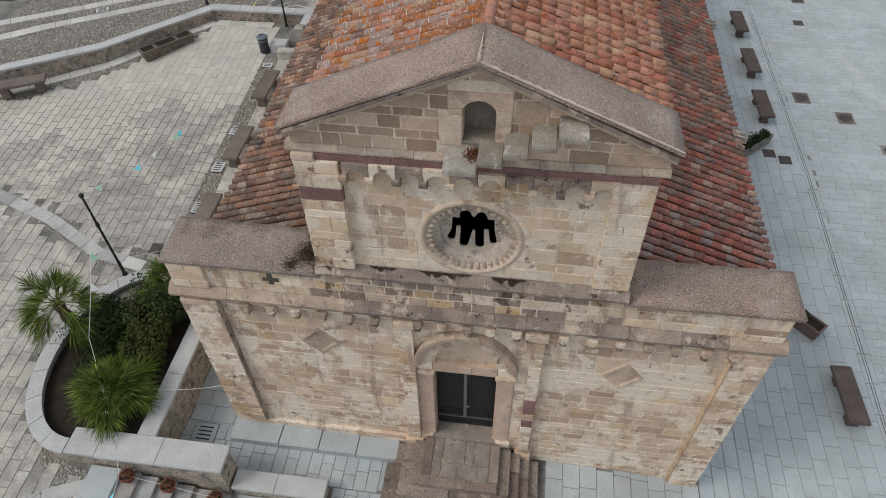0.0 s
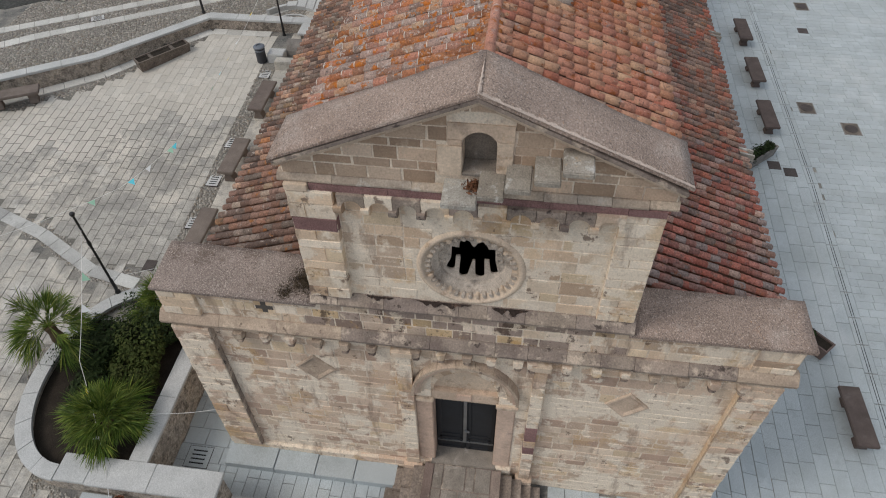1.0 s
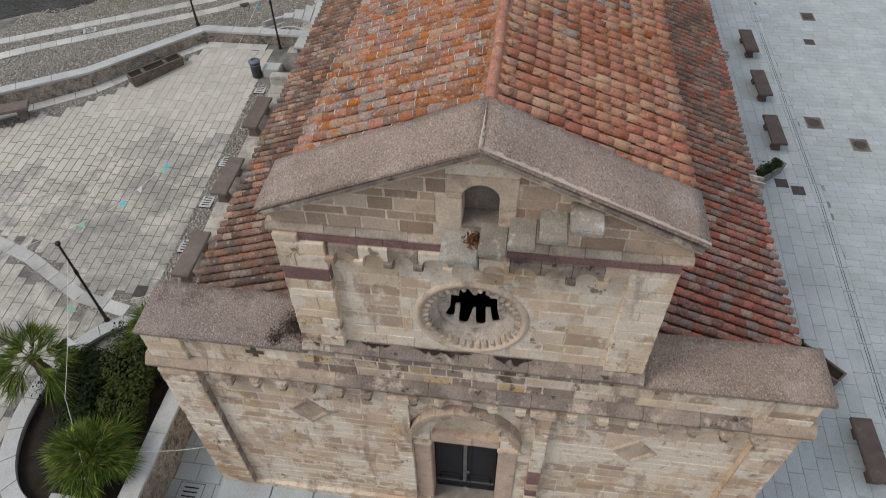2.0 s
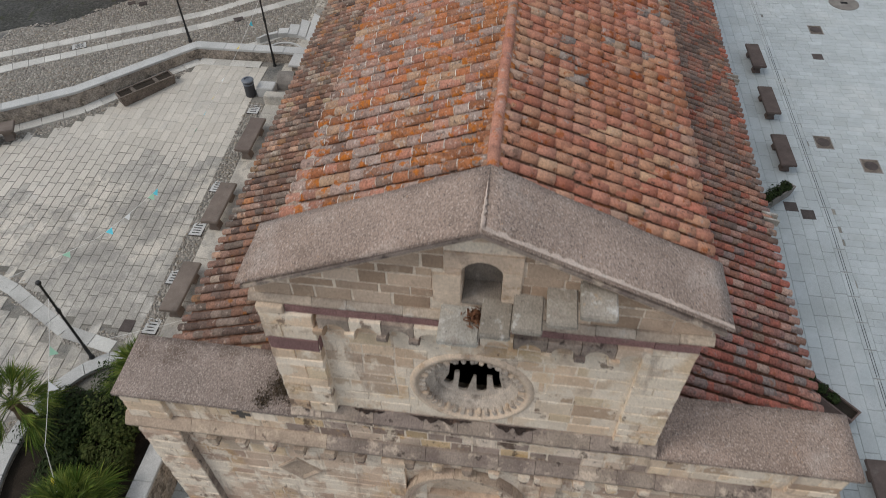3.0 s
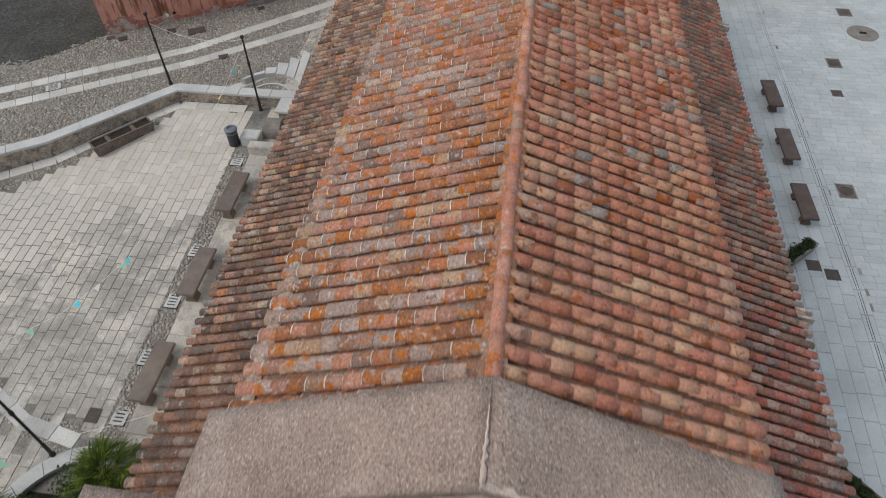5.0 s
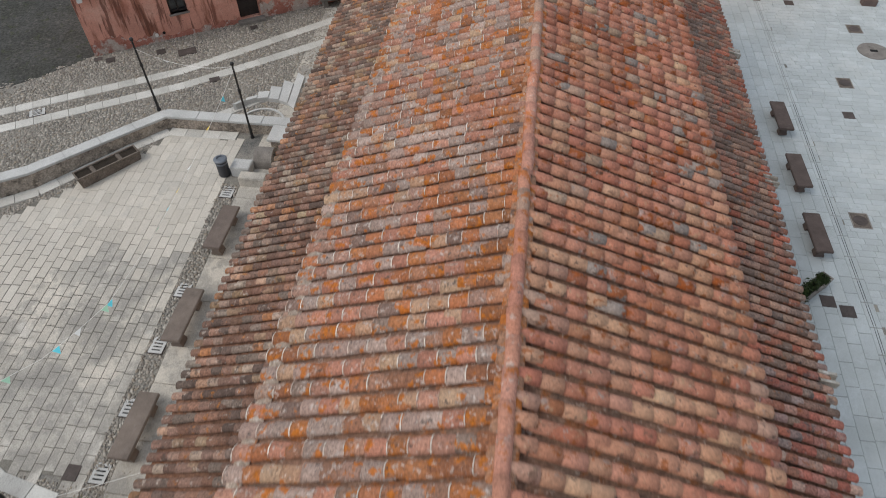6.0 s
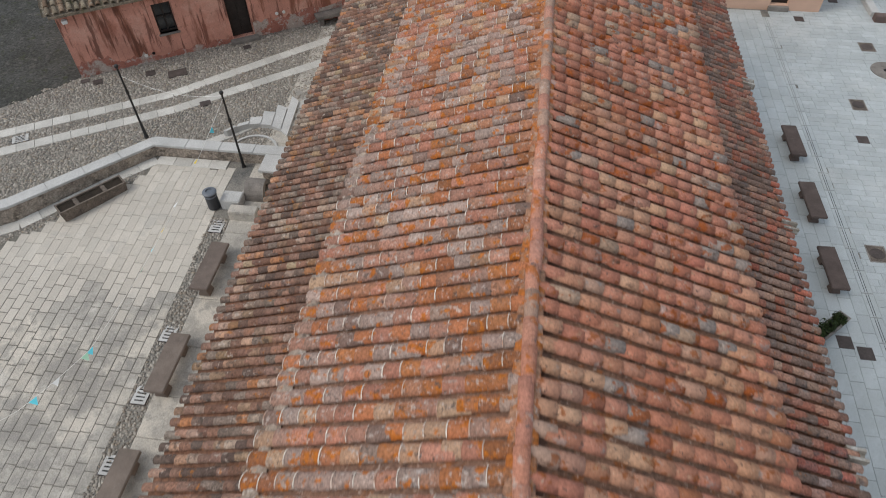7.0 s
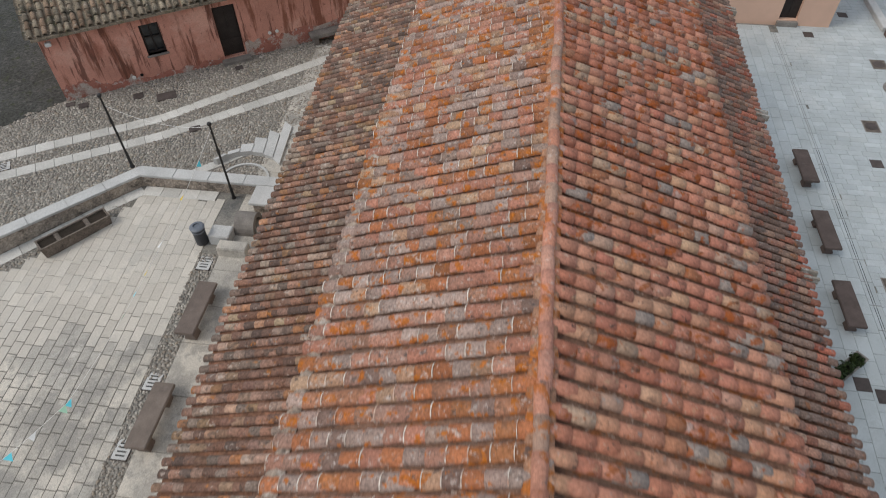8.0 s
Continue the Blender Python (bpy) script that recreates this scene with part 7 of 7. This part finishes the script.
for sgn, base_y, name in ((1, -.28, "roof"), (-1, HD + .28, "roof")):
    zl = EAVE + .06
    ridge_z = zl + RS * (HD / 2 + .28)
    rf = bmesh.new()
    quad = [(-.15, base_y, zl), (HL + .15, base_y, zl), (HL + .15, HD / 2, ridge_z), (-.15, HD / 2, ridge_z)]
    prism(rf, quad, (0, 0, -.1), HM)
    ro = part(name, rf, TILE_PALE, house)
    r = random.Random(80 + sgn)
    cov, pan = [], []
    ang = math.degrees(math.atan(RS))
    for i in range(int((HL + .3) / .25)):
        xx = -.1 + .25 * i
        for j in range(9):
            lip = -.06 + j * .37 + r.uniform(-.03, .03)
            q = HM @ Matrix.Translation((xx + r.uniform(-.015, .015), base_y + sgn * (lip + .46 * math.cos(radians(ang))), zl + (lip + .46) * RS * .97 + .03)) @ pose(0, 0, 0, 0, 0, 180 if sgn > 0 else 0) @ pose(0, 0, 0, -ang + 2.2, 0, r.uniform(-3, 3))
            cov.append(q)
            pan.append(q @ Matrix.Translation((.125, 0, .035)))
    lay("tile", COVER, cov, [TILE_PALE], ro, near=(-17.5, 21.5, 5.5) if sgn > 0 else None, limit=150 if sgn > 0 else 0, rest="tile_rows", rest_label="grey half-round clay tiles")
    lay("pan_tile", PAN, pan, [TILE_PALE], ro, limit=0, rest="pan_tiles")
for x0 in (0, HL - .4):
    part("gable", prism(bmesh.new(), [(x0, .0, EAVE), (x0, HD, EAVE), (x0, HD / 2, EAVE + RS * HD / 2)], (.4, 0, 0), HM), PINK, house)

sb = thing("stone_bench", tuple((HM @ Vector((10.2, -.25, 2.6)))), "old dark stone bench against the pink house", "bench")
part("seat", boxed(9.55, 11.2, -.5, -.02, 2.95, 3.1, .02, HM), TROUGH, sb)
part("leg", boxed(9.65, 9.85, -.45, -.05, 2.5, 2.95, .02, HM), TROUGH, sb)
part("leg", boxed(10.9, 11.1, -.45, -.05, 2.5, 2.95, .02, HM), TROUGH, sb)

# ---- peach house at the end of the piazza ----
ph = thing("peach_house", (12, 37, 0), "plain peach plastered house at the end of the piazza", "house")
PX0, PX1, PY0, PY1 = 7.2, 14.1, 34.75, 41.0
w = bmesh.new()
for x0, x1, z0, z1 in ((PX0, 11.62, -.4, 4.6), (11.62, 12.5, 2.5, 4.6), (11.62, 12.5, -.4, .26), (12.5, PX1, -.4, 4.6)):
    box(w, x0, x1, PY0, PY0 + .4, z0, z1)
bmesh.ops.remove_doubles(w, verts=w.verts[:], dist=.001)
part("wall", w, PEACH, ph, "smooth peach plaster")
for b in ((PX0, PX0 + .4, PY0 + .4, PY1), (PX1 - .4, PX1, PY0 + .4, PY1), (PX0 + .4, PX1 - .4, PY1 - .4, PY1)):
    part("wall", boxed(*b, -.4, 4.6), PEACH, ph)
d = part("door", boxed(11.62, 12.5, PY0 + .25, PY0 + .31, .26, 2.5), SHUTTER, ph, "dark brown panelled door")
for x0, x1 in ((11.67, 12.04), (12.08, 12.45)):
    part("panel", boxed(x0, x1, PY0 + .22, PY0 + .25, .35, 2.42, .012), SHUTTER, d)
part("doorstep", boxed(11.56, 12.56, PY0 - .18, PY0 + .25, -.1, .22, .02), TROUGH, ph, "grey stone doorstep")
for sgn, y0 in ((1, PY0 - .3), (-1, PY1 + .3)):
    ym = (PY0 + PY1) / 2
    part("roof", prism(bmesh.new(), [(PX0 - .2, y0, 4.6), (PX1 + .2, y0, 4.6), (PX1 + .2, ym, 5.8), (PX0 - .2, ym, 5.8)], (0, 0, .14)), TILE_PALE, ph)
for x0 in (PX0, PX1 - .4):
    part("gable", prism(bmesh.new(), [(x0, PY0, 4.6), (x0, PY1, 4.6), (x0, (PY0 + PY1) / 2, 5.75)], (.4, 0, 0)), PEACH, ph)

kerb = thing("white_kerb", (17, 37, 0), "white stone kerb at the far side of the piazza", "kerb", kind="structure")
part("stone", boxed(16.55, 16.95, 34.6, 42, -.1, .22, .02, pose(0, 0, 0)), COPE_WHITE, kerb)
tagged(part("stone_block", boxed(16.6, 17.3, 34.0, 34.45, -.1, .3, .03), TROUGHRED), "dark stone block at the end of the white kerb", "stone block", "stone blocks")
